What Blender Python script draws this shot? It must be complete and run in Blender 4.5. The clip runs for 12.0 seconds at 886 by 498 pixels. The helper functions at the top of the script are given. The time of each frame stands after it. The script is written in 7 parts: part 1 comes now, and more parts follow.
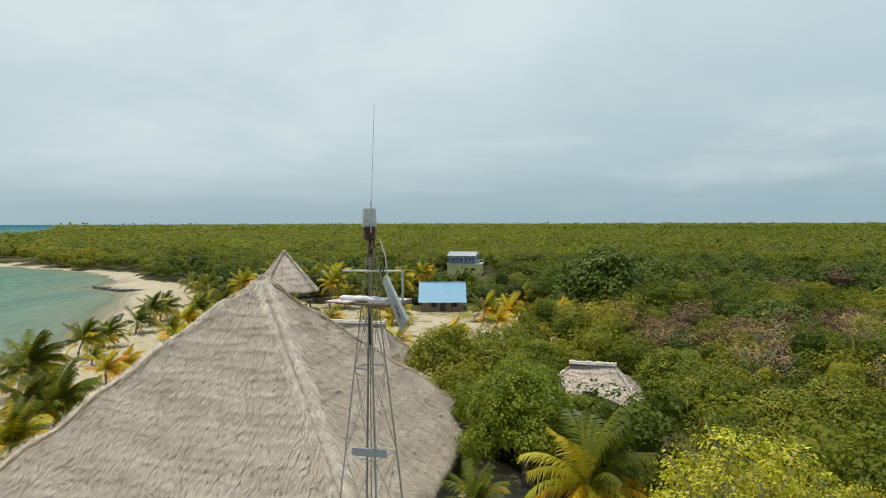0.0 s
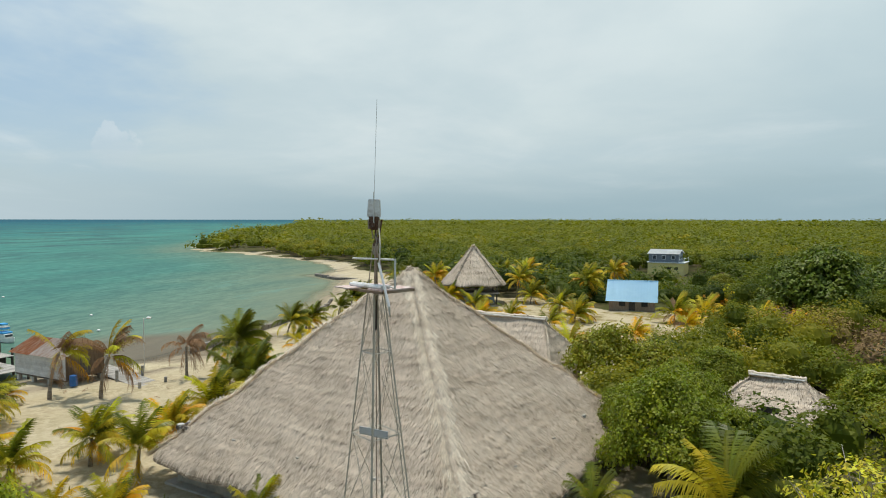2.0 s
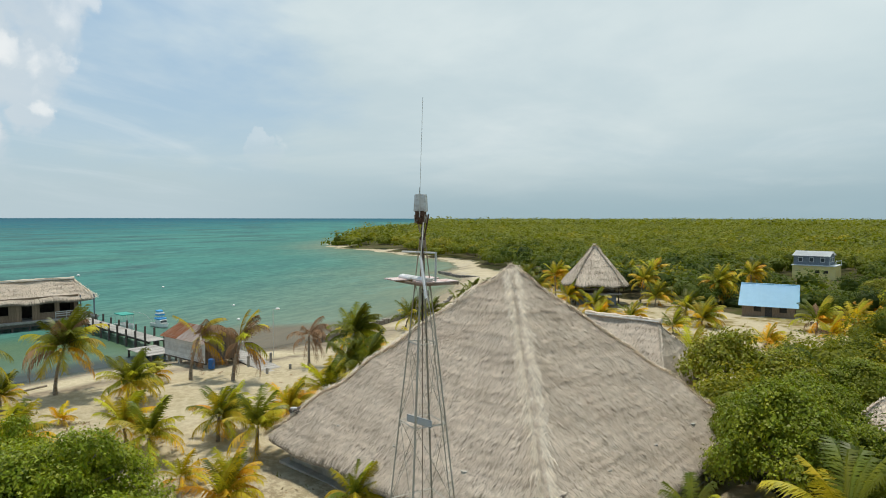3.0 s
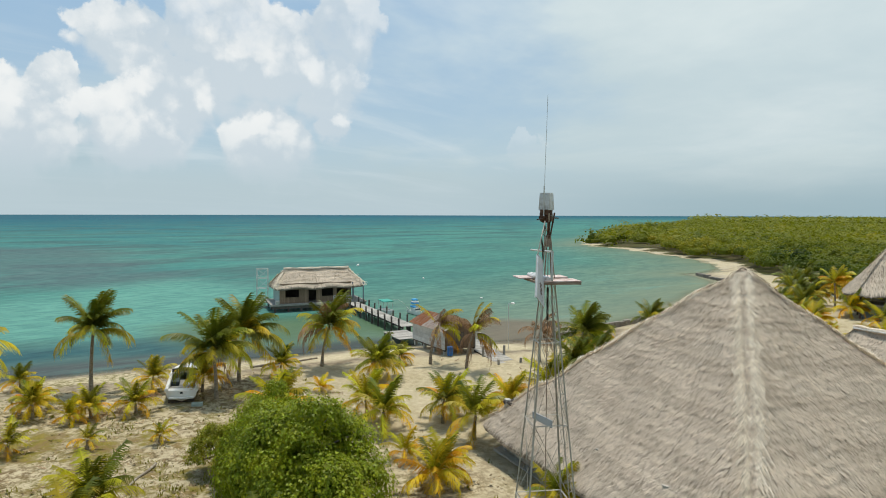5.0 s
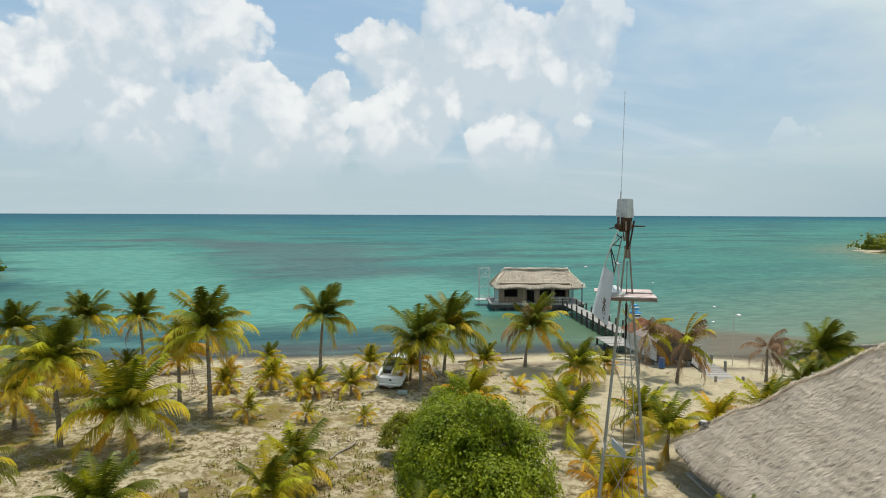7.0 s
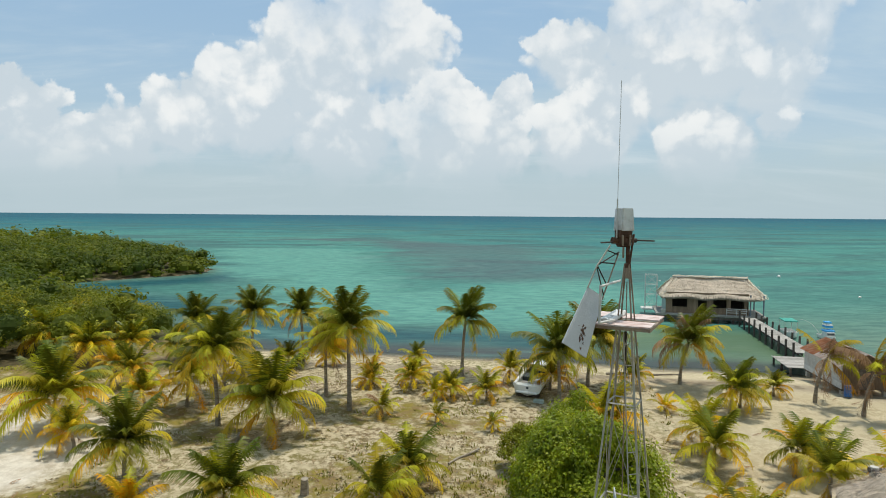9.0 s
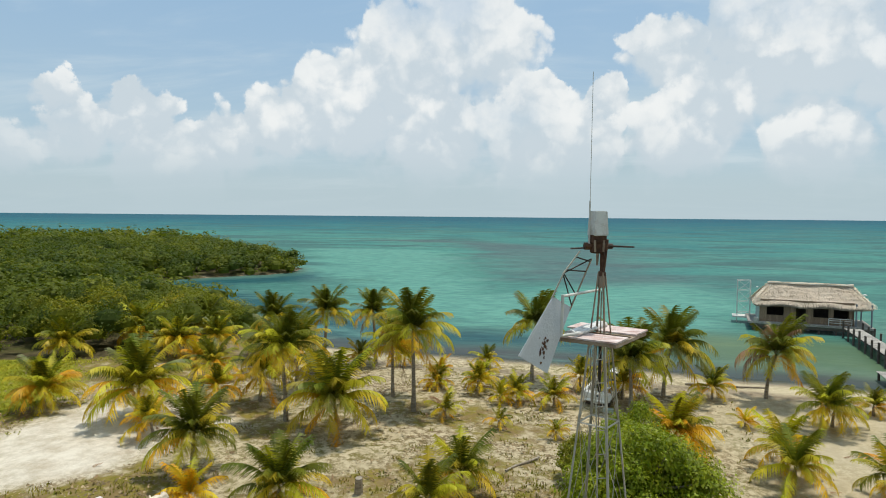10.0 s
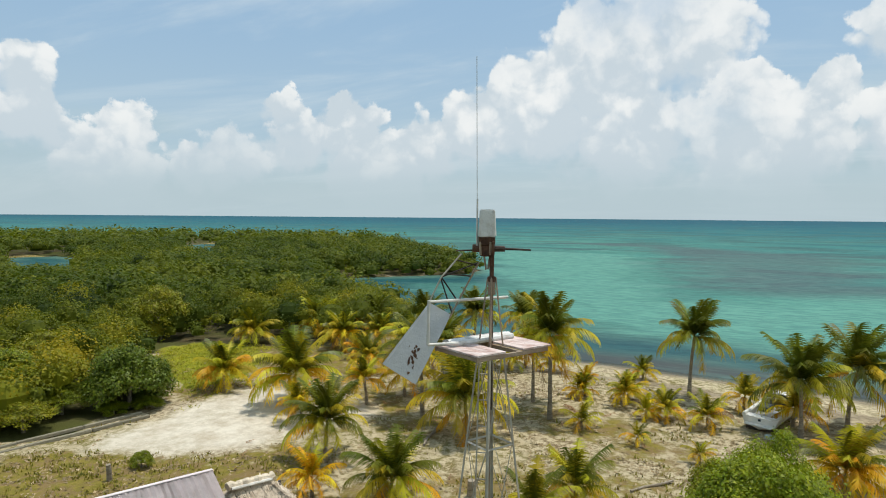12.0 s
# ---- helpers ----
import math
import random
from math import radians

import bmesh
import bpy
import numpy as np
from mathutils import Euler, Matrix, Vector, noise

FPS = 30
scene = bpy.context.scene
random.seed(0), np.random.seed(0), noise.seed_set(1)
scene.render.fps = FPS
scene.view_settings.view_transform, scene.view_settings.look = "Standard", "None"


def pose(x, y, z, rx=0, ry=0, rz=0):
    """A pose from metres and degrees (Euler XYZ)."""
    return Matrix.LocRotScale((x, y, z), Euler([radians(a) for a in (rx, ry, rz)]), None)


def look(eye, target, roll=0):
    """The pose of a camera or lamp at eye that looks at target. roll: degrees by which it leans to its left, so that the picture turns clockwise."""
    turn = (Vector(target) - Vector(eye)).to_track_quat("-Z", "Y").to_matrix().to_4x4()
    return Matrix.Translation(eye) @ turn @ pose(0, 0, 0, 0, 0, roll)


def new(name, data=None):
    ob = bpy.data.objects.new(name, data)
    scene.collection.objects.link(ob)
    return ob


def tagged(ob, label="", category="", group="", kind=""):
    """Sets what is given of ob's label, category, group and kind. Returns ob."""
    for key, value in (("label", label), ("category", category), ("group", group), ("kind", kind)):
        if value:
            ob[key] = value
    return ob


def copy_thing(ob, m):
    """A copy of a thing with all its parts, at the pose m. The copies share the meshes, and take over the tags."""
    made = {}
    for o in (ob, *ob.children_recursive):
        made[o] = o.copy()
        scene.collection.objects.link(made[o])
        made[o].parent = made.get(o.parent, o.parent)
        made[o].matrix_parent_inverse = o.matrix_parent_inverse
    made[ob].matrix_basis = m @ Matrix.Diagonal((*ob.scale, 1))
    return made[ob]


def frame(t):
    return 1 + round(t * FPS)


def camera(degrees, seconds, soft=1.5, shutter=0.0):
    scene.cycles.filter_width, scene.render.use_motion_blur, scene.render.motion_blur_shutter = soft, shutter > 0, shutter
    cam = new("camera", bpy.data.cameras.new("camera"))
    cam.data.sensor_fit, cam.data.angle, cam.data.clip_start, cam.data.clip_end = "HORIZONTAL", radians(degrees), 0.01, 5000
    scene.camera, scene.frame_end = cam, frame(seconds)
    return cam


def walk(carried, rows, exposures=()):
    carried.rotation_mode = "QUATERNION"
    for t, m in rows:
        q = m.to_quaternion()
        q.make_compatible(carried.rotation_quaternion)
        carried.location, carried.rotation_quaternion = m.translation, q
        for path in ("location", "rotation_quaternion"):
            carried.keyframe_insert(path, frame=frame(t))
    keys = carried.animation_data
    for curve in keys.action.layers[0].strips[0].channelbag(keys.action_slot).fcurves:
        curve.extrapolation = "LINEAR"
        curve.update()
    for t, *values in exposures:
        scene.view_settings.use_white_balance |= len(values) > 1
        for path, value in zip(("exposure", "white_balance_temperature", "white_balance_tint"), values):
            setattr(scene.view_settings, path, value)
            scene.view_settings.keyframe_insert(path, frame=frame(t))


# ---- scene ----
cam = camera(68.94, 12.0, 1.0)
# seconds, x, y, z, heading, pitch, roll of the flight round the wind pump
ROWS = [
    (0.0, -0.000, 0.000, 15.000, -0.000, -2.401, -0.124),
    (0.5, 0.877, 0.063, 14.998, 4.137, -2.508, -0.091),
    (1.0, 1.760, 0.136, 14.953, 8.706, -2.567, -0.022),
    (1.5, 2.662, 0.305, 14.922, 13.632, -2.663, 0.032),
    (2.0, 3.526, 0.473, 14.902, 18.447, -2.753, 0.062),
    (2.5, 4.264, 0.693, 14.870, 23.887, -2.821, 0.138),
    (3.0, 4.955, 0.917, 14.825, 29.787, -2.867, 0.100),
    (3.5, 5.562, 1.183, 14.806, 35.744, -2.934, 0.130),
    (3.7, 5.779, 1.294, 14.804, 37.685, -2.933, 0.140),
    (5.3, 7.172, 2.649, 14.863, 56.166, -3.185, 0.182),
    (5.5, 7.333, 2.914, 14.871, 58.566, -3.191, 0.195),
    (6.0, 7.653, 3.570, 14.913, 64.001, -3.197, 0.225),
    (6.5, 7.905, 4.305, 14.945, 69.035, -3.194, 0.237),
    (7.0, 8.089, 5.048, 14.983, 73.460, -3.192, 0.249),
    (7.2, 8.149, 5.345, 14.993, 75.053, -3.157, 0.265),
    (8.8, 7.778, 7.967, 15.109, 87.717, -3.117, 0.407),
    (9.0, 7.716, 8.323, 15.130, 89.371, -3.115, 0.443),
    (9.5, 7.506, 9.175, 15.164, 93.286, -3.108, 0.518),
    (10.0, 7.179, 10.031, 15.165, 97.331, -3.045, 0.510),
    (10.5, 6.781, 10.830, 15.167, 100.968, -3.024, 0.505),
    (11.0, 6.405, 11.697, 15.162, 105.040, -2.983, 0.480),
    (11.5, 6.091, 12.603, 15.154, 109.287, -2.940, 0.497),
    (12.0, 5.759, 13.529, 15.154, 114.195, -2.946, 0.469),
]
walk(cam, [(t, pose(x, y, z, 90 + pitch, 0, yaw) @ pose(0, 0, 0, 0, 0, roll)) for t, x, y, z, yaw, pitch, roll in ROWS])

# ---- light ----
SUN_AZ, SUN_EL = 135.0, 77.0
scene.view_settings.exposure = -0.12


def fmath(nt, op, a, b=None, c=None):
    n = nt.nodes.new("ShaderNodeMath")
    n.operation = op
    for i, v in enumerate((a, b, c)):
        if v is None:
            continue
        if isinstance(v, (int, float)):
            n.inputs[i].default_value = v
        else:
            nt.links.new(v, n.inputs[i])
    return n.outputs[0]


def vmath(nt, op, a, b=None):
    n = nt.nodes.new("ShaderNodeVectorMath")
    n.operation = op
    for i, v in enumerate((a, b)):
        if v is None:
            continue
        if isinstance(v, (tuple, list)):
            n.inputs[i].default_value = v
        else:
            nt.links.new(v, n.inputs[i])
    return n


def smooth(nt, v, lo, hi, a=0.0, b=1.0):
    n = nt.nodes.new("ShaderNodeMapRange")
    n.interpolation_type = "SMOOTHSTEP"
    nt.links.new(v, n.inputs[0])
    for i, q in enumerate((lo, hi, a, b)):
        n.inputs[i + 1].default_value = q
    return n.outputs[0]


def mixcol(nt, fac, a, b, mode="MIX"):
    n = nt.nodes.new("ShaderNodeMix")
    n.data_type, n.blend_type = "RGBA", mode
    for sock, v in ((n.inputs[0], fac), (n.inputs[6], a), (n.inputs[7], b)):
        if isinstance(v, (int, float)):
            sock.default_value = v
        elif isinstance(v, (tuple, list)):
            sock.default_value = (*v[:3], 1)
        else:
            nt.links.new(v, sock)
    return n.outputs[2]


def noisetex(nt, vec, scale, detail=4.0, rough=0.55, distort=0.0):
    n = nt.nodes.new("ShaderNodeTexNoise")
    if vec is not None:
        nt.links.new(vec, n.inputs["Vector"])
    n.inputs["Scale"].default_value, n.inputs["Detail"].default_value = scale, detail
    n.inputs["Roughness"].default_value, n.inputs["Distortion"].default_value = rough, distort
    return n


# cumulus heads over the sea: bearing, height and radius in degrees
CLOUDS = [
    (-175.1, 14.2, 5.5), (-169.4, 12.3, 6.0), (-164.8, 9.3, 5.6), (-171.6, 6.5, 6.2), (178.4, 10.2, 2.5), (173.5, 9.6, 2.2),
    (162.3, 14.6, 4.5), (168.2, 13.1, 3.6), (158.3, 12.0, 5.2), (164.7, 10.2, 4.5), (152.9, 10.5, 4.1), (151.6, 15.0, 3.6),
    (151.9, 7.7, 2.1), (167.7, 6.8, 4.3), (135.3, 5.7, 1.9), (-176.4, 13.1, 4.1), (-162.8, 8.9, 4.5), (-158.2, 7.1, 3.8),
    (-153.8, 5.9, 3.6), (-147.8, 7.5, 3.2), (-143.5, 6.4, 3.4), (-138.0, 4.6, 3.2), (-149.7, 3.7, 4.8), (-146.6, 8.8, 2.1),
    (-141.9, 9.2, 1.8), (-129.4, 6.4, 2.6), (-134.6, 3.9, 2.9), (-123.1, 10.5, 2.9), (-123.2, 7.0, 3.3), (135.9, 5.6, 1.6),
    (-128.0, 3.2, 4.0), (178.0, 5.2, 6.5), (157.0, 5.6, 4.5),
]


def voronoi(nt, vec, scale, soft):
    n = nt.nodes.new("ShaderNodeTexVoronoi")
    n.feature = "SMOOTH_F1"
    nt.links.new(vec, n.inputs["Vector"])
    n.inputs["Scale"].default_value, n.inputs["Smoothness"].default_value = scale, soft
    n.inputs["Detail"].default_value, n.inputs["Roughness"].default_value = 2.0, 0.55
    return n.outputs["Distance"]


def build_world():
    w = bpy.data.worlds.new("sky")
    scene.world = w
    w.use_nodes = True
    nt = w.node_tree
    nt.nodes.clear()
    out, bg = nt.nodes.new("ShaderNodeOutputWorld"), nt.nodes.new("ShaderNodeBackground")
    sky = nt.nodes.new("ShaderNodeTexSky")
    sky.sky_type, sky.sun_disc = "NISHITA", False
    sky.sun_elevation, sky.sun_rotation = radians(SUN_EL), radians(90 - SUN_AZ)
    sky.air_density, sky.dust_density, sky.ozone_density = 1.0, 1.5, 1.0
    way = nt.nodes.new("ShaderNodeTexCoord").outputs["Generated"]
    sep = nt.nodes.new("ShaderNodeSeparateXYZ")
    nt.links.new(way, sep.inputs[0])
    up = fmath(nt, "MAXIMUM", sep.outputs[2], 0.0)
    # billows: the heads are pushed about by noise, then joined
    rough = noisetex(nt, way, 9.0, 10.0, 0.6)
    push = vmath(nt, "SUBTRACT", rough.outputs["Color"], (0.5, 0.5, 0.5))
    sc = vmath(nt, "SCALE", push.outputs[0])
    sc.inputs["Scale"].default_value = 0.12
    moved = vmath(nt, "ADD", way, sc.outputs[0]).outputs[0]
    wrinkle = vmath(nt, "SCALE", push.outputs[0])
    wrinkle.inputs["Scale"].default_value = 0.05
    knob = voronoi(nt, vmath(nt, "ADD", way, wrinkle.outputs[0]).outputs[0], 17.0, 0.25)
    best, rel = None, None
    for az, el, r in CLOUDS:
        a, e = radians(az), radians(el)
        d = vmath(nt, "DISTANCE", moved, (math.cos(e) * math.cos(a), math.cos(e) * math.sin(a), math.sin(e))).outputs["Value"]
        v = fmath(nt, "MULTIPLY_ADD", d, -1.0 / radians(r * 1.22), 1.0)
        high = fmath(nt, "MULTIPLY_ADD", sep.outputs[2], 1.0 / radians(r), -math.sin(e) / radians(r))
        if best is None:
            best, rel = v, high
        else:
            n = nt.nodes.new("ShaderNodeMix")
            n.data_type = "FLOAT"
            for k, q in ((0, smooth(nt, fmath(nt, "SUBTRACT", v, best), -0.3, 0.3)), (2, rel), (3, high)):
                nt.links.new(q, n.inputs[k])
            rel, best = n.outputs[0], fmath(nt, "MAXIMUM", best, v)
    best = fmath(nt, "ADD", best, fmath(nt, "MULTIPLY_ADD", knob, -0.4, 0.2))
    edge = smooth(nt, rel, -0.6, 0.4, 0.42, 0.11)
    heads = fmath(nt, "DIVIDE", fmath(nt, "ADD", best, 0.02), edge)
    heads = smooth(nt, heads, 0.0, 1.0)
    soft = noisetex(nt, way, 4.5, 6.0, 0.6)
    # thin veil in the upper sky, denser towards the north
    flat = nt.nodes.new("ShaderNodeCombineXYZ")
    den = fmath(nt, "ADD", up, 0.16)
    nt.links.new(fmath(nt, "DIVIDE", sep.outputs[0], den), flat.inputs[0])
    nt.links.new(fmath(nt, "DIVIDE", sep.outputs[1], den), flat.inputs[1])
    sheet = noisetex(nt, flat.outputs[0], 0.6, 6.0, 0.55, 0.3)
    north = smooth(nt, fmath(nt, "ADD", sep.outputs[1], fmath(nt, "MULTIPLY", sep.outputs[0], 0.6)), 0.08, 0.62)
    heads = fmath(nt, "MULTIPLY", fmath(nt, "MULTIPLY", heads, smooth(nt, soft.outputs["Fac"], 0.3, 0.45, 0.6, 1.0)), smooth(nt, fmath(nt, "ADD", sep.outputs[1], fmath(nt, "MULTIPLY", sep.outputs[0], 0.6)), -0.2, 0.25, 1.0, 0.28))
    cover = smooth(nt, fmath(nt, "ADD", sheet.outputs["Fac"], fmath(nt, "MULTIPLY", north, 0.5)), 0.5, 0.78)
    height = smooth(nt, sep.outputs[2], 0.0, 0.34)
    glow = vmath(nt, "DISTANCE", way, (-0.36, 0.72, 0.6)).outputs["Value"]
    veil = mixcol(nt, height, (3.9, 5.3, 5.8), (6.9, 8.2, 8.4))
    veil = mixcol(nt, smooth(nt, glow, 0.3, 0.95, 0.85, 0.0), veil, (8.4, 9.2, 9.1))
    veil = mixcol(nt, smooth(nt, sheet.outputs["Fac"], 0.36, 0.66, 0.6, 0.0), veil, (5.0, 6.4, 7.0))
    tuft = noisetex(nt, flat.outputs[0], 0.8, 6.0, 0.55, 0.3)
    veil = mixcol(nt, smooth(nt, tuft.outputs["Fac"], 0.45, 0.75, 0.0, 0.5), veil, (8.3, 9.0, 9.0))
    blue = mixcol(nt, 0.72, sky.outputs[0], mixcol(nt, height, (5.5, 7.2, 8.1), (4.0, 6.2, 8.4)))
    col = mixcol(nt, fmath(nt, "MULTIPLY", cover, 0.94), blue, veil)
    # faint streaks of high cloud
    streak = noisetex(nt, vmath(nt, "MULTIPLY", flat.outputs[0], (1.0, 0.35, 1.0)).outputs[0], 1.5, 7.0, 0.6, 0.6)
    col = mixcol(nt, smooth(nt, fmath(nt, "ADD", streak.outputs["Fac"], fmath(nt, "MULTIPLY", north, -0.4)), 0.46, 0.72, 0.0, 0.5), col, (7.4, 8.3, 8.7))
    # sunlit knobs above, grey hollows and bases below
    puff = noisetex(nt, moved, 15.0, 9.0, 0.6)
    lit = fmath(nt, "ADD", smooth(nt, rel, -1.0, 0.6), fmath(nt, "MULTIPLY_ADD", knob, -1.1, 0.42))
    lit = fmath(nt, "ADD", lit, fmath(nt, "MULTIPLY_ADD", puff.outputs["Fac"], 1.6, -0.8))
    lump = mixcol(nt, smooth(nt, lit, -0.15, 0.62), (6.5, 7.4, 8.0), (9.7, 9.9, 9.8))
    lump = mixcol(nt, smooth(nt, soft.outputs["Fac"], 0.36, 0.56, 0.35, 0.0), lump, (6.2, 7.1, 7.7))
    lump = mixcol(nt, smooth(nt, sep.outputs[2], 0.03, 0.15, 0.8, 0.0), lump, (6.0, 7.0, 7.6))
    col = mixcol(nt, fmath(nt, "MULTIPLY", heads, smooth(nt, sep.outputs[2], 0.0, 0.09, 0.35, 0.95)), col, lump)
    haze = smooth(nt, sep.outputs[2], 0.0, 0.10, 0.85, 0.0)
    col = mixcol(nt, haze, col, mixcol(nt, north, (5.3, 6.5, 7.0), (3.5, 4.9, 5.5)))
    nt.links.new(col, bg.inputs[0])
    bg.inputs[1].default_value = 0.1
    nt.links.new(bg.outputs[0], out.inputs[0])


build_world()
lamp = bpy.data.lights.new("sun", "SUN")
lamp.energy, lamp.angle, lamp.color = 3.7, radians(2.0), (1.0, 0.94, 0.82)
sun = new("sun", lamp)
sun.matrix_world = look((0, 0, 60), (-math.cos(radians(SUN_EL)) * math.cos(radians(SUN_AZ)), -math.cos(radians(SUN_EL)) * math.sin(radians(SUN_AZ)), 60 - math.sin(radians(SUN_EL))))


# ---- materials ----
def material(name, cols, scale=2.0, rough=0.8, bump=0.3, bscale=None, metal=0.0, island=0.0, single=0.0, spec=0.3, stretch=None, stain=None, stain_scale=0.5,
             stain_amount=0.5, translucent=0.0, hue=0.0):
    m = bpy.data.materials.new(name)
    m.use_nodes = True
    nt = m.node_tree
    bsdf = nt.nodes["Principled BSDF"]
    vec = nt.nodes.new("ShaderNodeTexCoord").outputs["Object"]
    if stretch:
        vec = vmath(nt, "MULTIPLY", vec, stretch).outputs[0]
    n1 = noisetex(nt, vec, scale, 6.0, 0.6)
    ramp = nt.nodes.new("ShaderNodeValToRGB")
    while len(ramp.color_ramp.elements) < len(cols):
        ramp.color_ramp.elements.new(0.5)
    for i, (e, c) in enumerate(zip(ramp.color_ramp.elements, cols)):
        e.position, e.color = 0.28 + 0.44 * i / max(1, len(cols) - 1), (*c, 1)
    nt.links.new(n1.outputs["Fac"], ramp.inputs[0])
    col = ramp.outputs[0]
    if stain:
        n2 = noisetex(nt, vec, stain_scale, 5.0, 0.65)
        col = mixcol(nt, fmath(nt, "MULTIPLY", smooth(nt, n2.outputs["Fac"], 0.45, 0.7), stain_amount), col, stain)
    if island or single:
        h = nt.nodes.new("ShaderNodeHueSaturation")
        rnd = nt.nodes.new("ShaderNodeNewGeometry").outputs["Random Per Island"] if island else nt.nodes.new("ShaderNodeObjectInfo").outputs["Random"]
        amt = island or single
        nt.links.new(smooth(nt, rnd, 0, 1, 1 - amt, 1 + amt), h.inputs["Value"])
        if hue:
            r2 = fmath(nt, "FRACT", fmath(nt, "MULTIPLY", rnd, 7.31))
            nt.links.new(smooth(nt, r2, 0, 1, 0.5 - hue, 0.5 + hue), h.inputs["Hue"])
        nt.links.new(col, h.inputs["Color"])
        col = h.outputs[0]
    nt.links.new(col, bsdf.inputs["Base Color"])
    bsdf.inputs["Roughness"].default_value, bsdf.inputs["Metallic"].default_value = rough, metal
    bsdf.inputs["Specular IOR Level"].default_value = spec
    if bump:
        b = nt.nodes.new("ShaderNodeBump")
        b.inputs["Strength"].default_value, b.inputs["Distance"].default_value = bump, 0.05
        n3 = noisetex(nt, vec, bscale or scale * 4, 5.0, 0.6)
        nt.links.new(n3.outputs["Fac"], b.inputs["Height"])
        nt.links.new(b.outputs[0], bsdf.inputs["Normal"])
    if translucent:
        t = nt.nodes.new("ShaderNodeBsdfTranslucent")
        nt.links.new(col, t.inputs[0])
        mx = nt.nodes.new("ShaderNodeMixShader")
        mx.inputs[0].default_value = translucent
        nt.links.new(bsdf.outputs[0], mx.inputs[1])
        nt.links.new(t.outputs[0], mx.inputs[2])
        nt.links.new(mx.outputs[0], nt.nodes["Material Output"].inputs[0])
    return m


M = {}
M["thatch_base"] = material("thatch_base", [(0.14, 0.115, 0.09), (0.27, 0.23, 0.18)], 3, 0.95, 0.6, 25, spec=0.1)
M["ridge_straw"] = material("ridge_straw", [(0.5, 0.42, 0.33), (0.8, 0.7, 0.56)], 6.0, 0.9, 0.5, 20, spec=0.1)
M["white_cap"] = material("white_cap", [(0.5, 0.48, 0.44), (0.75, 0.73, 0.68)], 5, 0.7, 0.2)
M["galv"] = material("galv", [(0.33, 0.31, 0.26), (0.5, 0.47, 0.4)], 6, 0.6, 0.15, 40, 0.12, spec=0.3, stain=(0.27, 0.16, 0.09), stain_scale=3, stain_amount=0.45)
M["rust"] = material("rust", [(0.04, 0.023, 0.017), (0.10, 0.052, 0.032), (0.18, 0.10, 0.062)], 9, 0.8, 0.5, 50, 0.1)
M["rusty_leg"] = material("rusty_leg", [(0.22, 0.15, 0.1), (0.42, 0.35, 0.27)], 5, 0.75, 0.4, 50, 0.2, stain=(0.17, 0.08, 0.045), stain_scale=2.5, stain_amount=0.7)
M["black_iron"] = material("black_iron", [(0.03, 0.025, 0.022), (0.07, 0.05, 0.04)], 10, 0.6, 0.3, 50, 0.4)
M["vane"] = material("vane", [(0.42, 0.44, 0.46), (0.55, 0.57, 0.59)], 3, 0.5, 0.15, 30, 0.25, stain=(0.4, 0.41, 0.42), stain_scale=1.5, stain_amount=0.5)
M["hood"] = material("hood", [(0.58, 0.58, 0.57), (0.74, 0.74, 0.72)], 7, 0.5, 0.25, 40, 0.2, stain=(0.3, 0.24, 0.18), stain_scale=9, stain_amount=0.5)
M["deck_paint"] = material("deck_paint", [(0.36, 0.2, 0.16), (0.6, 0.48, 0.45), (0.74, 0.67, 0.65)], 5, 0.75, 0.4, 30, single=0.08, stretch=(3, 1, 1))
M["pipe"] = material("pipe", [(0.5, 0.5, 0.47), (0.66, 0.65, 0.62)], 6, 0.5, 0.2, 40, 0.3)
M["palm_trunk"] = material("palm_trunk", [(0.13, 0.10, 0.075), (0.27, 0.23, 0.18), (0.36, 0.32, 0.26)], 3, 0.9, 0.6, 12, stretch=(1, 1, 4), single=0.15)
M["frond_green"] = material("frond_green", [(0.07, 0.1, 0.01), (0.145, 0.165, 0.012), (0.27, 0.265, 0.02)], 2, 0.45, 0.0, single=0.25, hue=0.015, translucent=0.35, spec=0.35)
M["frond_yellow"] = material("frond_yellow", [(0.27, 0.265, 0.014), (0.45, 0.4, 0.02), (0.6, 0.48, 0.026)], 2, 0.5, 0.0, single=0.25, hue=0.02, translucent=0.35)
M["frond_gold"] = material("frond_gold", [(0.56, 0.27, 0.008), (0.7, 0.43, 0.012), (0.72, 0.55, 0.03)], 2, 0.5, 0.0, single=0.2, hue=0.02, translucent=0.35)
M["frond_dead"] = material("frond_dead", [(0.17, 0.095, 0.05), (0.31, 0.185, 0.1), (0.4, 0.27, 0.16)], 2, 0.8, 0.0, single=0.25, translucent=0.15)
M["bark"] = material("bark", [(0.10, 0.08, 0.06), (0.2, 0.17, 0.14), (0.3, 0.27, 0.23)], 5, 0.9, 0.6, 14)
M["leaf_bright"] = material("leaf_bright", [(0.13, 0.185, 0.006), (0.225, 0.275, 0.008), (0.36, 0.38, 0.014)], 0.9, 0.5, 0.0, island=0.3, hue=0.012, translucent=0.36)
M["leaf_green"] = material("leaf_green", [(0.11, 0.15, 0.006), (0.19, 0.23, 0.008), (0.31, 0.325, 0.012)], 0.6, 0.5, 0.0, island=0.28, hue=0.012, translucent=0.32)
M["leaf_dark"] = material("leaf_dark", [(0.07, 0.11, 0.007), (0.11, 0.155, 0.009), (0.16, 0.19, 0.014)], 0.7, 0.5, 0.0, island=0.26, hue=0.012, translucent=0.25)
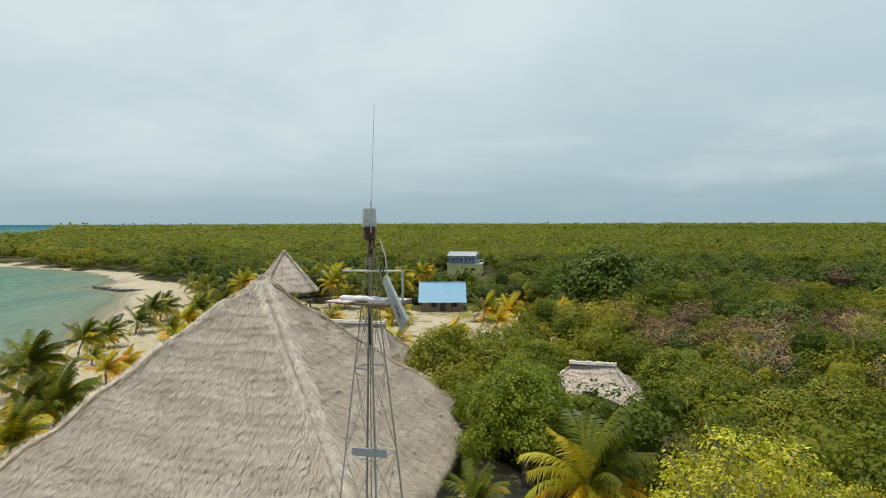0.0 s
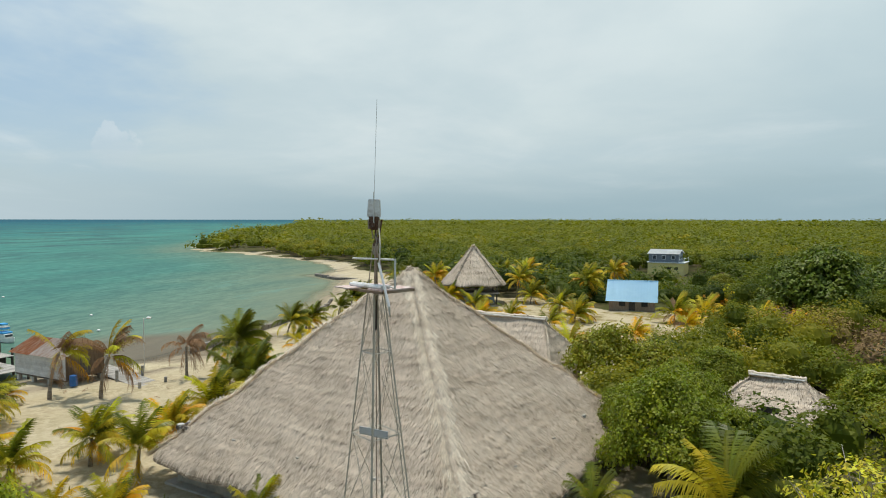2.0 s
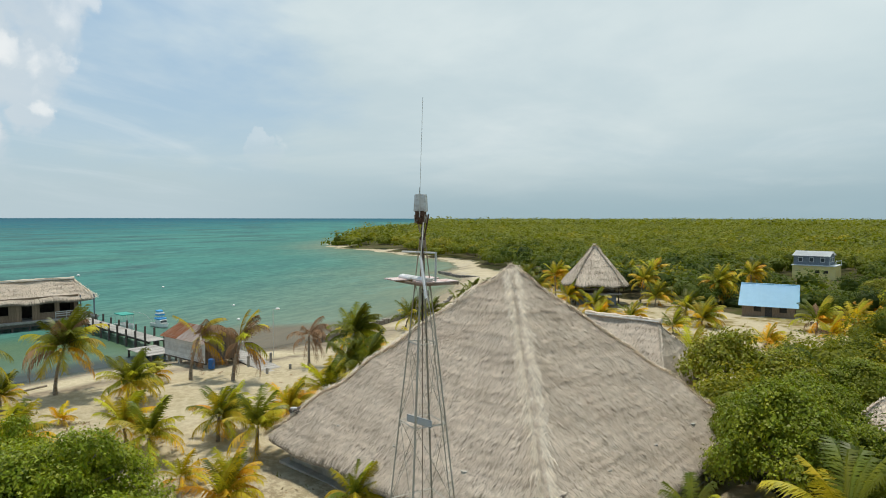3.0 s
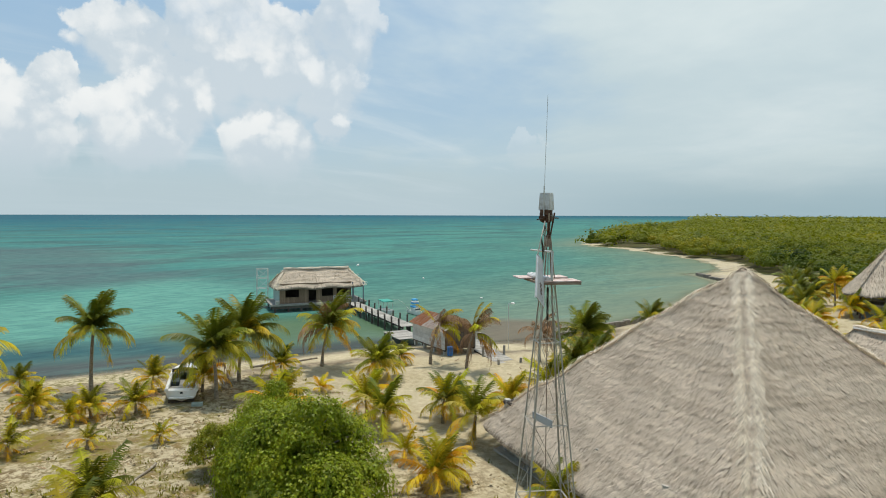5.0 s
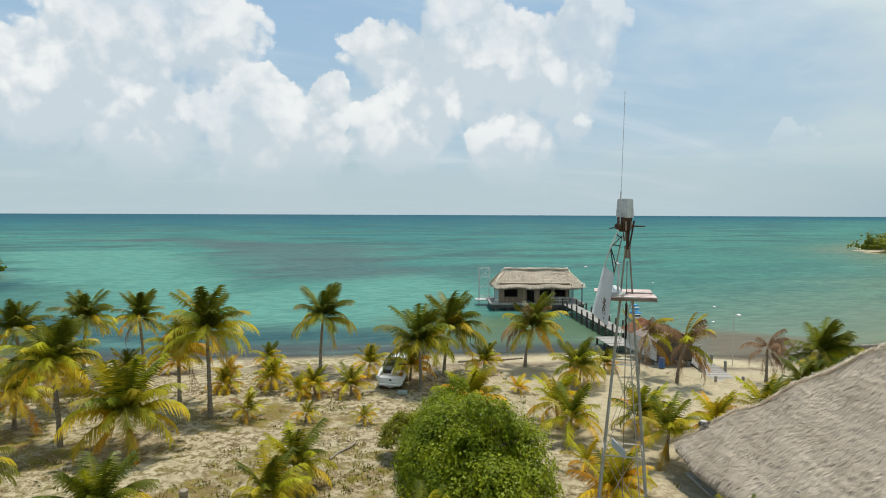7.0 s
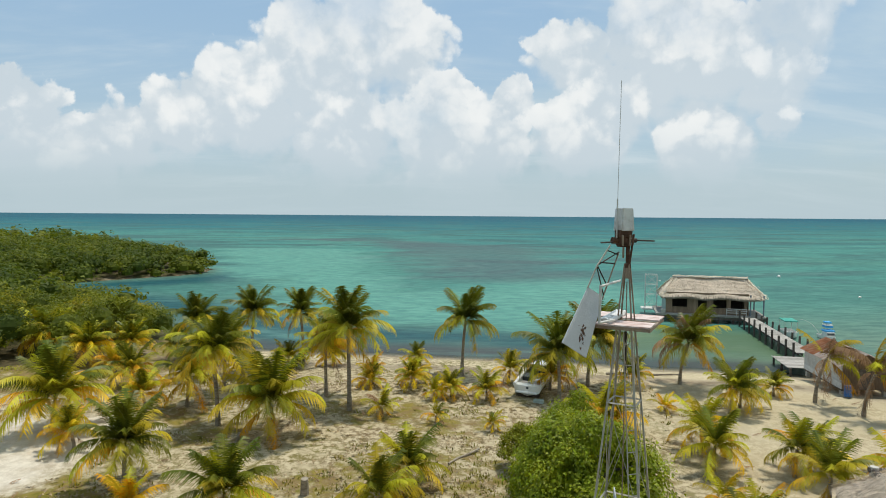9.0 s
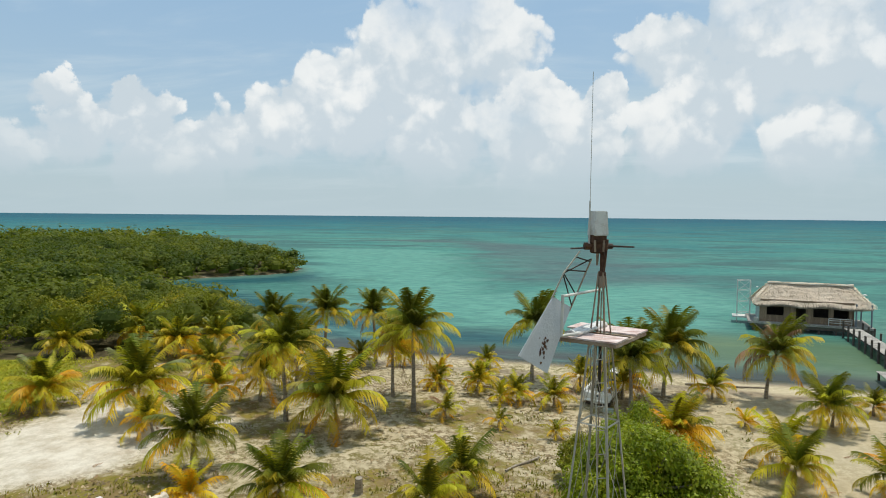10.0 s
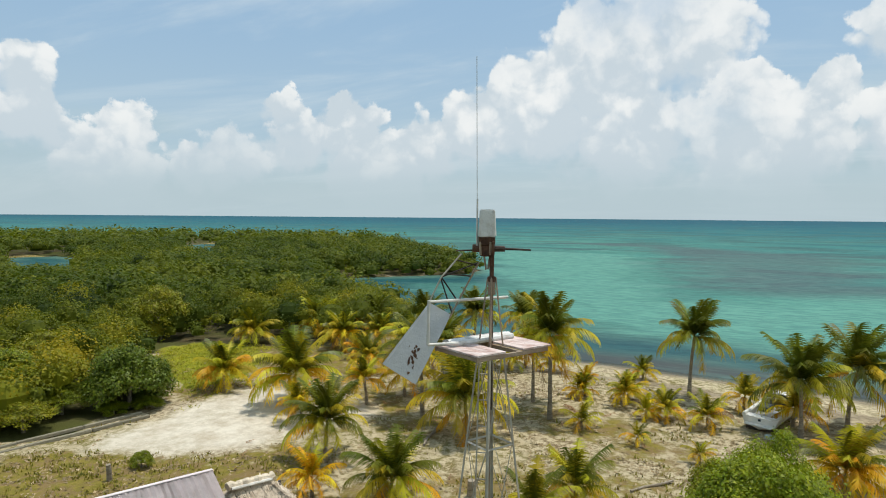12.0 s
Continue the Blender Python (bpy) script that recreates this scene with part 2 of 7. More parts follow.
M["leaf_olive"] = material("leaf_olive", [(0.155, 0.18, 0.008), (0.24, 0.245, 0.01), (0.36, 0.31, 0.015)], 0.9, 0.5, 0.0, island=0.26, hue=0.02, translucent=0.3)
M["leaf_yellow"] = material("leaf_yellow", [(0.27, 0.29, 0.015), (0.5, 0.47, 0.025), (0.7, 0.62, 0.06)], 1.2, 0.5, 0.0, island=0.26, hue=0.02, translucent=0.35)
M["leaf_dry"] = material("leaf_dry", [(0.25, 0.155, 0.075), (0.36, 0.245, 0.095), (0.34, 0.27, 0.035)], 0.6, 0.8, 0.0, island=0.35, hue=0.02, translucent=0.15)
M["pale_twig"] = material("pale_twig", [(0.28, 0.25, 0.2), (0.45, 0.41, 0.35)], 5, 0.9, 0.3)
M["grass_blade"] = material("grass_blade", [(0.12, 0.13, 0.015), (0.22, 0.2, 0.025), (0.32, 0.26, 0.05)], 0.8, 0.7, 0.0, island=0.25, hue=0.015, translucent=0.25)
M["meadow_blade"] = material("meadow_blade", [(0.2, 0.22, 0.015), (0.34, 0.34, 0.02), (0.46, 0.42, 0.03)], 0.4, 0.7, 0.0, island=0.2, hue=0.012, translucent=0.4)
M["dry_blade"] = material("dry_blade", [(0.14, 0.1, 0.05), (0.26, 0.19, 0.1), (0.4, 0.32, 0.2)], 1.2, 0.8, 0.0, island=0.35)
M["wood_grey"] = material("wood_grey", [(0.2, 0.18, 0.16), (0.34, 0.32, 0.29), (0.45, 0.43, 0.39)], 4, 0.85, 0.4, 20, single=0.2, stretch=(1, 4, 4))
M["wood_beam"] = material("wood_beam", [(0.13, 0.12, 0.085), (0.24, 0.22, 0.165), (0.3, 0.28, 0.22)], 4, 0.9, 0.4, 20, single=0.15, stretch=(1, 4, 4))
M["wood_dark"] = material("wood_dark", [(0.05, 0.042, 0.035), (0.12, 0.10, 0.085)], 5, 0.85, 0.4, 20, single=0.2)
M["wood_wall"] = material("wood_wall", [(0.17, 0.115, 0.075), (0.28, 0.2, 0.135)], 3, 0.85, 0.4, 20, single=0.15, stretch=(4, 4, 0.6))
M["mint_wall"] = material("mint_wall", [(0.3, 0.38, 0.35), (0.42, 0.49, 0.45)], 3, 0.8, 0.2, 20, single=0.1)
M["shed_wall"] = material("shed_wall", [(0.42, 0.43, 0.43), (0.6, 0.61, 0.6)], 3, 0.7, 0.3, 15, single=0.1, stain=(0.35, 0.3, 0.26), stain_scale=1.2, stain_amount=0.4)
M["rust_roof"] = material("rust_roof", [(0.24, 0.085, 0.035), (0.4, 0.16, 0.07), (0.48, 0.27, 0.17)], 1.6, 0.75, 0.3, 20, stretch=(3, 1, 1), stain=(0.45, 0.38, 0.33), stain_scale=0.8, stain_amount=0.4)
M["old_tin"] = material("old_tin", [(0.36, 0.24, 0.19), (0.52, 0.45, 0.41), (0.6, 0.56, 0.53)], 1.4, 0.6, 0.3, 20, stretch=(3, 1, 1), stain=(0.35, 0.16, 0.08), stain_scale=1.0, stain_amount=0.6)
M["pink_roof"] = material("pink_roof", [(0.6, 0.53, 0.54), (0.74, 0.67, 0.68)], 1.5, 0.6, 0.2, 20, stain=(0.42, 0.36, 0.34), stain_scale=0.7, stain_amount=0.5)
M["blue_roof"] = material("blue_roof", [(0.36, 0.65, 0.84), (0.4, 0.7, 0.88)], 1.2, 0.45, 0.08, 20)
M["blue_plastic"] = material("blue_plastic", [(0.02, 0.10, 0.3), (0.03, 0.14, 0.4)], 3, 0.4, 0.1)
M["blue_canvas"] = material("blue_canvas", [(0.05, 0.3, 0.62), (0.08, 0.4, 0.75)], 3, 0.6, 0.1)
M["teal_canvas"] = material("teal_canvas", [(0.03, 0.25, 0.2), (0.06, 0.36, 0.29)], 3, 0.7, 0.1)
M["boat_white"] = material("boat_white", [(0.66, 0.66, 0.63), (0.8, 0.8, 0.77)], 3, 0.35, 0.05, stain=(0.5, 0.47, 0.4), stain_scale=1.5, stain_amount=0.4, spec=0.5)
M["boat_inner"] = material("boat_inner", [(0.16, 0.16, 0.15), (0.34, 0.33, 0.31)], 3, 0.6, 0.2)
M["boat_dark"] = material("boat_dark", [(0.02, 0.03, 0.035), (0.05, 0.06, 0.065)], 4, 0.6, 0.2)
M["yellow_wall"] = material("yellow_wall", [(0.68, 0.56, 0.2), (0.8, 0.68, 0.3)], 1.2, 0.85, 0.2, 12, stain=(0.45, 0.4, 0.25), stain_scale=0.6, stain_amount=0.5)
M["slate_wall"] = material("slate_wall", [(0.15, 0.18, 0.21), (0.22, 0.25, 0.28)], 2, 0.8, 0.2, 12)
M["pale_roof"] = material("pale_roof", [(0.6, 0.63, 0.63), (0.74, 0.76, 0.75)], 1.2, 0.5, 0.1)
M["glass"] = material("glass", [(0.05, 0.06, 0.07), (0.09, 0.1, 0.11)], 2, 0.08, 0.0, spec=0.7)
# near-black colour that stands for the shade inside windows and rooms
M["opening"] = material("opening", [(0.03, 0.026, 0.022), (0.06, 0.05, 0.042)], 2, 0.9, 0.1)
M["concrete"] = material("concrete", [(0.36, 0.35, 0.31), (0.52, 0.5, 0.45)], 2, 0.9, 0.3, 12, stain=(0.2, 0.19, 0.16), stain_scale=0.8, stain_amount=0.5)
M["stone_wall"] = material("stone_wall", [(0.14, 0.12, 0.1), (0.28, 0.25, 0.21)], 4, 0.9, 0.5, 12, single=0.2)


def toned(name, cols, rough=0.8, spec=0.2, translucent=0.0, grain=0.0, grain_scale=3.0, jitter=0.1, bump=0.0):
    """A material whose colour follows the value "tone" that each piece carries, with a little scatter from piece to piece."""
    m = bpy.data.materials.new(name)
    m.use_nodes = True
    nt = m.node_tree
    bsdf = nt.nodes["Principled BSDF"]
    a = nt.nodes.new("ShaderNodeAttribute")
    a.attribute_name = "tone"
    v = a.outputs["Fac"]
    vec = nt.nodes.new("ShaderNodeTexCoord").outputs["Object"]
    n = noisetex(nt, vec, grain_scale, 6.0, 0.62)
    if grain:
        v = fmath(nt, "ADD", v, fmath(nt, "MULTIPLY_ADD", n.outputs["Fac"], grain * 2, -grain))
    ramp = nt.nodes.new("ShaderNodeValToRGB")
    while len(ramp.color_ramp.elements) < len(cols):
        ramp.color_ramp.elements.new(0.5)
    for i, (e, c) in enumerate(zip(ramp.color_ramp.elements, cols)):
        e.position, e.color = i / (len(cols) - 1), (*c, 1)
    nt.links.new(v, ramp.inputs[0])
    col = ramp.outputs[0]
    h = nt.nodes.new("ShaderNodeHueSaturation")
    nt.links.new(smooth(nt, nt.nodes.new("ShaderNodeNewGeometry").outputs["Random Per Island"], 0, 1, 1 - jitter, 1 + jitter), h.inputs["Value"])
    nt.links.new(col, h.inputs["Color"])
    col = h.outputs[0]
    nt.links.new(col, bsdf.inputs["Base Color"])
    bsdf.inputs["Roughness"].default_value, bsdf.inputs["Specular IOR Level"].default_value = rough, spec
    if bump:
        b = nt.nodes.new("ShaderNodeBump")
        b.inputs["Strength"].default_value, b.inputs["Distance"].default_value = bump, 0.05
        nt.links.new(noisetex(nt, vec, 20.0, 4.0, 0.6).outputs["Fac"], b.inputs["Height"])
        nt.links.new(b.outputs[0], bsdf.inputs["Normal"])
    if translucent:
        t = nt.nodes.new("ShaderNodeBsdfTranslucent")
        nt.links.new(col, t.inputs[0])
        mx = nt.nodes.new("ShaderNodeMixShader")
        mx.inputs[0].default_value = translucent
        nt.links.new(bsdf.outputs[0], mx.inputs[1])
        nt.links.new(t.outputs[0], mx.inputs[2])
        nt.links.new(mx.outputs[0], nt.nodes["Material Output"].inputs[0])
    return m


M["thatch"] = toned("thatch", [(0.17, 0.135, 0.10), (0.36, 0.295, 0.225), (0.56, 0.47, 0.37), (0.68, 0.58, 0.465), (0.82, 0.72, 0.59)], 0.9, 0.1, grain=0.16, grain_scale=0.9, jitter=0.07, bump=0.2)
M["thatch_cap"] = toned("thatch_cap", [(0.3, 0.24, 0.17), (0.62, 0.52, 0.4), (0.78, 0.68, 0.54), (0.92, 0.82, 0.67)], 0.9, 0.1, grain=0.12, grain_scale=2.0, jitter=0.15)
M["canopy"] = toned("canopy", [(0.034, 0.058, 0.006), (0.07, 0.105, 0.007), (0.13, 0.155, 0.008), (0.205, 0.215, 0.009), (0.37, 0.295, 0.012)], 0.6, 0.25, 0.42, grain=0.06, grain_scale=0.2, jitter=0.1)
M["canopy_dry"] = toned("canopy_dry", [(0.1, 0.062, 0.037), (0.195, 0.125, 0.07), (0.25, 0.19, 0.045)], 0.8, 0.1, 0.15, grain=0.2, grain_scale=0.5, jitter=0.3)


# ---- building helpers ----
def link_mesh(name, me, mat, parent=None, label=""):
    if mat is not None and not me.materials:
        me.materials.append(mat)
    ob = new(name, me)
    if parent is not None:
        ob.parent = parent
    if label:
        ob["label"] = label
    return ob


def part(name, bm, mat, parent=None, label=""):
    me = bpy.data.meshes.new(name)
    bm.to_mesh(me)
    bm.free()
    return link_mesh(name, me, mat, parent, label)


def group_at(name, m, label, category, group=""):
    ob = new(name)
    ob.empty_display_size = 0.2
    ob.matrix_world = m
    return tagged(ob, label, category, group)


def quads_mesh(name, q, tone=None):
    q = np.asarray(q, dtype=np.float32)
    n = len(q)
    me = bpy.data.meshes.new(name)
    me.vertices.add(n * 4)
    me.vertices.foreach_set("co", q.reshape(-1))
    me.loops.add(n * 4)
    me.loops.foreach_set("vertex_index", np.arange(n * 4, dtype=np.int32))
    me.polygons.add(n)
    me.polygons.foreach_set("loop_start", np.arange(n, dtype=np.int32) * 4)
    me.update(calc_edges=True)
    if tone is not None:
        me.attributes.new("tone", "FLOAT", "POINT").data.foreach_set("value", np.repeat(np.asarray(tone, dtype=np.float32).reshape(-1), 4))
    return me


def tris_mesh(name, t, tone=None):
    t = np.asarray(t, dtype=np.float32)
    n = len(t)
    me = bpy.data.meshes.new(name)
    me.vertices.add(n * 3)
    me.vertices.foreach_set("co", t.reshape(-1))
    me.loops.add(n * 3)
    me.loops.foreach_set("vertex_index", np.arange(n * 3, dtype=np.int32))
    me.polygons.add(n)
    me.polygons.foreach_set("loop_start", np.arange(n, dtype=np.int32) * 3)
    me.update(calc_edges=True)
    if tone is not None:
        me.attributes.new("tone", "FLOAT", "POINT").data.foreach_set("value", np.repeat(np.asarray(tone, dtype=np.float32).reshape(-1), 3))
    return me


def box(bm, x0, y0, z0, x1, y1, z1, bev=0.0, m=None):
    r = bmesh.ops.create_cube(bm, size=1.0)
    vs = r["verts"]
    t = Matrix.Translation(((x0 + x1) / 2, (y0 + y1) / 2, (z0 + z1) / 2)) @ Matrix.Diagonal((abs(x1 - x0), abs(y1 - y0), abs(z1 - z0), 1))
    bmesh.ops.transform(bm, matrix=t, verts=vs)
    if bev:
        es = list({e for v in vs for e in v.link_edges})
        r2 = bmesh.ops.bevel(bm, geom=es, offset=bev, segments=1, affect="EDGES")
        vs = list({v for v in vs if v.is_valid} | {v for v in r2["verts"]})
    if m is not None:
        bmesh.ops.transform(bm, matrix=m, verts=vs)
    return vs


def one_box(name, dims, mat, parent=None, label="", bev=0.01, m=None):
    bm = bmesh.new()
    box(bm, *dims, bev=bev, m=m)
    return part(name, bm, mat, parent, label)


def tube(bm, pts, radii, seg=8):
    pts = [Vector(p) for p in pts]
    if isinstance(radii, (int, float)):
        radii = [radii] * len(pts)
    rings = []
    for i, p in enumerate(pts):
        d = (pts[min(i + 1, len(pts) - 1)] - pts[max(i - 1, 0)]).normalized()
        u = d.cross(Vector((0, 0, 1))) if abs(d.z) < 0.95 else d.cross(Vector((1, 0, 0)))
        u.normalize()
        v = d.cross(u)
        rings.append([bm.verts.new(p + (u * math.cos(2 * math.pi * k / seg) + v * math.sin(2 * math.pi * k / seg)) * radii[i]) for k in range(seg)])
    for a, b in zip(rings, rings[1:]):
        for k in range(seg):
            bm.faces.new((a[k], a[(k + 1) % seg], b[(k + 1) % seg], b[k]))
    bm.faces.new(list(reversed(rings[0])))
    bm.faces.new(rings[-1])
    bmesh.ops.recalc_face_normals(bm, faces=bm.faces[:])


def rod(name, a, b, r, mat, parent=None, label="", seg=6):
    bm = bmesh.new()
    tube(bm, [a, b], r, seg)
    return part(name, bm, mat, parent, label)


def angle_iron(name, a, b, w, mat, parent, inward):
    """A leg of angle section from a to b, its corner pointing away from inward."""
    a, b, inward = Vector(a), Vector(b), Vector(inward).normalized()
    d = (b - a).normalized()
    side = d.cross(inward).normalized()
    u, v = (inward + side).normalized(), (inward - side).normalized()
    t = w * 0.16
    prof = [u * 0, u * w, u * w + v * t, u * t + v * t, u * t + v * w, v * w]
    bm = bmesh.new()
    ra, rb = [bm.verts.new(a + p) for p in prof], [bm.verts.new(b + p) for p in prof]
    for k in range(6):
        bm.faces.new((ra[k], ra[(k + 1) % 6], rb[(k + 1) % 6], rb[k]))
    bm.faces.new(list(reversed(ra)))
    bm.faces.new(rb)
    bmesh.ops.recalc_face_normals(bm, faces=bm.faces[:])
    return part(name, bm, mat, parent)


rng = np.random.default_rng(5)


# ---- the ground and the sea ----
COAST = [(-741, 1275), (-400, 640), (-300, 420), (-235, 300), (-205, 256), (-190, 240), (-180, 241), (-150, 224), (-120, 206), (-102, 193), (-88, 176), (-81, 161),
         (-79, 148), (-71, 141), (-63, 131), (-58, 112), (-51, 95), (-46.5, 76), (-44.5, 60), (-46, 54), (-50, 46), (-53.5, 38), (-54.5, 30), (-57, 22),
         (-58.5, 13), (-60.5, 3), (-61, -6), (-63, -16), (-68, -22), (-81, -31), (-86, -38), (-100, -58), (-118, -72), (-131, -68), (-146, -52), (-162, -50),
         (-178, -62), (-205, -88), (-250, -120), (-330, -185), (-300, -300), (-200, -420), (-150, -900), (-150, -4800), (1900, -4800), (1900, 700), (1500, 1500), (400, 1800), (-400, 1700)]
LAGOONS = [[(-74, -118), (-86, -107), (-146, -190), (-132, -214)], [(-132, -128), (-143, -124), (-258, -232), (-236, -240)]]
CLEAR = [(-110, -10), (-74, -20), (-62, -24), (-52, -26), (-47, -40), (-34, -40), (-30, -27), (-22, -25), (-8, -34), (20, -30), (25, 8), (7, 20), (5, 33), (-1, 44), (2, 58),
         (8, 72), (20, 79), (20, 92), (8, 101), (-10, 102), (-16, 112), (-30, 110), (-41, 125), (-54, 141), (-75, 161), (-89, 185), (-119, 204), (-151, 229), (-174, 240), (-184, 214), (-75, 120), (-70, 60), (-80, 20)]


def edge_distance(px, py, poly):
    """Signed distance to a closed outline, positive inside."""
    d = np.full(px.shape, 1e9)
    ins = np.zeros(px.shape, bool)
    for (x0, y0), (x1, y1) in zip(poly, poly[1:] + poly[:1]):
        ex, ey = x1 - x0, y1 - y0
        s = np.clip(((px - x0) * ex + (py - y0) * ey) / (ex * ex + ey * ey), 0, 1)
        d = np.minimum(d, np.hypot(px - x0 - s * ex, py - y0 - s * ey))
        if y0 != y1:
            c = ((y0 > py) != (y1 > py)) & (px < ex * (py - y0) / ey + x0)
            ins ^= c
    return np.where(ins, d, -d)


def wobble(x, y, k, seed=0.0):
    """A cheap smooth unevenness of wavelength about k."""
    a = 2 * math.pi / k
    return (np.sin(a * x + 1.3 * np.sin(a * 0.7 * y + seed)) + np.sin(a * 0.8 * y + 1.7 * np.sin(a * 0.6 * x + 2 + seed)) + 0.6 * np.sin(a * 1.9 * (x + y) + seed * 3)) / 2.6


def land(x, y):
    d = edge_distance(x, y, COAST)
    for lag in LAGOONS:
        d = np.minimum(d, -edge_distance(x, y, lag))
    return d + 1.2 * wobble(x, y, 23.0) * np.clip(np.hypot(x + 40, y - 30) / 60, 0.2, 3)


def ground_height(x, y, d=None):
    d = land(x, y) if d is None else d
    z = np.where(d > 0, 1.0 * (1 - np.exp(-np.maximum(d, 0) / 5.0)), np.maximum(d * 0.06, -4))
    return z + np.where(d > 2, 0.07 * wobble(x, y, 5.0, 1.0) + 0.1 * wobble(x, y, 17.0, 2.0), 0)


def spread(lo, hi, step, far, n):
    inner = np.arange(lo, hi + step / 2, step)
    g = np.geomspace(step * 1.5, far, n)
    return np.concatenate([lo - g[::-1], inner, hi + g])


def grid_mesh(name, xs, ys, zfun):
    X, Y = np.meshgrid(xs, ys)
    Z = zfun(X, Y)
    co = np.stack([X, Y, Z], -1).reshape(-1, 3).astype(np.float32)
    nx, ny = len(xs), len(ys)
    i = (np.arange(ny - 1)[:, None] * nx + np.arange(nx - 1)[None]).reshape(-1)
    faces = np.stack([i, i + 1, i + nx + 1, i + nx], -1).astype(np.int32)
    me = bpy.data.meshes.new(name)
    me.vertices.add(len(co))
    me.vertices.foreach_set("co", co.reshape(-1))
    me.loops.add(len(faces) * 4)
    me.loops.foreach_set("vertex_index", faces.reshape(-1))
    me.polygons.add(len(faces))
    me.polygons.foreach_set("loop_start", np.arange(len(faces), dtype=np.int32) * 4)
    me.polygons.foreach_set("use_smooth", np.ones(len(faces), bool))
    me.update(calc_edges=True)
    return me, X.reshape(-1), Y.reshape(-1)


def point_value(me, name, v):
    me.attributes.new(name, "FLOAT", "POINT").data.foreach_set("value", np.asarray(v, dtype=np.float32))


def attr(nt, name):
    n = nt.nodes.new("ShaderNodeAttribute")
    n.attribute_name = name
    return n.outputs["Fac"]


def ground_material():
    m = bpy.data.materials.new("sand_and_grass")
    m.use_nodes = True
    nt = m.node_tree
    bsdf = nt.nodes["Principled BSDF"]
    vec = nt.nodes.new("ShaderNodeTexCoord").outputs["Object"]
    fine, mid, big = noisetex(nt, vec, 1.9, 9, 0.78), noisetex(nt, vec, 0.7, 7, 0.65), noisetex(nt, vec, 0.12, 5, 0.6)
    sand = mixcol(nt, smooth(nt, mid.outputs["Fac"], 0.35, 0.7), (0.52, 0.45, 0.315), (0.41, 0.345, 0.225))
    sand = mixcol(nt, smooth(nt, big.outputs["Fac"], 0.45, 0.7), sand, (0.43, 0.37, 0.28))
    sand = mixcol(nt, fmath(nt, "MULTIPLY", attr(nt, "strand"), 0.7), sand, (0.54, 0.465, 0.315))
    sand = mixcol(nt, fmath(nt, "MULTIPLY", attr(nt, "inland"), 0.65), sand, mixcol(nt, smooth(nt, mid.outputs["Fac"], 0.3, 0.7), (0.38, 0.32, 0.2), (0.54, 0.465, 0.32)))
    litter = fmath(nt, "MULTIPLY", smooth(nt, fine.outputs["Fac"], 0.43, 0.56), fmath(nt, "MULTIPLY", smooth(nt, mid.outputs["Fac"], 0.28, 0.5), attr(nt, "litter")))
    sand = mixcol(nt, fmath(nt, "MULTIPLY", attr(nt, "pad"), 0.9), sand, mixcol(nt, smooth(nt, mid.outputs["Fac"], 0.35, 0.7), (0.66, 0.61, 0.52), (0.5, 0.44, 0.35)))
    sand = mixcol(nt, litter, sand, mixcol(nt, smooth(nt, big.outputs["Fac"], 0.4, 0.6), (0.15, 0.105, 0.055), (0.17, 0.15, 0.05)))
    green = mixcol(nt, smooth(nt, fine.outputs["Fac"], 0.3, 0.7), (0.115, 0.11, 0.016), (0.26, 0.2, 0.05))
    green = mixcol(nt, smooth(nt, noisetex(nt, vec, 0.9, 6, 0.7, 0.6).outputs["Fac"], 0.46, 0.58, 0.0, 0.75), green, (0.2, 0.135, 0.07))
    gr = fmath(nt, "ADD", attr(nt, "grass"), fmath(nt, "MULTIPLY_ADD", mid.outputs["Fac"], 1.3, -0.65))
    col = mixcol(nt, smooth(nt, gr, 0.42, 0.72), sand, green)
    mead = mixcol(nt, smooth(nt, mid.outputs["Fac"], 0.3, 0.7), (0.17, 0.19, 0.016), (0.31, 0.3, 0.026))
    mead = mixcol(nt, smooth(nt, noisetex(nt, vec, 0.35, 6, 0.7, 0.5).outputs["Fac"], 0.5, 0.62, 0.0, 0.7), mead, (0.2, 0.16, 0.05))
    col = mixcol(nt, smooth(nt, fmath(nt, "ADD", attr(nt, "meadow"), fmath(nt, "MULTIPLY_ADD", mid.outputs["Fac"], 0.6, -0.3)), 0.4, 0.6), col, mead)
    floor_ = mixcol(nt, smooth(nt, mid.outputs["Fac"], 0.35, 0.65), (0.045, 0.04, 0.02), (0.11, 0.088, 0.045))
    floor_ = mixcol(nt, smooth(nt, big.outputs["Fac"], 0.4, 0.6), floor_, (0.07, 0.075, 0.022))
    col = mixcol(nt, smooth(nt, fmath(nt, "ADD", attr(nt, "forest"), fmath(nt, "MULTIPLY_ADD", mid.outputs["Fac"], 0.6, -0.3)), 0.4, 0.6), col, floor_)
    wet = attr(nt, "wet")
    col = mixcol(nt, fmath(nt, "MULTIPLY", wet, 0.8), col, mixcol(nt, smooth(nt, mid.outputs["Fac"], 0.4, 0.6), (0.12, 0.09, 0.06), (0.3, 0.25, 0.18)))
    nt.links.new(col, bsdf.inputs["Base Color"])
    bsdf.inputs["Roughness"].default_value, bsdf.inputs["Specular IOR Level"].default_value = 0.95, 0.1
    b = nt.nodes.new("ShaderNodeBump")
    b.inputs["Strength"].default_value, b.inputs["Distance"].default_value = 0.5, 0.12
    nt.links.new(fmath(nt, "ADD", fine.outputs["Fac"], mid.outputs["Fac"]), b.inputs["Height"])
    nt.links.new(b.outputs[0], bsdf.inputs["Normal"])
    return m


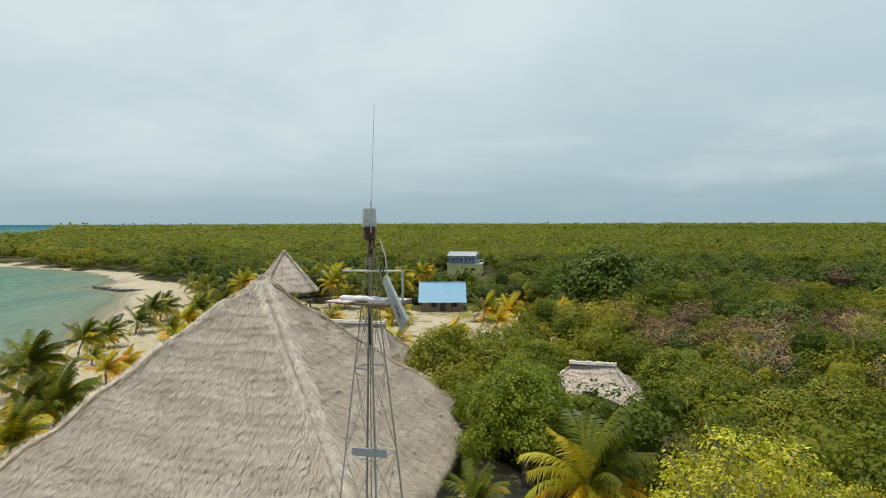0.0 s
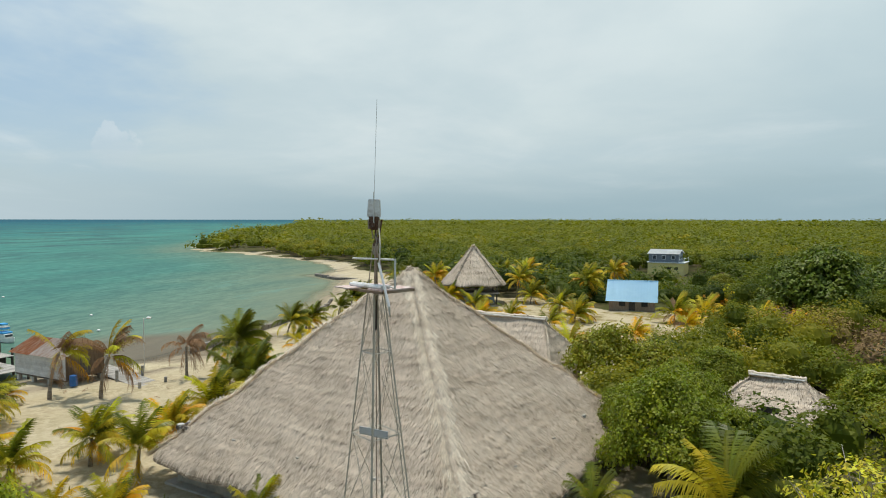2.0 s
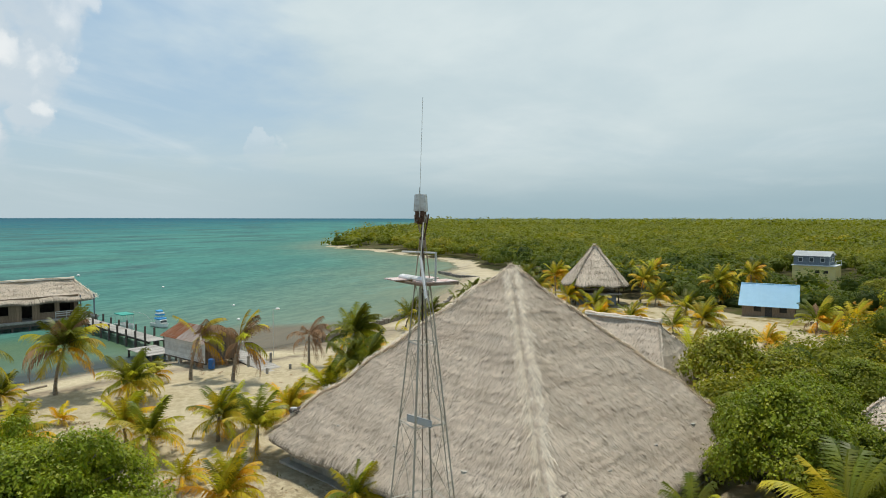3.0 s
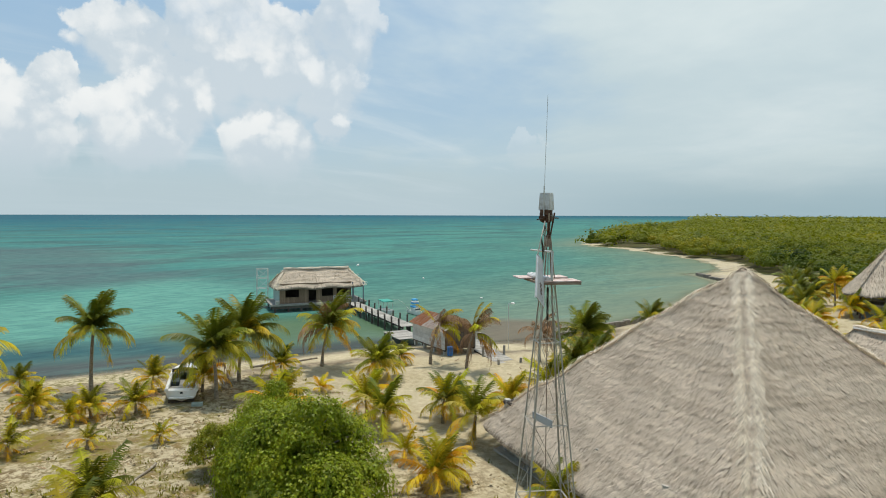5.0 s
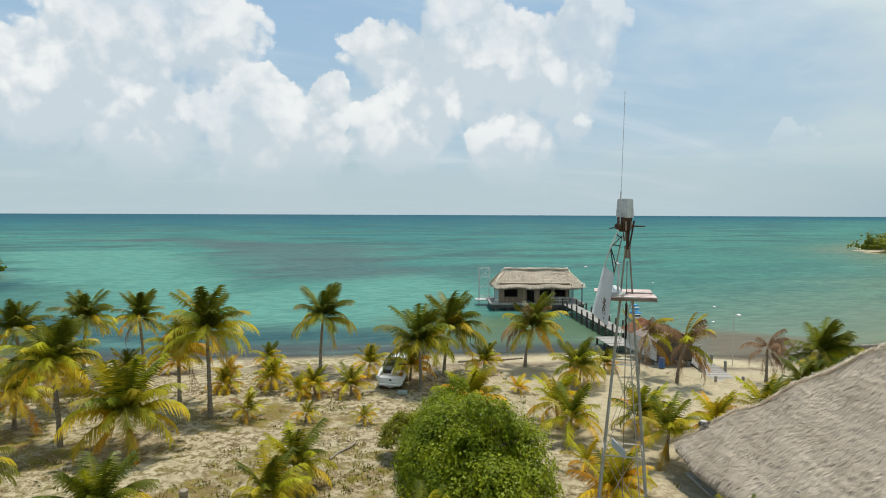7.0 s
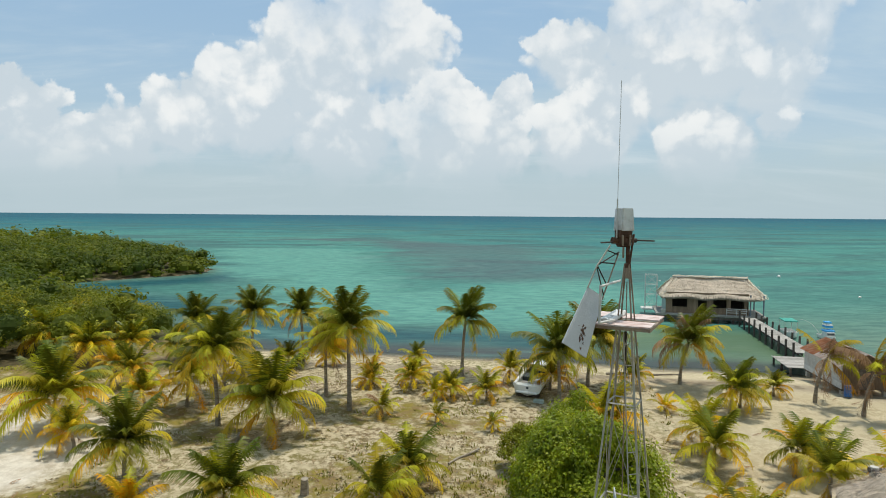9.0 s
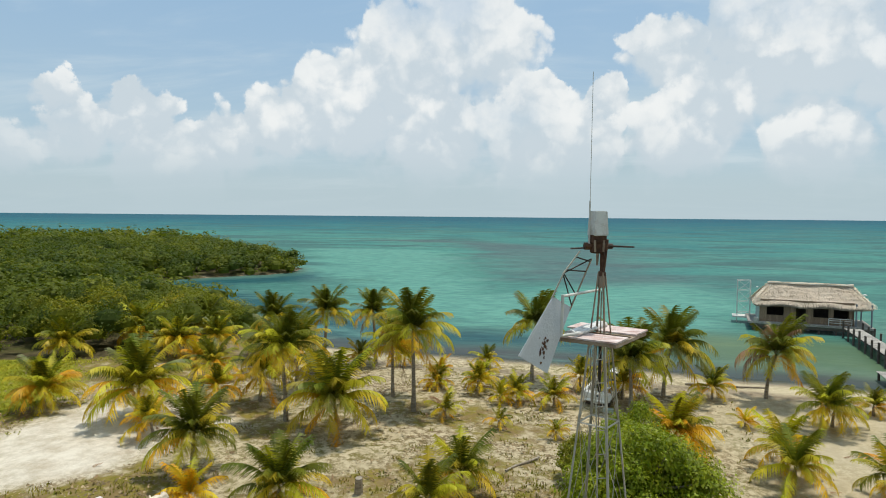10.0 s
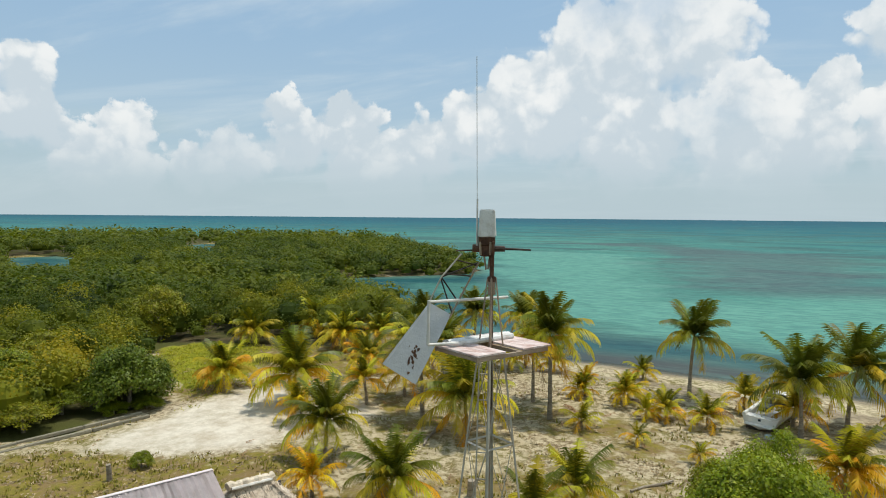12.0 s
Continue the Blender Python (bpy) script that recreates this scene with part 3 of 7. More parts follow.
def water_material():
    m = bpy.data.materials.new("sea_water")
    m.use_nodes = True
    nt = m.node_tree
    bsdf = nt.nodes["Principled BSDF"]
    vec = nt.nodes.new("ShaderNodeTexCoord").outputs["Object"]
    far = attr(nt, "offshore")
    long_ = vmath(nt, "MULTIPLY", vec, (1.0, 0.5, 1.0)).outputs[0]
    n1, n2 = noisetex(nt, long_, 0.014, 7, 0.62, 0.8), noisetex(nt, long_, 0.03, 7, 0.62, 0.9)
    ramp = nt.nodes.new("ShaderNodeValToRGB")
    stops = [(0.0, (0.22, 0.23, 0.14)), (0.05, (0.15, 0.2, 0.14)), (0.13, (0.06, 0.185, 0.15)), (0.25, (0.06, 0.215, 0.18)), (0.42, (0.036, 0.17, 0.165)), (0.62, (0.012, 0.125, 0.155)), (1.0, (0.006, 0.082, 0.128))]
    while len(ramp.color_ramp.elements) < len(stops):
        ramp.color_ramp.elements.new(0.5)
    for e, (p, c) in zip(ramp.color_ramp.elements, stops):
        e.position, e.color = p, (*c, 1)
    k = fmath(nt, "POWER", fmath(nt, "DIVIDE", far, 1600.0), 0.5)
    k = fmath(nt, "ADD", k, fmath(nt, "MULTIPLY", fmath(nt, "MULTIPLY_ADD", n1.outputs["Fac"], 0.85, -0.425), smooth(nt, far, 5, 120)))
    nt.links.new(k, ramp.inputs[0])
    weed = fmath(nt, "MULTIPLY", smooth(nt, n2.outputs["Fac"], 0.44, 0.62), smooth(nt, far, 12, 60))
    weed = fmath(nt, "MULTIPLY", weed, smooth(nt, far, 500, 1200, 0.75, 0.15))
    col = mixcol(nt, weed, ramp.outputs[0], (0.042, 0.098, 0.1))
    col = mixcol(nt, fmath(nt, "MULTIPLY", attr(nt, "inshore"), smooth(nt, n2.outputs["Fac"], 0.3, 0.55, 0.65, 1.0)), col, (0.016, 0.075, 0.086))
    col = mixcol(nt, fmath(nt, "MULTIPLY", attr(nt, "weedline"), smooth(nt, n2.outputs["Fac"], 0.3, 0.5, 0.7, 1.0)), col, (0.055, 0.062, 0.06))
    n3 = noisetex(nt, vmath(nt, "MULTIPLY", vec, (1.0, 0.3, 1.0)).outputs[0], 0.11, 7, 0.65, 0.5)
    col = mixcol(nt, smooth(nt, n3.outputs["Fac"], 0.42, 0.7, 0.0, 0.5), col, mixcol(nt, 0.6, col, (0.02, 0.10, 0.10)))
    col = mixcol(nt, smooth(nt, n3.outputs["Fac"], 0.3, 0.45, 0.42, 0.0), col, (0.13, 0.28, 0.235))
    bank = fmath(nt, "MULTIPLY", attr(nt, "bank"), smooth(nt, n2.outputs["Fac"], 0.3, 0.55))
    col = mixcol(nt, bank, col, (0.15, 0.125, 0.085))
    broken = fmath(nt, "MULTIPLY_ADD", n2.outputs["Fac"], 1.6, -0.8)
    shoal = smooth(nt, fmath(nt, "ADD", attr(nt, "shoal"), broken), 0.3, 0.72, 0.0, 0.85)
    col = mixcol(nt, shoal, col, (0.1, 0.275, 0.225))
    reef = smooth(nt, fmath(nt, "ADD", attr(nt, "reef"), broken), 0.3, 0.95, 0.0, 0.65)
    col = mixcol(nt, reef, col, (0.075, 0.108, 0.115))
    # light and shade of the small waves, painted into the water colour
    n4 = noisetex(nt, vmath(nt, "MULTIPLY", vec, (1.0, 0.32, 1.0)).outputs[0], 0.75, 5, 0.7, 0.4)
    chop_shade = mixcol(nt, smooth(nt, n4.outputs["Fac"], 0.36, 0.64, 0.0, 1.0), (0.72, 0.78, 0.82), (1.22, 1.18, 1.14))
    col = mixcol(nt, smooth(nt, far, 1.0, 12.0, 0.2, 0.85), col, chop_shade, "MULTIPLY")
    col = mixcol(nt, fmath(nt, "MULTIPLY", attr(nt, "pocket"), 0.85), col, mixcol(nt, smooth(nt, n2.outputs["Fac"], 0.35, 0.6), (0.15, 0.2, 0.085), (0.085, 0.14, 0.075)))
    w1, w2 = noisetex(nt, vmath(nt, "MULTIPLY", vec, (1.0, 0.45, 1.0)).outputs[0], 0.9, 6, 0.62), noisetex(nt, vec, 0.16, 4, 0.6)
    b = nt.nodes.new("ShaderNodeBump")
    b.inputs["Strength"].default_value, b.inputs["Distance"].default_value = 0.7, 0.3
    nt.links.new(fmath(nt, "ADD", w1.outputs["Fac"], w2.outputs["Fac"]), b.inputs["Height"])
    nt.nodes.remove(bsdf)
    body, gloss, clear_ = nt.nodes.new("ShaderNodeBsdfDiffuse"), nt.nodes.new("ShaderNodeBsdfGlossy"), nt.nodes.new("ShaderNodeBsdfTransparent")
    gloss.inputs["Roughness"].default_value = 0.16
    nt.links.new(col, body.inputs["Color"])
    for n in (body, gloss):
        nt.links.new(b.outputs[0], n.inputs["Normal"])
    mx, mx2 = nt.nodes.new("ShaderNodeMixShader"), nt.nodes.new("ShaderNodeMixShader")
    mx.inputs[0].default_value = 0.11
    nt.links.new(body.outputs[0], mx.inputs[1])
    nt.links.new(gloss.outputs[0], mx.inputs[2])
    nt.links.new(smooth(nt, far, 0.0, 2.2, 0.3, 1.0), mx2.inputs[0])
    nt.links.new(clear_.outputs[0], mx2.inputs[1])
    nt.links.new(mx.outputs[0], mx2.inputs[2])
    nt.links.new(mx2.outputs[0], nt.nodes["Material Output"].inputs[0])
    return m


SHORE_BANK = [(-57.9, 58.6), (-59.0, 62.4), (-50.8, 68.9), (-40.8, 69.8), (-37.0, 62.8), (-39.8, 52.6), (-42.4, 51.4), (-52.1, 53.2)]
MEADOW = [(-43, -41), (-48, -40), (-51, -34), (-43, -27.6), (-38, -25), (-34.5, -25.2), (-32.6, -26.5), (-35.5, -31)]
PAD = [(-20.6, -21.5), (-22.2, -22.6), (-27, -22.4), (-34.5, -22.6), (-36.3, -18.5), (-36.5, -13.5), (-34, -9.5), (-31, -10.5), (-27, -11.6), (-24.2, -13.2), (-22, -15.5), (-21.2, -18.5)]
SCRUB = [(-12, -25.5), (-18.6, -24), (-20.2, -20.5), (-21, -17.5), (-22.5, -14.5), (-24.5, -12.3), (-27, -10.5), (-24, -8.5), (-19, -6), (-12, -5), (-4, -16)]
REEF = [(-372, -96), (-321, -28), (-207, -8), (-169, -2), (-140, 12), (-131, 25), (-150, 45), (-248, 66), (-300, 50), (-354, 5), (-371, -44), (-410, -107)]
SHOAL = [(-259, -79), (-269, -24), (-190, -12), (-130, -2), (-112, 2), (-133, 24), (-139, 41), (-105, 47), (-85, 28), (-87, 4), (-100, -20), (-140, -24), (-163, -46)]
LAWN = [(-16, 14), (-20, 4), (-27, 1), (-31, 6), (-29, 16), (-24, 20)]


def build_ground():
    xs, ys = spread(-110, 40, 0.9, 4700, 60), spread(-70, 130, 0.9, 4700, 60)

    def z(x, y):
        d = land(x, y)
        f = np.clip((np.hypot(x, y - 20) - 260) / 120, 0, 1)
        return ground_height(x, y, d) + f * np.clip(d / 10, 0, 1) * (0.9 + 0.3 * wobble(x, y, 60.0, 3.0))

    me, x, y = grid_mesh("ground", xs, ys, z)
    d = land(x, y)
    clear = edge_distance(x, y, CLEAR) + 1.5 * wobble(x, y, 9.0, 4.0)
    inside = np.clip(clear / 3 + 0.5, 0, 1)
    forest = np.where(d > 0, 1 - inside, 0) * np.clip(d / 4, 0, 1)
    forest = np.maximum(forest, (y < -24) * (1 - inside) * (d > -3))
    pad = np.clip((edge_distance(x, y, PAD) + 0.9 * wobble(x, y, 6.0, 5.0)) / 1.6 + 0.5, 0, 1)
    camp = np.exp(-(np.maximum(0, np.abs(x + 36) - 14) / 8) ** 2)
    grass = inside * np.clip(0.45 + 0.25 * wobble(x, y, 13.0, 6.0) - 0.5 * np.clip((-x - 40) / 12, 0, 1) - 0.6 * np.clip((y - 18) / 8, 0, 1) + 0.3 * np.clip((x + 20) / 15, 0, 1), 0, 1)
    grass = np.maximum(grass, np.clip(edge_distance(x, y, LAWN) / 4 + 0.35, 0, 0.55)) * (1 - pad)
    grass = np.maximum(grass, np.clip((-13 - y + 1.5 * wobble(x, y, 8.0, 2.0)) / 3, 0, 1) * np.clip((-39 - x) / 4, 0, 1) * 0.72)
    grass = np.maximum(grass, np.clip(edge_distance(x, y, SCRUB) / 2.5 + 0.45, 0, 0.8))
    grass = np.maximum(grass, inside * np.clip((y - 58) / 14, 0, 1) * np.clip((x + 34) / 8, 0, 1) * (0.52 + 0.2 * wobble(x, y, 12.0, 9.0)))
    point_value(me, "forest", forest)
    point_value(me, "grass", grass)
    point_value(me, "litter", np.clip(0.95 - 0.65 * np.clip((y - 20) / 8, 0, 1) + 0.2 * wobble(x, y, 8.0), 0, 1) * (1 - 0.8 * pad) * np.clip(camp + 0.4, 0, 1))
    point_value(me, "pad", pad)
    point_value(me, "strand", np.clip((d - 1.4) / 1.0, 0, 1) * np.clip((7.2 - d) / 1.0, 0, 1) * (np.abs(y - 15) < 40))
    point_value(me, "meadow", np.clip(edge_distance(x, y, MEADOW) / 2 + 0.5, 0, 1))
    point_value(me, "inland", np.clip((d - 8) / 2, 0, 1) * (1 - 0.85 * pad))
    line = np.exp(-((d - 7.6 - 0.7 * wobble(x, y, 11.0)) / 0.9) ** 2) * np.clip(0.75 + 0.6 * wobble(x, y, 7.0, 3.0), 0, 1)
    wet = np.exp(-((d - 0.6) / 1.2) ** 2) + 2.2 * line * (y < 50)
    point_value(me, "wet", np.clip(np.maximum(wet, np.clip(edge_distance(x, y, SHORE_BANK) / 2 + 0.4, 0, 1)), 0, 1) * (np.abs(y - 30) < 140))
    tagged(link_mesh("ground", me, ground_material()), "pale beach sand with dry litter, patches of grass and scrub", "ground", kind="structure")
    xs, ys = spread(-250, -38, 2.0, 4600, 60), spread(-100, 200, 2.0, 4600, 60)
    me, x, y = grid_mesh("sea", xs, ys, lambda a, b: 0 * a)
    point_value(me, "offshore", (np.maximum(0, -land(x, y)) + 9.0 * np.clip((-27 - y) / 4, 0, 1)) * (1 - 0.55 * np.clip((y - 46) / 14, 0, 1) * np.clip((300 + x) / 200, 0, 1)))
    bank = edge_distance(x, y, SHORE_BANK)
    off = np.maximum(0, -land(x, y))
    point_value(me, "inshore", np.exp(-((off - 11) / 8.5) ** 2) * np.clip((36 - y) / 12, 0, 1))
    point_value(me, "reef", np.clip(edge_distance(x, y, REEF) / 55 + 0.5, 0, 1))
    point_value(me, "shoal", np.clip(edge_distance(x, y, SHOAL) / 40 + 0.55, 0, 1))
    point_value(me, "weedline", np.exp(-((off - 3.0) / 3.4) ** 4) * np.clip((47 - y) / 4, 0, 1) * np.clip((y + 22) / 5, 0, 1))
    point_value(me, "bank", np.clip(bank / 5 + 0.9, 0, 1))
    point_value(me, "pocket", np.exp(-((off - 16.5) / 10) ** 4) * np.clip((y - 20) / 7, 0, 1) * np.clip((54 - y) / 5, 0, 1))
    tagged(link_mesh("sea", me, water_material()), "shallow turquoise sea with darker weed beds, ripples also painted light and dark", "water", kind="structure")


build_ground()


# ---- thatched roofs ----
def thatch_faces(hx, hy, rl, ze, zt):
    c = [(-hx, -hy, ze), (hx, -hy, ze), (hx, hy, ze), (-hx, hy, ze)]
    r0, r1 = (-rl, 0, zt), (rl, 0, zt)
    return [(c[0], c[1], r1, r0), (c[1], c[2], r1, r1), (c[2], c[3], r0, r1), (c[3], c[0], r0, r0)]


def soften(p, hx, hy, zt, ze, k=1.32):
    """Round the corners of a square plan a little and let the slopes sag unevenly."""
    p = np.array(p, dtype=float)
    m = np.maximum(np.abs(p[:, 0]) / hx, np.abs(p[:, 1]) / hy) + 1e-6
    r = np.hypot(p[:, 0] / hx, p[:, 1] / hy)
    s = np.minimum(1, k * m / np.maximum(r, 1e-6))
    p[:, 0] *= s
    p[:, 1] *= s
    p[:, 2] += 0.07 * np.sin(p[:, 0] * 1.3 + 2 * np.sin(p[:, 1] * 0.9)) + 0.05 * np.sin(p[:, 1] * 2.1 + p[:, 0])
    return p


def thatch_roof(parent, hx, hy, rl, ze, zt, course, gap, width, length, thick=0.22, hips=True, ridge_cap=True, ragged=1.0, seed=1, square=1.32):
    g = np.random.default_rng(seed)
    faces = [[np.array(v, float) for v in f] for f in thatch_faces(hx, hy, rl, ze, zt)]
    # the packed body under the loose ends
    top, idx, n = [], [], 22
    for f in faces:
        base = len(top)
        for j in range(n + 1):
            for i in range(n + 1):
                u, v = i / n, j / n
                top.append((f[0] * (1 - u) + f[1] * u) * (1 - v) + (f[3] * (1 - u) + f[2] * u) * v)
        for j in range(n):
            for i in range(n):
                a = base + j * (n + 1) + i
                idx.append((a, a + 1, a + n + 2, a + n + 1))
    t = soften(top, hx, hy, zt, ze, square) - np.array([0, 0, 0.11])
    bm = bmesh.new()
    up = [bm.verts.new(p) for p in t]
    for q in idx:
        bm.faces.new([up[k] for k in q])
    bmesh.ops.remove_doubles(bm, verts=bm.verts[:], dist=0.02)
    bmesh.ops.recalc_face_normals(bm, faces=bm.faces[:])
    rim = bmesh.ops.extrude_face_region(bm, geom=bm.faces[:])
    for v in [e for e in rim["geom"] if isinstance(e, bmesh.types.BMVert)]:
        v.co.z -= thick
    bmesh.ops.recalc_face_normals(bm, faces=bm.faces[:])
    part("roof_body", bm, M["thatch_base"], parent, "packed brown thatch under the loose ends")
    # loose palm strips laid in overlapping courses
    quads, tones = [], []
    for nf, f in enumerate(faces):
        nrm = np.cross(f[1] - f[0], (f[3] + f[2]) / 2 - f[0])
        nrm /= np.linalg.norm(nrm)
        along = (f[1] - f[0]) / np.linalg.norm(f[1] - f[0])
        down = np.cross(along, nrm)
        if down[2] > 0:
            down = -down
        h = np.linalg.norm((f[3] + f[2]) / 2 - (f[0] + f[1]) / 2)
        rows = int(h / course)
        for r in range(rows + 1):
            v = min(r * course / h, 0.985)
            a, b = f[0] * (1 - v) + f[3] * v, f[1] * (1 - v) + f[2] * v
            w = np.linalg.norm(b - a)
            k = int(w / gap) + 1
            u = g.random(k)[:, None]
            s = u * w
            # bundles hang a little lower or higher than their neighbours, every third course stands proud
            bundle = np.sin(s * 7.3 + 2.1 * np.sin(s * 3.1 + r * 1.7) + r * 2.4)
            proud = (r % 3 == 0) * (np.sin(s * 0.8 + r + nf) > -0.5)
            foot = a * (1 - u) + b * u + down * (g.normal(0.03, 0.06 * ragged, (k, 1)) + 0.035 * bundle)
            skew = along * g.normal(0, 0.09, (k, 1))
            L = length * g.uniform(0.7, 1.25, (k, 1))
            head = foot - (down + skew) * L
            lift = g.uniform(0.02, 0.05, (k, 1)) + 0.015 * bundle + 0.05 * proud + (g.random((k, 1)) < 0.05) * g.uniform(0.04, 0.14, (k, 1)) * ragged
            if r == 0:
                foot = foot + np.array([0, 0, -1.0]) * g.uniform(0.05, 0.28, (k, 1)) * ragged
            side = along * width * g.uniform(0.6, 1.5, (k, 1))
            lo, hi = foot + nrm * lift, head + nrm * 0.01
            quads.append(np.stack([lo - side * 0.12, lo + side * 0.12, hi + side * 0.5, hi - side * 0.5], 1))
            # tone also paints shade: darker course under each proud one, dark flecks as gaps
            tn = 0.62 + 0.07 * g.normal(size=(k, 1)) + 0.06 * bundle + 0.07 * np.sin(s * 0.6 + r * 0.5 + nf) - 0.1 * (r % 3 == 2)
            tn = np.where(g.random((k, 1)) < 0.08, tn - 0.34, tn)
            tones.append(np.clip(tn, 0.0, 1.0))
    q = np.concatenate(quads)
    q = soften(q.reshape(-1, 3), hx, hy, zt, ze, square).reshape(-1, 4, 3)
    part_ob = link_mesh("thatch", quads_mesh("thatch", q, np.concatenate(tones)), M["thatch"], parent, "weathered grey-brown palm thatch in ragged courses, gap shade painted in")
    part_ob["kind"] = "stuff"
    # tufted caps on the hips
    if hips:
        for f in faces:
            a, b = f[0], f[3]
            d = (b - a) / np.linalg.norm(b - a)
            L = np.linalg.norm(b - a)
            k = int(L / 0.0028)
            s = g.random((k, 1))
            c = a + (b - a) * s
            side = np.cross(d, [0, 0, 1.0])
            side /= np.linalg.norm(side)
            upv = np.cross(side, d)
            sgn = np.where(g.random((k, 1)) < 0.5, -1, 1)
            out = side * sgn * g.uniform(0.6, 1.0, (k, 1)) - upv * 0.45 - d * g.normal(1.0, 0.6, (k, 1))
            out /= np.linalg.norm(out, axis=1)[:, None]
            tuft = np.sin(s * L * 9.0 + 2.0 * np.sin(s * L * 2.3))
            c = c + upv * (g.uniform(0.0, 0.05, (k, 1)) + 0.03 * tuft) + side * g.normal(0, 0.19 * min(1.0, hx / 6), (k, 1))
            w = np.cross(out, upv) * g.uniform(0.007, 0.015, (k, 1))
            tip = c + out * g.uniform(0.22, 0.5, (k, 1)) * (0.5 + 0.5 * hx / 10)
            qq = np.stack([c - w, c + w, tip + w * 0.5, tip - w * 0.5], 1)
            qq = soften(qq.reshape(-1, 3), hx, hy, zt, ze, square).reshape(-1, 4, 3)
            tn = 0.74 + 0.16 * g.normal(size=(k, 1)) + 0.16 * tuft
            tn = np.clip(np.where(g.random((k, 1)) < 0.06, tn - 0.4, tn), 0, 1)
            cap = link_mesh("hip_cap", quads_mesh("hip_cap", qq, tn), M["thatch_cap"], parent, "paler tufted straw cap along the hip")
            cap["kind"] = "stuff"
    if ridge_cap and rl > 0:
        bm = bmesh.new()
        pts = [(-rl - 0.2 + (2 * rl + 0.4) * i / 12, 0.05 * math.sin(i * 2.1), zt + 0.16 + 0.03 * math.sin(i * 1.7)) for i in range(13)]
        tube(bm, pts, [0.17 + 0.03 * math.sin(i * 2.7) for i in range(13)], 8)
        part("ridge_cap", bm, M["ridge_straw"], parent, "pale straw ridge roll")
        for s in (-1, 1):
            rod("ridge_pole", (-rl - 0.1, s * 0.2, zt + 0.13), (rl + 0.1, s * 0.2, zt + 0.13), 0.06, M["white_cap"], parent, "bleached ridge pole")


def posts(parent, pts, z0, z1, r=0.11, mat="wood_dark"):
    for x, y in pts:
        bm = bmesh.new()
        tube(bm, [(x, y, z0), (x + 0.03, y, (z0 + z1) / 2), (x, y + 0.03, z1)], [r * 1.05, r, r * 0.95], 8)
        part("post", bm, M[mat], parent)


def big_palapa():
    hut = group_at("palapa", pose(-9.66, 34.03, 1.0, 0, 0, -14.0), "large square palm-thatched pavilion on timber posts by the beach", "pavilion")
    thatch_roof(hut, 10.15, 10.15, 0.0, 1.75, 11.1, 0.15, 0.013, 0.026, 0.27, seed=3)
    k = [-8.6, -4.3, 0, 4.3, 8.6]
    posts(hut, [(a, b) for a in k for b in k if max(abs(a), abs(b)) > 8], 0, 3.1, 0.2, "concrete")
    for s in (-1, 1):
        rod("wall_plate", (-8.8, s * 8.6, 2.95), (8.8, s * 8.6, 2.95), 0.12, M["wood_dark"], hut)
        rod("wall_plate", (s * 8.6, -8.8, 2.95), (s * 8.6, 8.8, 2.95), 0.12, M["wood_dark"], hut)
    one_box("floor_slab", (-9.2, -9.2, -0.3, 9.2, 9.2, 0.12), M["concrete"], hut, "grey concrete slab", 0.03)
    one_box("low_wall", (-8.6, -8.7, 0.12, 8.6, -8.5, 0.62), M["concrete"], hut)
    one_box("low_wall", (8.5, -8.4, 0.12, 8.7, 8.4, 0.62), M["concrete"], hut)


big_palapa()


def small_hut(name, x, y, yaw, hx, hy, rl, ze, zt, wall, label, z=1.0, seed=2, cap=True):
    hut = group_at(name, pose(x, y, z, 0, 0, yaw), label, "hut")
    thatch_roof(hut, hx, hy, rl, ze, zt, 0.17, 0.02, 0.05, 0.34, thick=0.2, hips=False, ridge_cap=cap, ragged=0.8, seed=seed)
    a, b = hx - 0.6, hy - 0.6
    if wall:
        for nm, d in (("wall_panel", (-a, -b, 0, a, -b + 0.12, ze + 0.5)), ("wall_panel", (-a, b - 0.12, 0, a, b, ze + 0.5)), ("wall_panel", (-a, -b + 0.122, 0, -a + 0.12, b - 0.122, ze + 0.5)), ("wall_panel", (a - 0.12, -b + 0.122, 0, a, b - 0.122, ze + 0.5))):
            one_box(nm, d, M["wood_wall"], hut)
        one_box("window", (-0.5, -b - 0.03, 1.0, 0.5, -b + 0.05, 1.9), M["opening"], hut, "dark panel painted as the shade in an unglazed window")
    posts(hut, [(-a, -b - 0.1), (a, -b - 0.1), (-a, b + 0.1), (a, b + 0.1)], 0, ze + 0.5, 0.09)
    return hut


# the hut with the twin ridge poles among the trees, the annex behind the pavilion
small_hut("thatched_hut", 11.2, 48.0, -17, 3.7, 3.2, 1.55, 1.1, 3.2, True, "small grey thatched hut with bleached ridge poles among trees", seed=5)
small_hut("thatched_annex", -7.6, 50.6, -14, 5.2, 3.7, 3.0, 2.2, 6.0, True, "long thatched annex roof with a bleached ridge pole", seed=6)


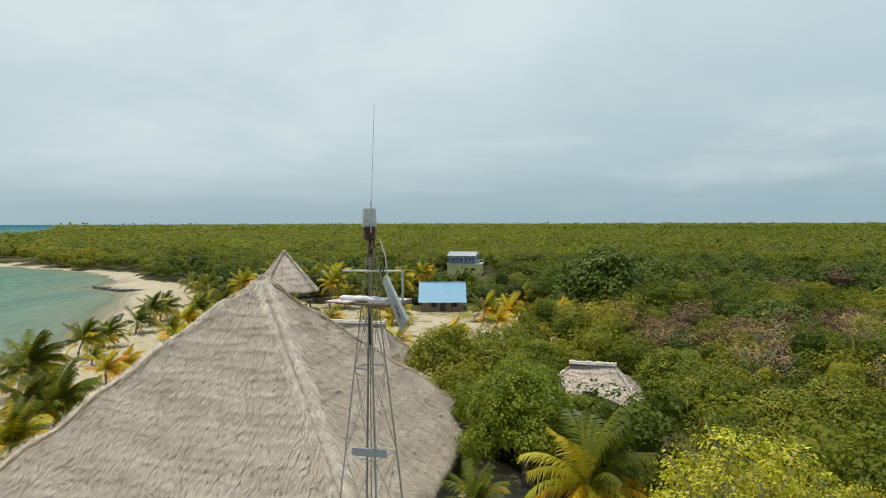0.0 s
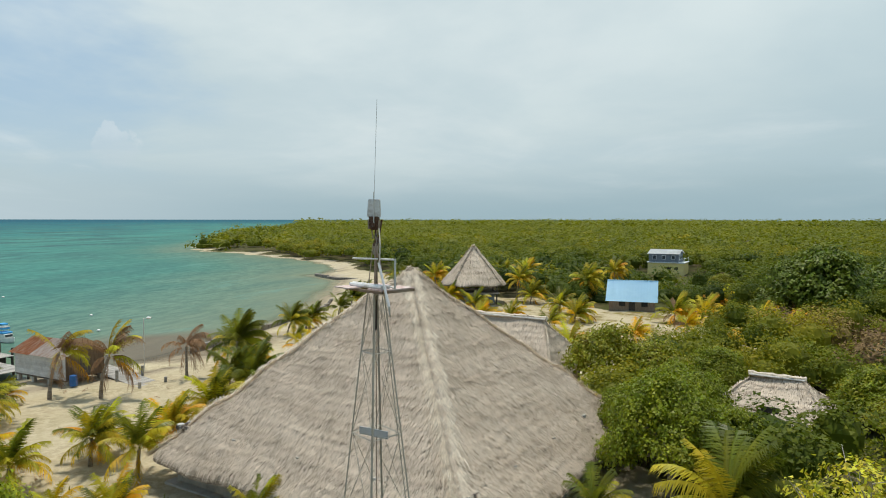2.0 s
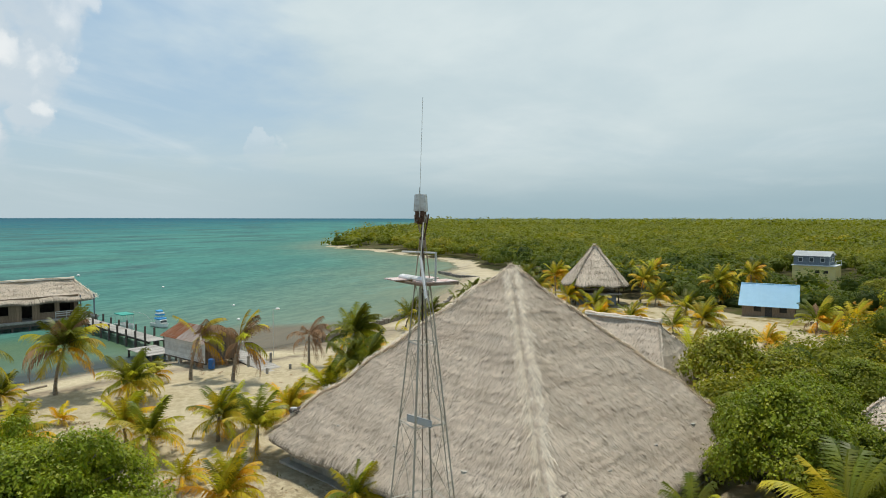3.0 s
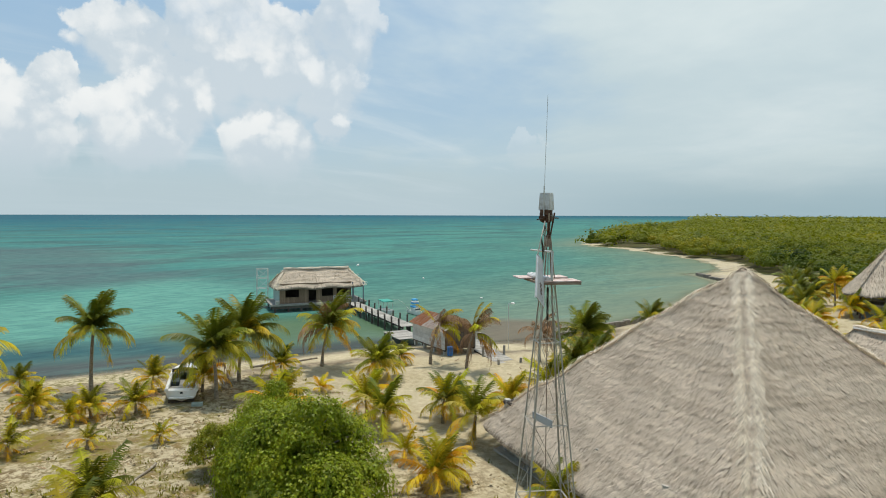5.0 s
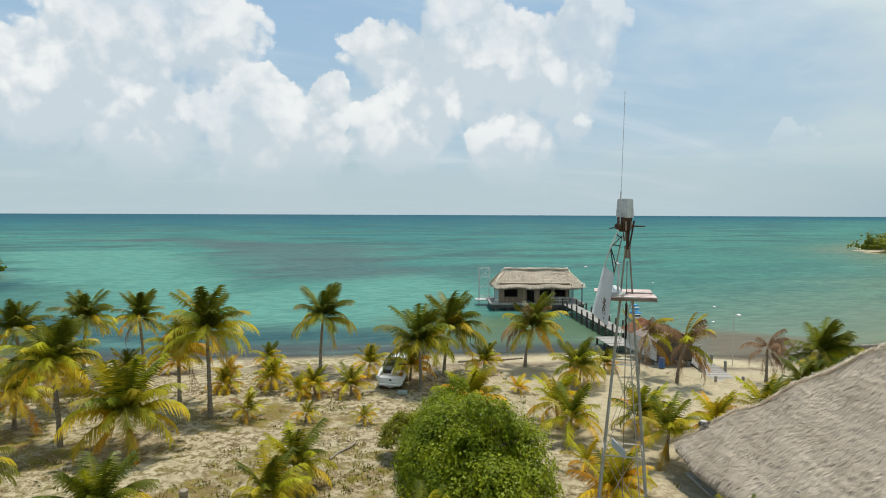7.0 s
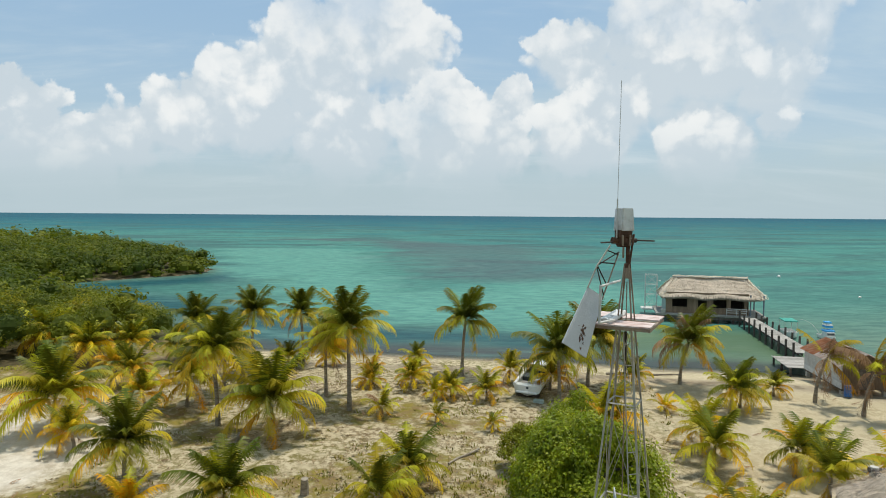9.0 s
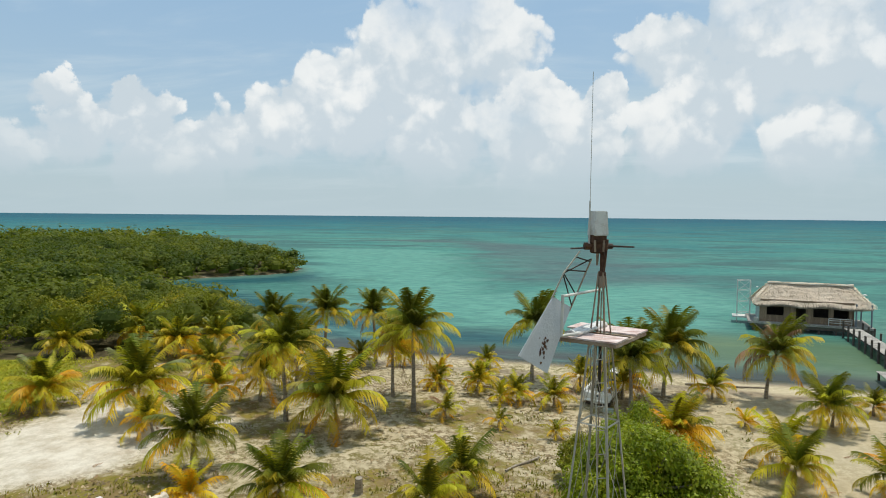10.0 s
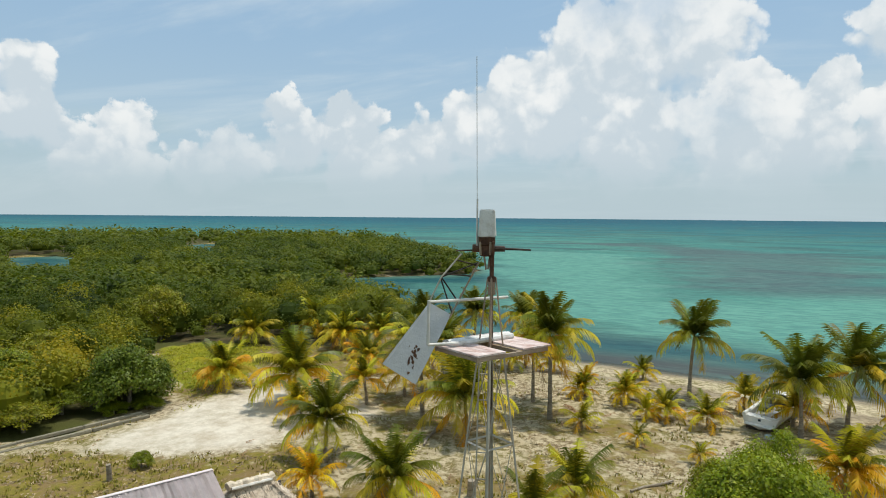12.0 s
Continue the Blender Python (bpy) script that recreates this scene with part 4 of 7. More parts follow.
def tall_hut():
    hut = group_at("tower_hut", pose(-25.4, 103.0, 1.0, 0, 0, 25), "tall conical thatched hut raised on posts above the palms", "hut")
    thatch_roof(hut, 5.1, 5.1, 0.25, 3.35, 9.1, 0.4, 0.022, 0.06, 0.55, seed=8, hips=False, ridge_cap=False, square=1.06)
    posts(hut, [(a, b) for a in (-3.3, 3.3) for b in (-3.3, 3.3)] + [(0, -3.3), (0, 3.3), (-3.3, 0), (3.3, 0)], 0, 4.2, 0.12)
    one_box("platform", (-3.7, -3.7, 1.7, 3.7, 3.7, 1.95), M["wood_grey"], hut, "grey timber floor")
    for s in (-1, 1):
        for z in (2.5, 2.95):
            rod("rail", (-3.4, s * 3.4, z), (3.4, s * 3.4, z), 0.05, M["wood_grey"], hut)
            rod("rail", (s * 3.4, -3.4, z), (s * 3.4, 3.4, z), 0.05, M["wood_grey"], hut)
    one_box("lower_wall", (-3.0, -3.0, 0, 3.0, 3.0, 1.69), M["slate_wall"], hut, "blue-grey plastered lower wall")


tall_hut()


# ---- the wind pump ----
TX, TY = -1.25, 11.0
UPZ = 14.45


def wind_pump():
    mill = group_at("wind_pump", pose(TX, TY, 1.0), "rusty lattice wind pump tower without its wheel, tail vane hanging", "windmill")
    corner = [radians(15 + 90 * k) for k in range(4)]

    def at(z, k, grow=0.0):
        r = 0.055 + (UPZ - z) * 0.1185 + grow
        return Vector((r * math.cos(corner[k]), r * math.sin(corner[k]), z - 1.0))

    for k in range(4):
        inward = Vector((-math.cos(corner[k]), -math.sin(corner[k]), 0))
        angle_iron("leg", at(0.9, k), at(13.6, k), 0.027, M["galv"], mill, inward)
        angle_iron("upper_leg", at(13.6, k), at(UPZ, k), 0.021, M["rusty_leg"], mill, inward)
        foot = at(0.95, k)
        one_box("footing", (foot.x - 0.25, foot.y - 0.25, -0.3, foot.x + 0.25, foot.y + 0.25, 0.15), M["concrete"], mill, bev=0.03)
    levels = [12.52, 11.03, 9.5, 7.9, 6.2, 4.4, 2.5]
    for z in levels:
        for k in range(4):
            angle_iron("girt", at(z, k, -0.01), at(z, (k + 1) % 4, -0.01), 0.022, M["galv"], mill, (0, 0, -1))
    for z0, z1 in zip([13.6] + levels, levels):
        for k in range(4):
            a, b = at(z0, k, -0.02), at(z1, (k + 1) % 4, -0.02)
            rod("brace", a, b, 0.0045, M["galv"], mill, seg=4)
            rod("brace", at(z0, (k + 1) % 4, -0.02), at(z1, k, -0.02), 0.0045, M["galv"], mill, seg=4)
    # ladder on the east leg
    lad0, lad1 = at(1.2, 0, -0.1), at(13.5, 0, -0.03)
    off = Vector((-math.sin(corner[0]), math.cos(corner[0]), 0)) * -0.2
    rod("ladder_rail", lad0 + off, lad1 + off * 0.6, 0.009, M["galv"], mill, seg=5)
    for i in range(42):
        s = (i + 0.5) / 42
        a = lad0.lerp(lad1, s)
        rod("rung", a, a + off * (1 - 0.4 * s), 0.007, M["galv"], mill, seg=5)
    # pump rod down the middle
    rod("pump_rod", (0.0, 0, 0.0), (0.0, 0, 13.2), 0.008, M["rusty_leg"], mill, seg=6)
    rod("pump_rod", (0.0, 0, 11.9), (0.0, 0, 12.5), 0.02, M["black_iron"], mill, seg=6)
    one_box("sign_plate", (-0.33, -0.02, 9.98, 0.3, 0.0, 10.12), M["vane"], mill, "bent grey sheet-metal strip", 0.003, pose(0, -0.08, 0, 0, 0, -12))
    # girdle and head
    bm = bmesh.new()
    tube(bm, [(0, 0, UPZ - 1.2), (0, 0, UPZ - 1.04)], [0.05, 0.042], 8)
    part("top_cap", bm, M["rusty_leg"], mill, "worn cap where the four legs meet")
    bm = bmesh.new()
    tube(bm, [(0, 0, UPZ - 1.05), (0, 0, UPZ - 1.0), (0, 0, UPZ - 0.985)], [0.05, 0.05, 0.032], 10)
    part("top_collar", bm, M["rust"], mill, "rusted iron collar")
    bm = bmesh.new()
    tube(bm, [(0, 0, UPZ - 1.0), (0.01, 0, UPZ - 0.75)], [0.026, 0.03], 8)
    tube(bm, [(0.1, 0.05, 13.87), (0.03, 0.02, UPZ - 1.0)], 0.016, 6)
    part("mast_pipe", bm, M["rust"], mill, "rusted mast pipe")
    return mill


def pump_head(mill):
    """The gear case with its hood, the wheel shaft, the aerial and the broken tail."""
    yaw = 107.0
    f = pose(0.0, -0.06, 13.66, 0, 0, yaw)
    bm = bmesh.new()
    box(bm, -0.085, -0.07, 0.03, 0.085, 0.07, 0.17, 0.02)
    box(bm, -0.1, -0.085, 0.16, 0.09, 0.085, 0.27, 0.012)
    bmesh.ops.transform(bm, matrix=f, verts=bm.verts[:])
    case = part("gear_case", bm, M["rust"], mill, "rusted cast gear case")
    rod("crank_boss", f @ Vector((-0.08, 0.02, 0.12)), f @ Vector((-0.17, 0.02, 0.12)), 0.048, M["rust"], case, seg=10)
    for a, b in ((-0.05, 0.09), (0.04, -0.09), (0.06, 0.085), (-0.07, -0.088)):
        rod("pull_rod", f @ Vector((a, b, 0.05)), f @ Vector((a * 1.1, b * 1.05, 0.2)), 0.014, M["rusty_leg"], case)
    for q in (1, -1):
        rod("pull_rod", f @ Vector((0.03 * q, 0.05 * q, 0.03)), f @ Vector((0.01 * q, 0.02 * q, -0.12)), 0.012, M["rusty_leg"], case)
    bm = bmesh.new()
    vs = box(bm, -0.1, -0.115, 0.255, 0.1, 0.115, 0.57, 0.0)
    for v in vs:
        if v.co.z > 0.4:
            v.co.y *= 0.86
            v.co.x = v.co.x * 0.85 - 0.0
    bmesh.ops.bevel(bm, geom=bm.edges[:], offset=0.012, segments=2, affect="EDGES")
    bmesh.ops.transform(bm, matrix=f, verts=bm.verts[:])
    part("hood", bm, M["hood"], mill, "dented white sheet-metal hood")
    bm = bmesh.new()
    tube(bm, [(0.08, 0, 0.12), (0.2, 0, 0.12), (0.21, 0, 0.12), (0.5, 0, 0.11)], [0.036, 0.034, 0.013, 0.011], 8)
    bmesh.ops.transform(bm, matrix=f, verts=bm.verts[:])
    part("wheel_shaft", bm, M["black_iron"], mill, "bare black wheel shaft")
    bm = bmesh.new()
    tube(bm, [(-0.15, 0.0, 0.1), (-0.36, 0.0, 0.09)], 0.011, 6)
    bmesh.ops.transform(bm, matrix=f, verts=bm.verts[:])
    part("tail_pivot", bm, M["black_iron"], mill)
    rod("aerial", (0.04, -0.17, 14.0), (0.11, -0.17, 15.96), 0.0042, M["pipe"], mill, "thin whip aerial", 5)
    rod("aerial_base", (0.04, -0.17, 13.75), (0.045, -0.17, 14.35), 0.011, M["pipe"], mill, "grey aerial bracket", 6)


def tail(mill):
    o = Vector((TX, TY, 1.0))
    tl, tr, b, l = [Vector(p) - o for p in ((-0.90, 10.37, 14.16), (-1.0, 10.6, 14.02), (-0.68, 10.31, 13.25), (-0.54, 9.96, 13.48))]
    n = (tr - tl).cross(b - tl).normalized()
    b -= n * (b - tl).dot(n)
    l -= n * (l - tl).dot(n)
    bm = bmesh.new()
    corners = [tl, tr, b, l]
    lo, hi = [bm.verts.new(p - n * 0.006) for p in corners], [bm.verts.new(p + n * 0.006) for p in corners]
    bm.faces.new(lo)
    bm.faces.new(list(reversed(hi)))
    for k in range(4):
        bm.faces.new((lo[k], lo[(k + 1) % 4], hi[(k + 1) % 4], hi[k]))
    bmesh.ops.recalc_face_normals(bm, faces=bm.faces[:])
    vane = part("tail_vane", bm, M["vane"], mill, "grey sheet-metal tail vane with rusted holes")
    # rusted-through holes in the lower corner
    g = random.Random(4)
    ctr = b.lerp(l, 0.25).lerp(tl, 0.25)
    e1, e2 = (tl - b).normalized(), (l - b).normalized()
    for i in range(26):
        p = ctr + e1 * g.gauss(0.02, 0.1) + e2 * g.gauss(-0.01, 0.045)
        ring = []
        r = g.uniform(0.005, 0.019)
        for k in range(7):
            ring.append(p + (e1 * math.cos(k * 0.9) * 1.3 + n.cross(e1) * math.sin(k * 0.9)) * r * g.uniform(0.6, 1.2))
        bm = bmesh.new()
        lo, hi = [bm.verts.new(q - n * 0.0085) for q in ring], [bm.verts.new(q + n * 0.0085) for q in ring]
        bm.faces.new(list(reversed(lo)))
        bm.faces.new(hi)
        for k in range(7):
            bm.faces.new((lo[k], lo[(k + 1) % 7], hi[(k + 1) % 7], hi[k]))
        part("rust_hole", bm, M["rust"], vane, "dark rusted-through spot")
    angle_iron("vane_rib", l + n * 0.012, tl + n * 0.012, 0.03, M["pipe"], vane, tr - tl)
    # bent lattice arm from the head down to the vane
    h1, h2 = Vector((0.2, -0.3, 13.72)), Vector((0.06, -0.14, 13.62))
    e, c = tl.lerp(l, 0.02), tr.lerp(b, 0.05)
    m1, m2 = h1.lerp(e, 0.5) + Vector((0.03, -0.03, 0.02)), h2.lerp(c, 0.55)
    for nm, pts, r, mt in (("arm_bar", [h1, m1, e], 0.011, "galv"), ("arm_bar", [h2, m2, c], 0.011, "rusty_leg")):
        bm = bmesh.new()
        tube(bm, pts, r, 6)
        part(nm, bm, M[mt], mill, "bent tail arm bar")
    for a, d in ((h1.lerp(m1, 0.25), h2.lerp(m2, 0.1)), (h1.lerp(m1, 0.85), h2.lerp(m2, 0.45)), (m1, m2.lerp(c, 0.35)), (m1.lerp(e, 0.05), c.lerp(m2, 0.2)), (h2, m1)):
        rod("arm_strut", a, d, 0.009, M["black_iron"], mill, "black lattice strut", 5)


def mill_platform(mill):
    o = Vector((TX, TY, 1.0))
    ctr, z = Vector((-1.13, 11.0, 13.68)) - o, 12.655
    u = Vector(((-0.57) - (-1.51), 11.1 - 11.61, 0)).normalized()
    v = Vector((-u.y, u.x, 0))
    f = Matrix(((u.x, v.x, 0, ctr.x), (u.y, v.y, 0, ctr.y), (0, 0, 1, z), (0, 0, 0, 1)))
    for x0, x1, y0 in ((-0.66, -0.21, -0.57), (0.05, 0.47, -0.36)):
        for i in range(4):
            w = (x1 - x0) / 4
            one_box("board", (x0 + i * w + 0.0015, y0, 0, x0 + (i + 1) * w - 0.0015, 0.37, 0.022), M["deck_paint"], mill, bev=0.002, m=f)
    for y in (-0.36, 0.355):
        one_box("edge_beam", (-0.61, y - 0.015, -0.05, 0.47, y + 0.015, -0.004), M["rusty_leg"], mill, bev=0.004, m=f)
    for x in (-0.585, -0.19, 0.07, 0.445):
        one_box("joist", (x - 0.02, -0.343, -0.045, x + 0.02, 0.338, -0.003), M["rusty_leg"], mill, bev=0.004, m=f)
    bm = bmesh.new()
    for k, (yy, rr) in enumerate(((-0.29, 0.035), (-0.23, 0.045), (-0.17, 0.035))):
        tube(bm, [(-0.55, yy, 0.05), (0.4, yy, 0.05)], rr, 8)
    bmesh.ops.transform(bm, matrix=f, verts=bm.verts[:])
    part("white_roll", bm, M["hood"], mill, "roll of white sheet metal lying on the boards")
    # bent pipe frame
    a, b, lo = Vector((-0.66, 10.48, 14.2)) - o, Vector((-1.72, 11.04, 14.17)) - o, Vector((-0.66, 10.47, 13.72)) - o
    bm = bmesh.new()
    tube(bm, [b, a], 0.017, 8)
    tube(bm, [a + Vector((0, 0, 0.015)), lo], 0.019, 8)
    tube(bm, [lo, lo.lerp(ctr, 0.5) + Vector((0, 0, 0.02))], 0.017, 8)
    part("pipe_frame", bm, M["pipe"], mill, "pale galvanised pipe frame")


mill = wind_pump()
pump_head(mill)
tail(mill)
mill_platform(mill)


# ---- palms ----
def frond_leaflets(length, rise, droop, sweep, seed, ragged=0.0, pairs=46):
    """A feather leaf along +x: an arching rib with hanging leaflets."""
    g = np.random.default_rng(seed)
    q, pts = [], []
    n, ang, p = 12, rise, np.zeros(3)
    pts.append(p.copy())
    for i in range(n):
        ang -= droop * (0.5 + 1.2 * i / n) / n
        p = p + np.array([math.cos(ang), 0.0, math.sin(ang)]) * length / n
        pts.append(p.copy())
    pts = np.array(pts)
    for i in range(n):
        d = pts[i + 1] - pts[i]
        s = np.array([0, 1.0, 0]) * 0.022 * length * (1 - 0.85 * i / n) / 2
        nn = np.cross(d, s)
        nn = nn / np.linalg.norm(nn) * 0.008 * length * (1 - i / n)
        q.append((pts[i] - s, pts[i] + nn, pts[i + 1] - s * 0.85))
        q.append((pts[i] + s, pts[i + 1] + s * 0.85, pts[i] + nn))
    for i in range(pairs):
        t = 0.16 + 0.84 * (i + 0.5) / pairs
        k = min(int(t * n), n - 1)
        base = pts[k] + (pts[k + 1] - pts[k]) * (t * n - k)
        d = (pts[k + 1] - pts[k]) / np.linalg.norm(pts[k + 1] - pts[k])
        L = length * 0.26 * (math.sin(math.pi * (0.16 + 0.72 * t)) ** 0.8) * g.uniform(0.85, 1.1)
        for s in (-1, 1):
            if g.random() < ragged:
                continue
            hang = g.uniform(0.05, 0.55) + ragged * 1.2
            way = np.array([0, s * 1.0, 0]) * 0.8 + d * g.uniform(0.5, 0.85) + np.array([0, 0, -hang])
            way /= np.linalg.norm(way)
            w = d * length * g.uniform(0.0095, 0.0145)
            tip = base + (way + np.array([0, 0, -0.3 - 0.3 * ragged])) * L
            q.append((base + w, tip, base - w))
    return np.array(q)


FROND = {}
for colour in ("green", "yellow", "gold", "dead"):
    for k, (rise, droop, rag) in enumerate(((1.38, 0.7, 0.0), (1.08, 1.25, 0.03), (0.76, 1.6, 0.05), (0.35, 1.55, 0.08), (-0.4, 0.95, 0.25))):
        withered = colour == "dead"
        me = tris_mesh("frond", frond_leaflets(1.0, rise, droop + 0.5 * withered, 0, 11 + k * 7 + len(colour), rag + 0.3 * withered))
        me.materials.append(M["frond_" + colour])
        FROND[colour, k] = me


def palm(x, y, h, r, lean=0.0, mood=0.4, count=20, dead=0.0, label="", z=None):
    """A coconut palm: mood 0 is deep green, 1 is golden; dead adds hanging brown leaves."""
    g = random.Random(int(abs(x) * 131 + abs(y) * 717))
    z = float(ground_height(np.array([x]), np.array([y]))[0]) if z is None else z
    small = h < 2.4
    tree = group_at("coconut_palm", pose(x, y, z), label or ("young coconut palm with yellowing fronds in the sand" if small else "coconut palm with green and golden fronds in the sand"), "palm tree", "palms on the beach")
    hh = max(0.3, h - (0.55 if h < 4.0 else 0.35) * r)
    top = Vector((lean * 0.6 + g.uniform(-0.15, 0.2) * hh ** 0.8, lean * 0.4 + g.uniform(-0.14, 0.14) * hh ** 0.8, hh))
    bm = bmesh.new()
    pts, rad = [], []
    n = max(4, int(hh / 0.3))
    th = 0.075 + 0.008 * h
    for i in range(n + 1):
        t = i / n
        pts.append((top.x * t * t, top.y * t * t, hh * t - (0.15 if i == 0 else 0)))
        rad.append(th * (1.5 - 0.7 * t if t < 0.2 else 1.25 - 0.35 * t) * (1.06 if i % 2 else 0.96))
    tube(bm, pts, rad, 7)
    part("trunk", bm, M["palm_trunk"], tree)
    for i in range(count):
        u = (i + 0.5) / count
        az = i * 2.39996 + g.uniform(-0.25, 0.25)
        k = min(4, int(u ** 1.25 * 4.15 + g.uniform(-0.35, 0.35))) if u > 0.02 else 0
        k = max(0, k)
        if dead > 0.3:
            k = 4 if u > 0.68 else g.choice((0, 1, 1, 2, 3))
        lot = g.random()
        if k >= 4:
            colour = "dead" if lot < 0.35 + dead else "gold"
        else:
            s = mood + (0.22 if small else 0.02) + (k - 1.6) * 0.19 + g.uniform(-0.3, 0.3)
            colour = "green" if s < 0.38 else ("yellow" if s < 0.78 else "gold")
        if lot < dead * (1.3 if dead > 0.3 else 0.7):
            colour = "dead"
        elif dead > 0.3 and colour == "green":
            colour = "gold" if k > 1 else "yellow"
        ob = new("frond", FROND[colour, k])
        ob.parent = tree
        L = r * 1.2 * g.uniform(0.85, 1.12)
        # the sea wind pushes the leaves inland
        wind = 1.25 if dead > 0.3 else (1.0 if y > 40 else 0.5)
        bend = (0.6 + wind) * math.cos(az - 0.35)
        ob.matrix_basis = Matrix.Translation(top + Vector((0, 0, 0.05 * k * -0.4))) @ pose(0, 0, 0, 0, 0, math.degrees(az - wind * math.sin(az - 0.35))) @ pose(0, 0, 0, g.uniform(-14, 14), math.degrees(-0.12 * bend), 0) @ Matrix.Diagonal((L, L, L, 1))
    return tree


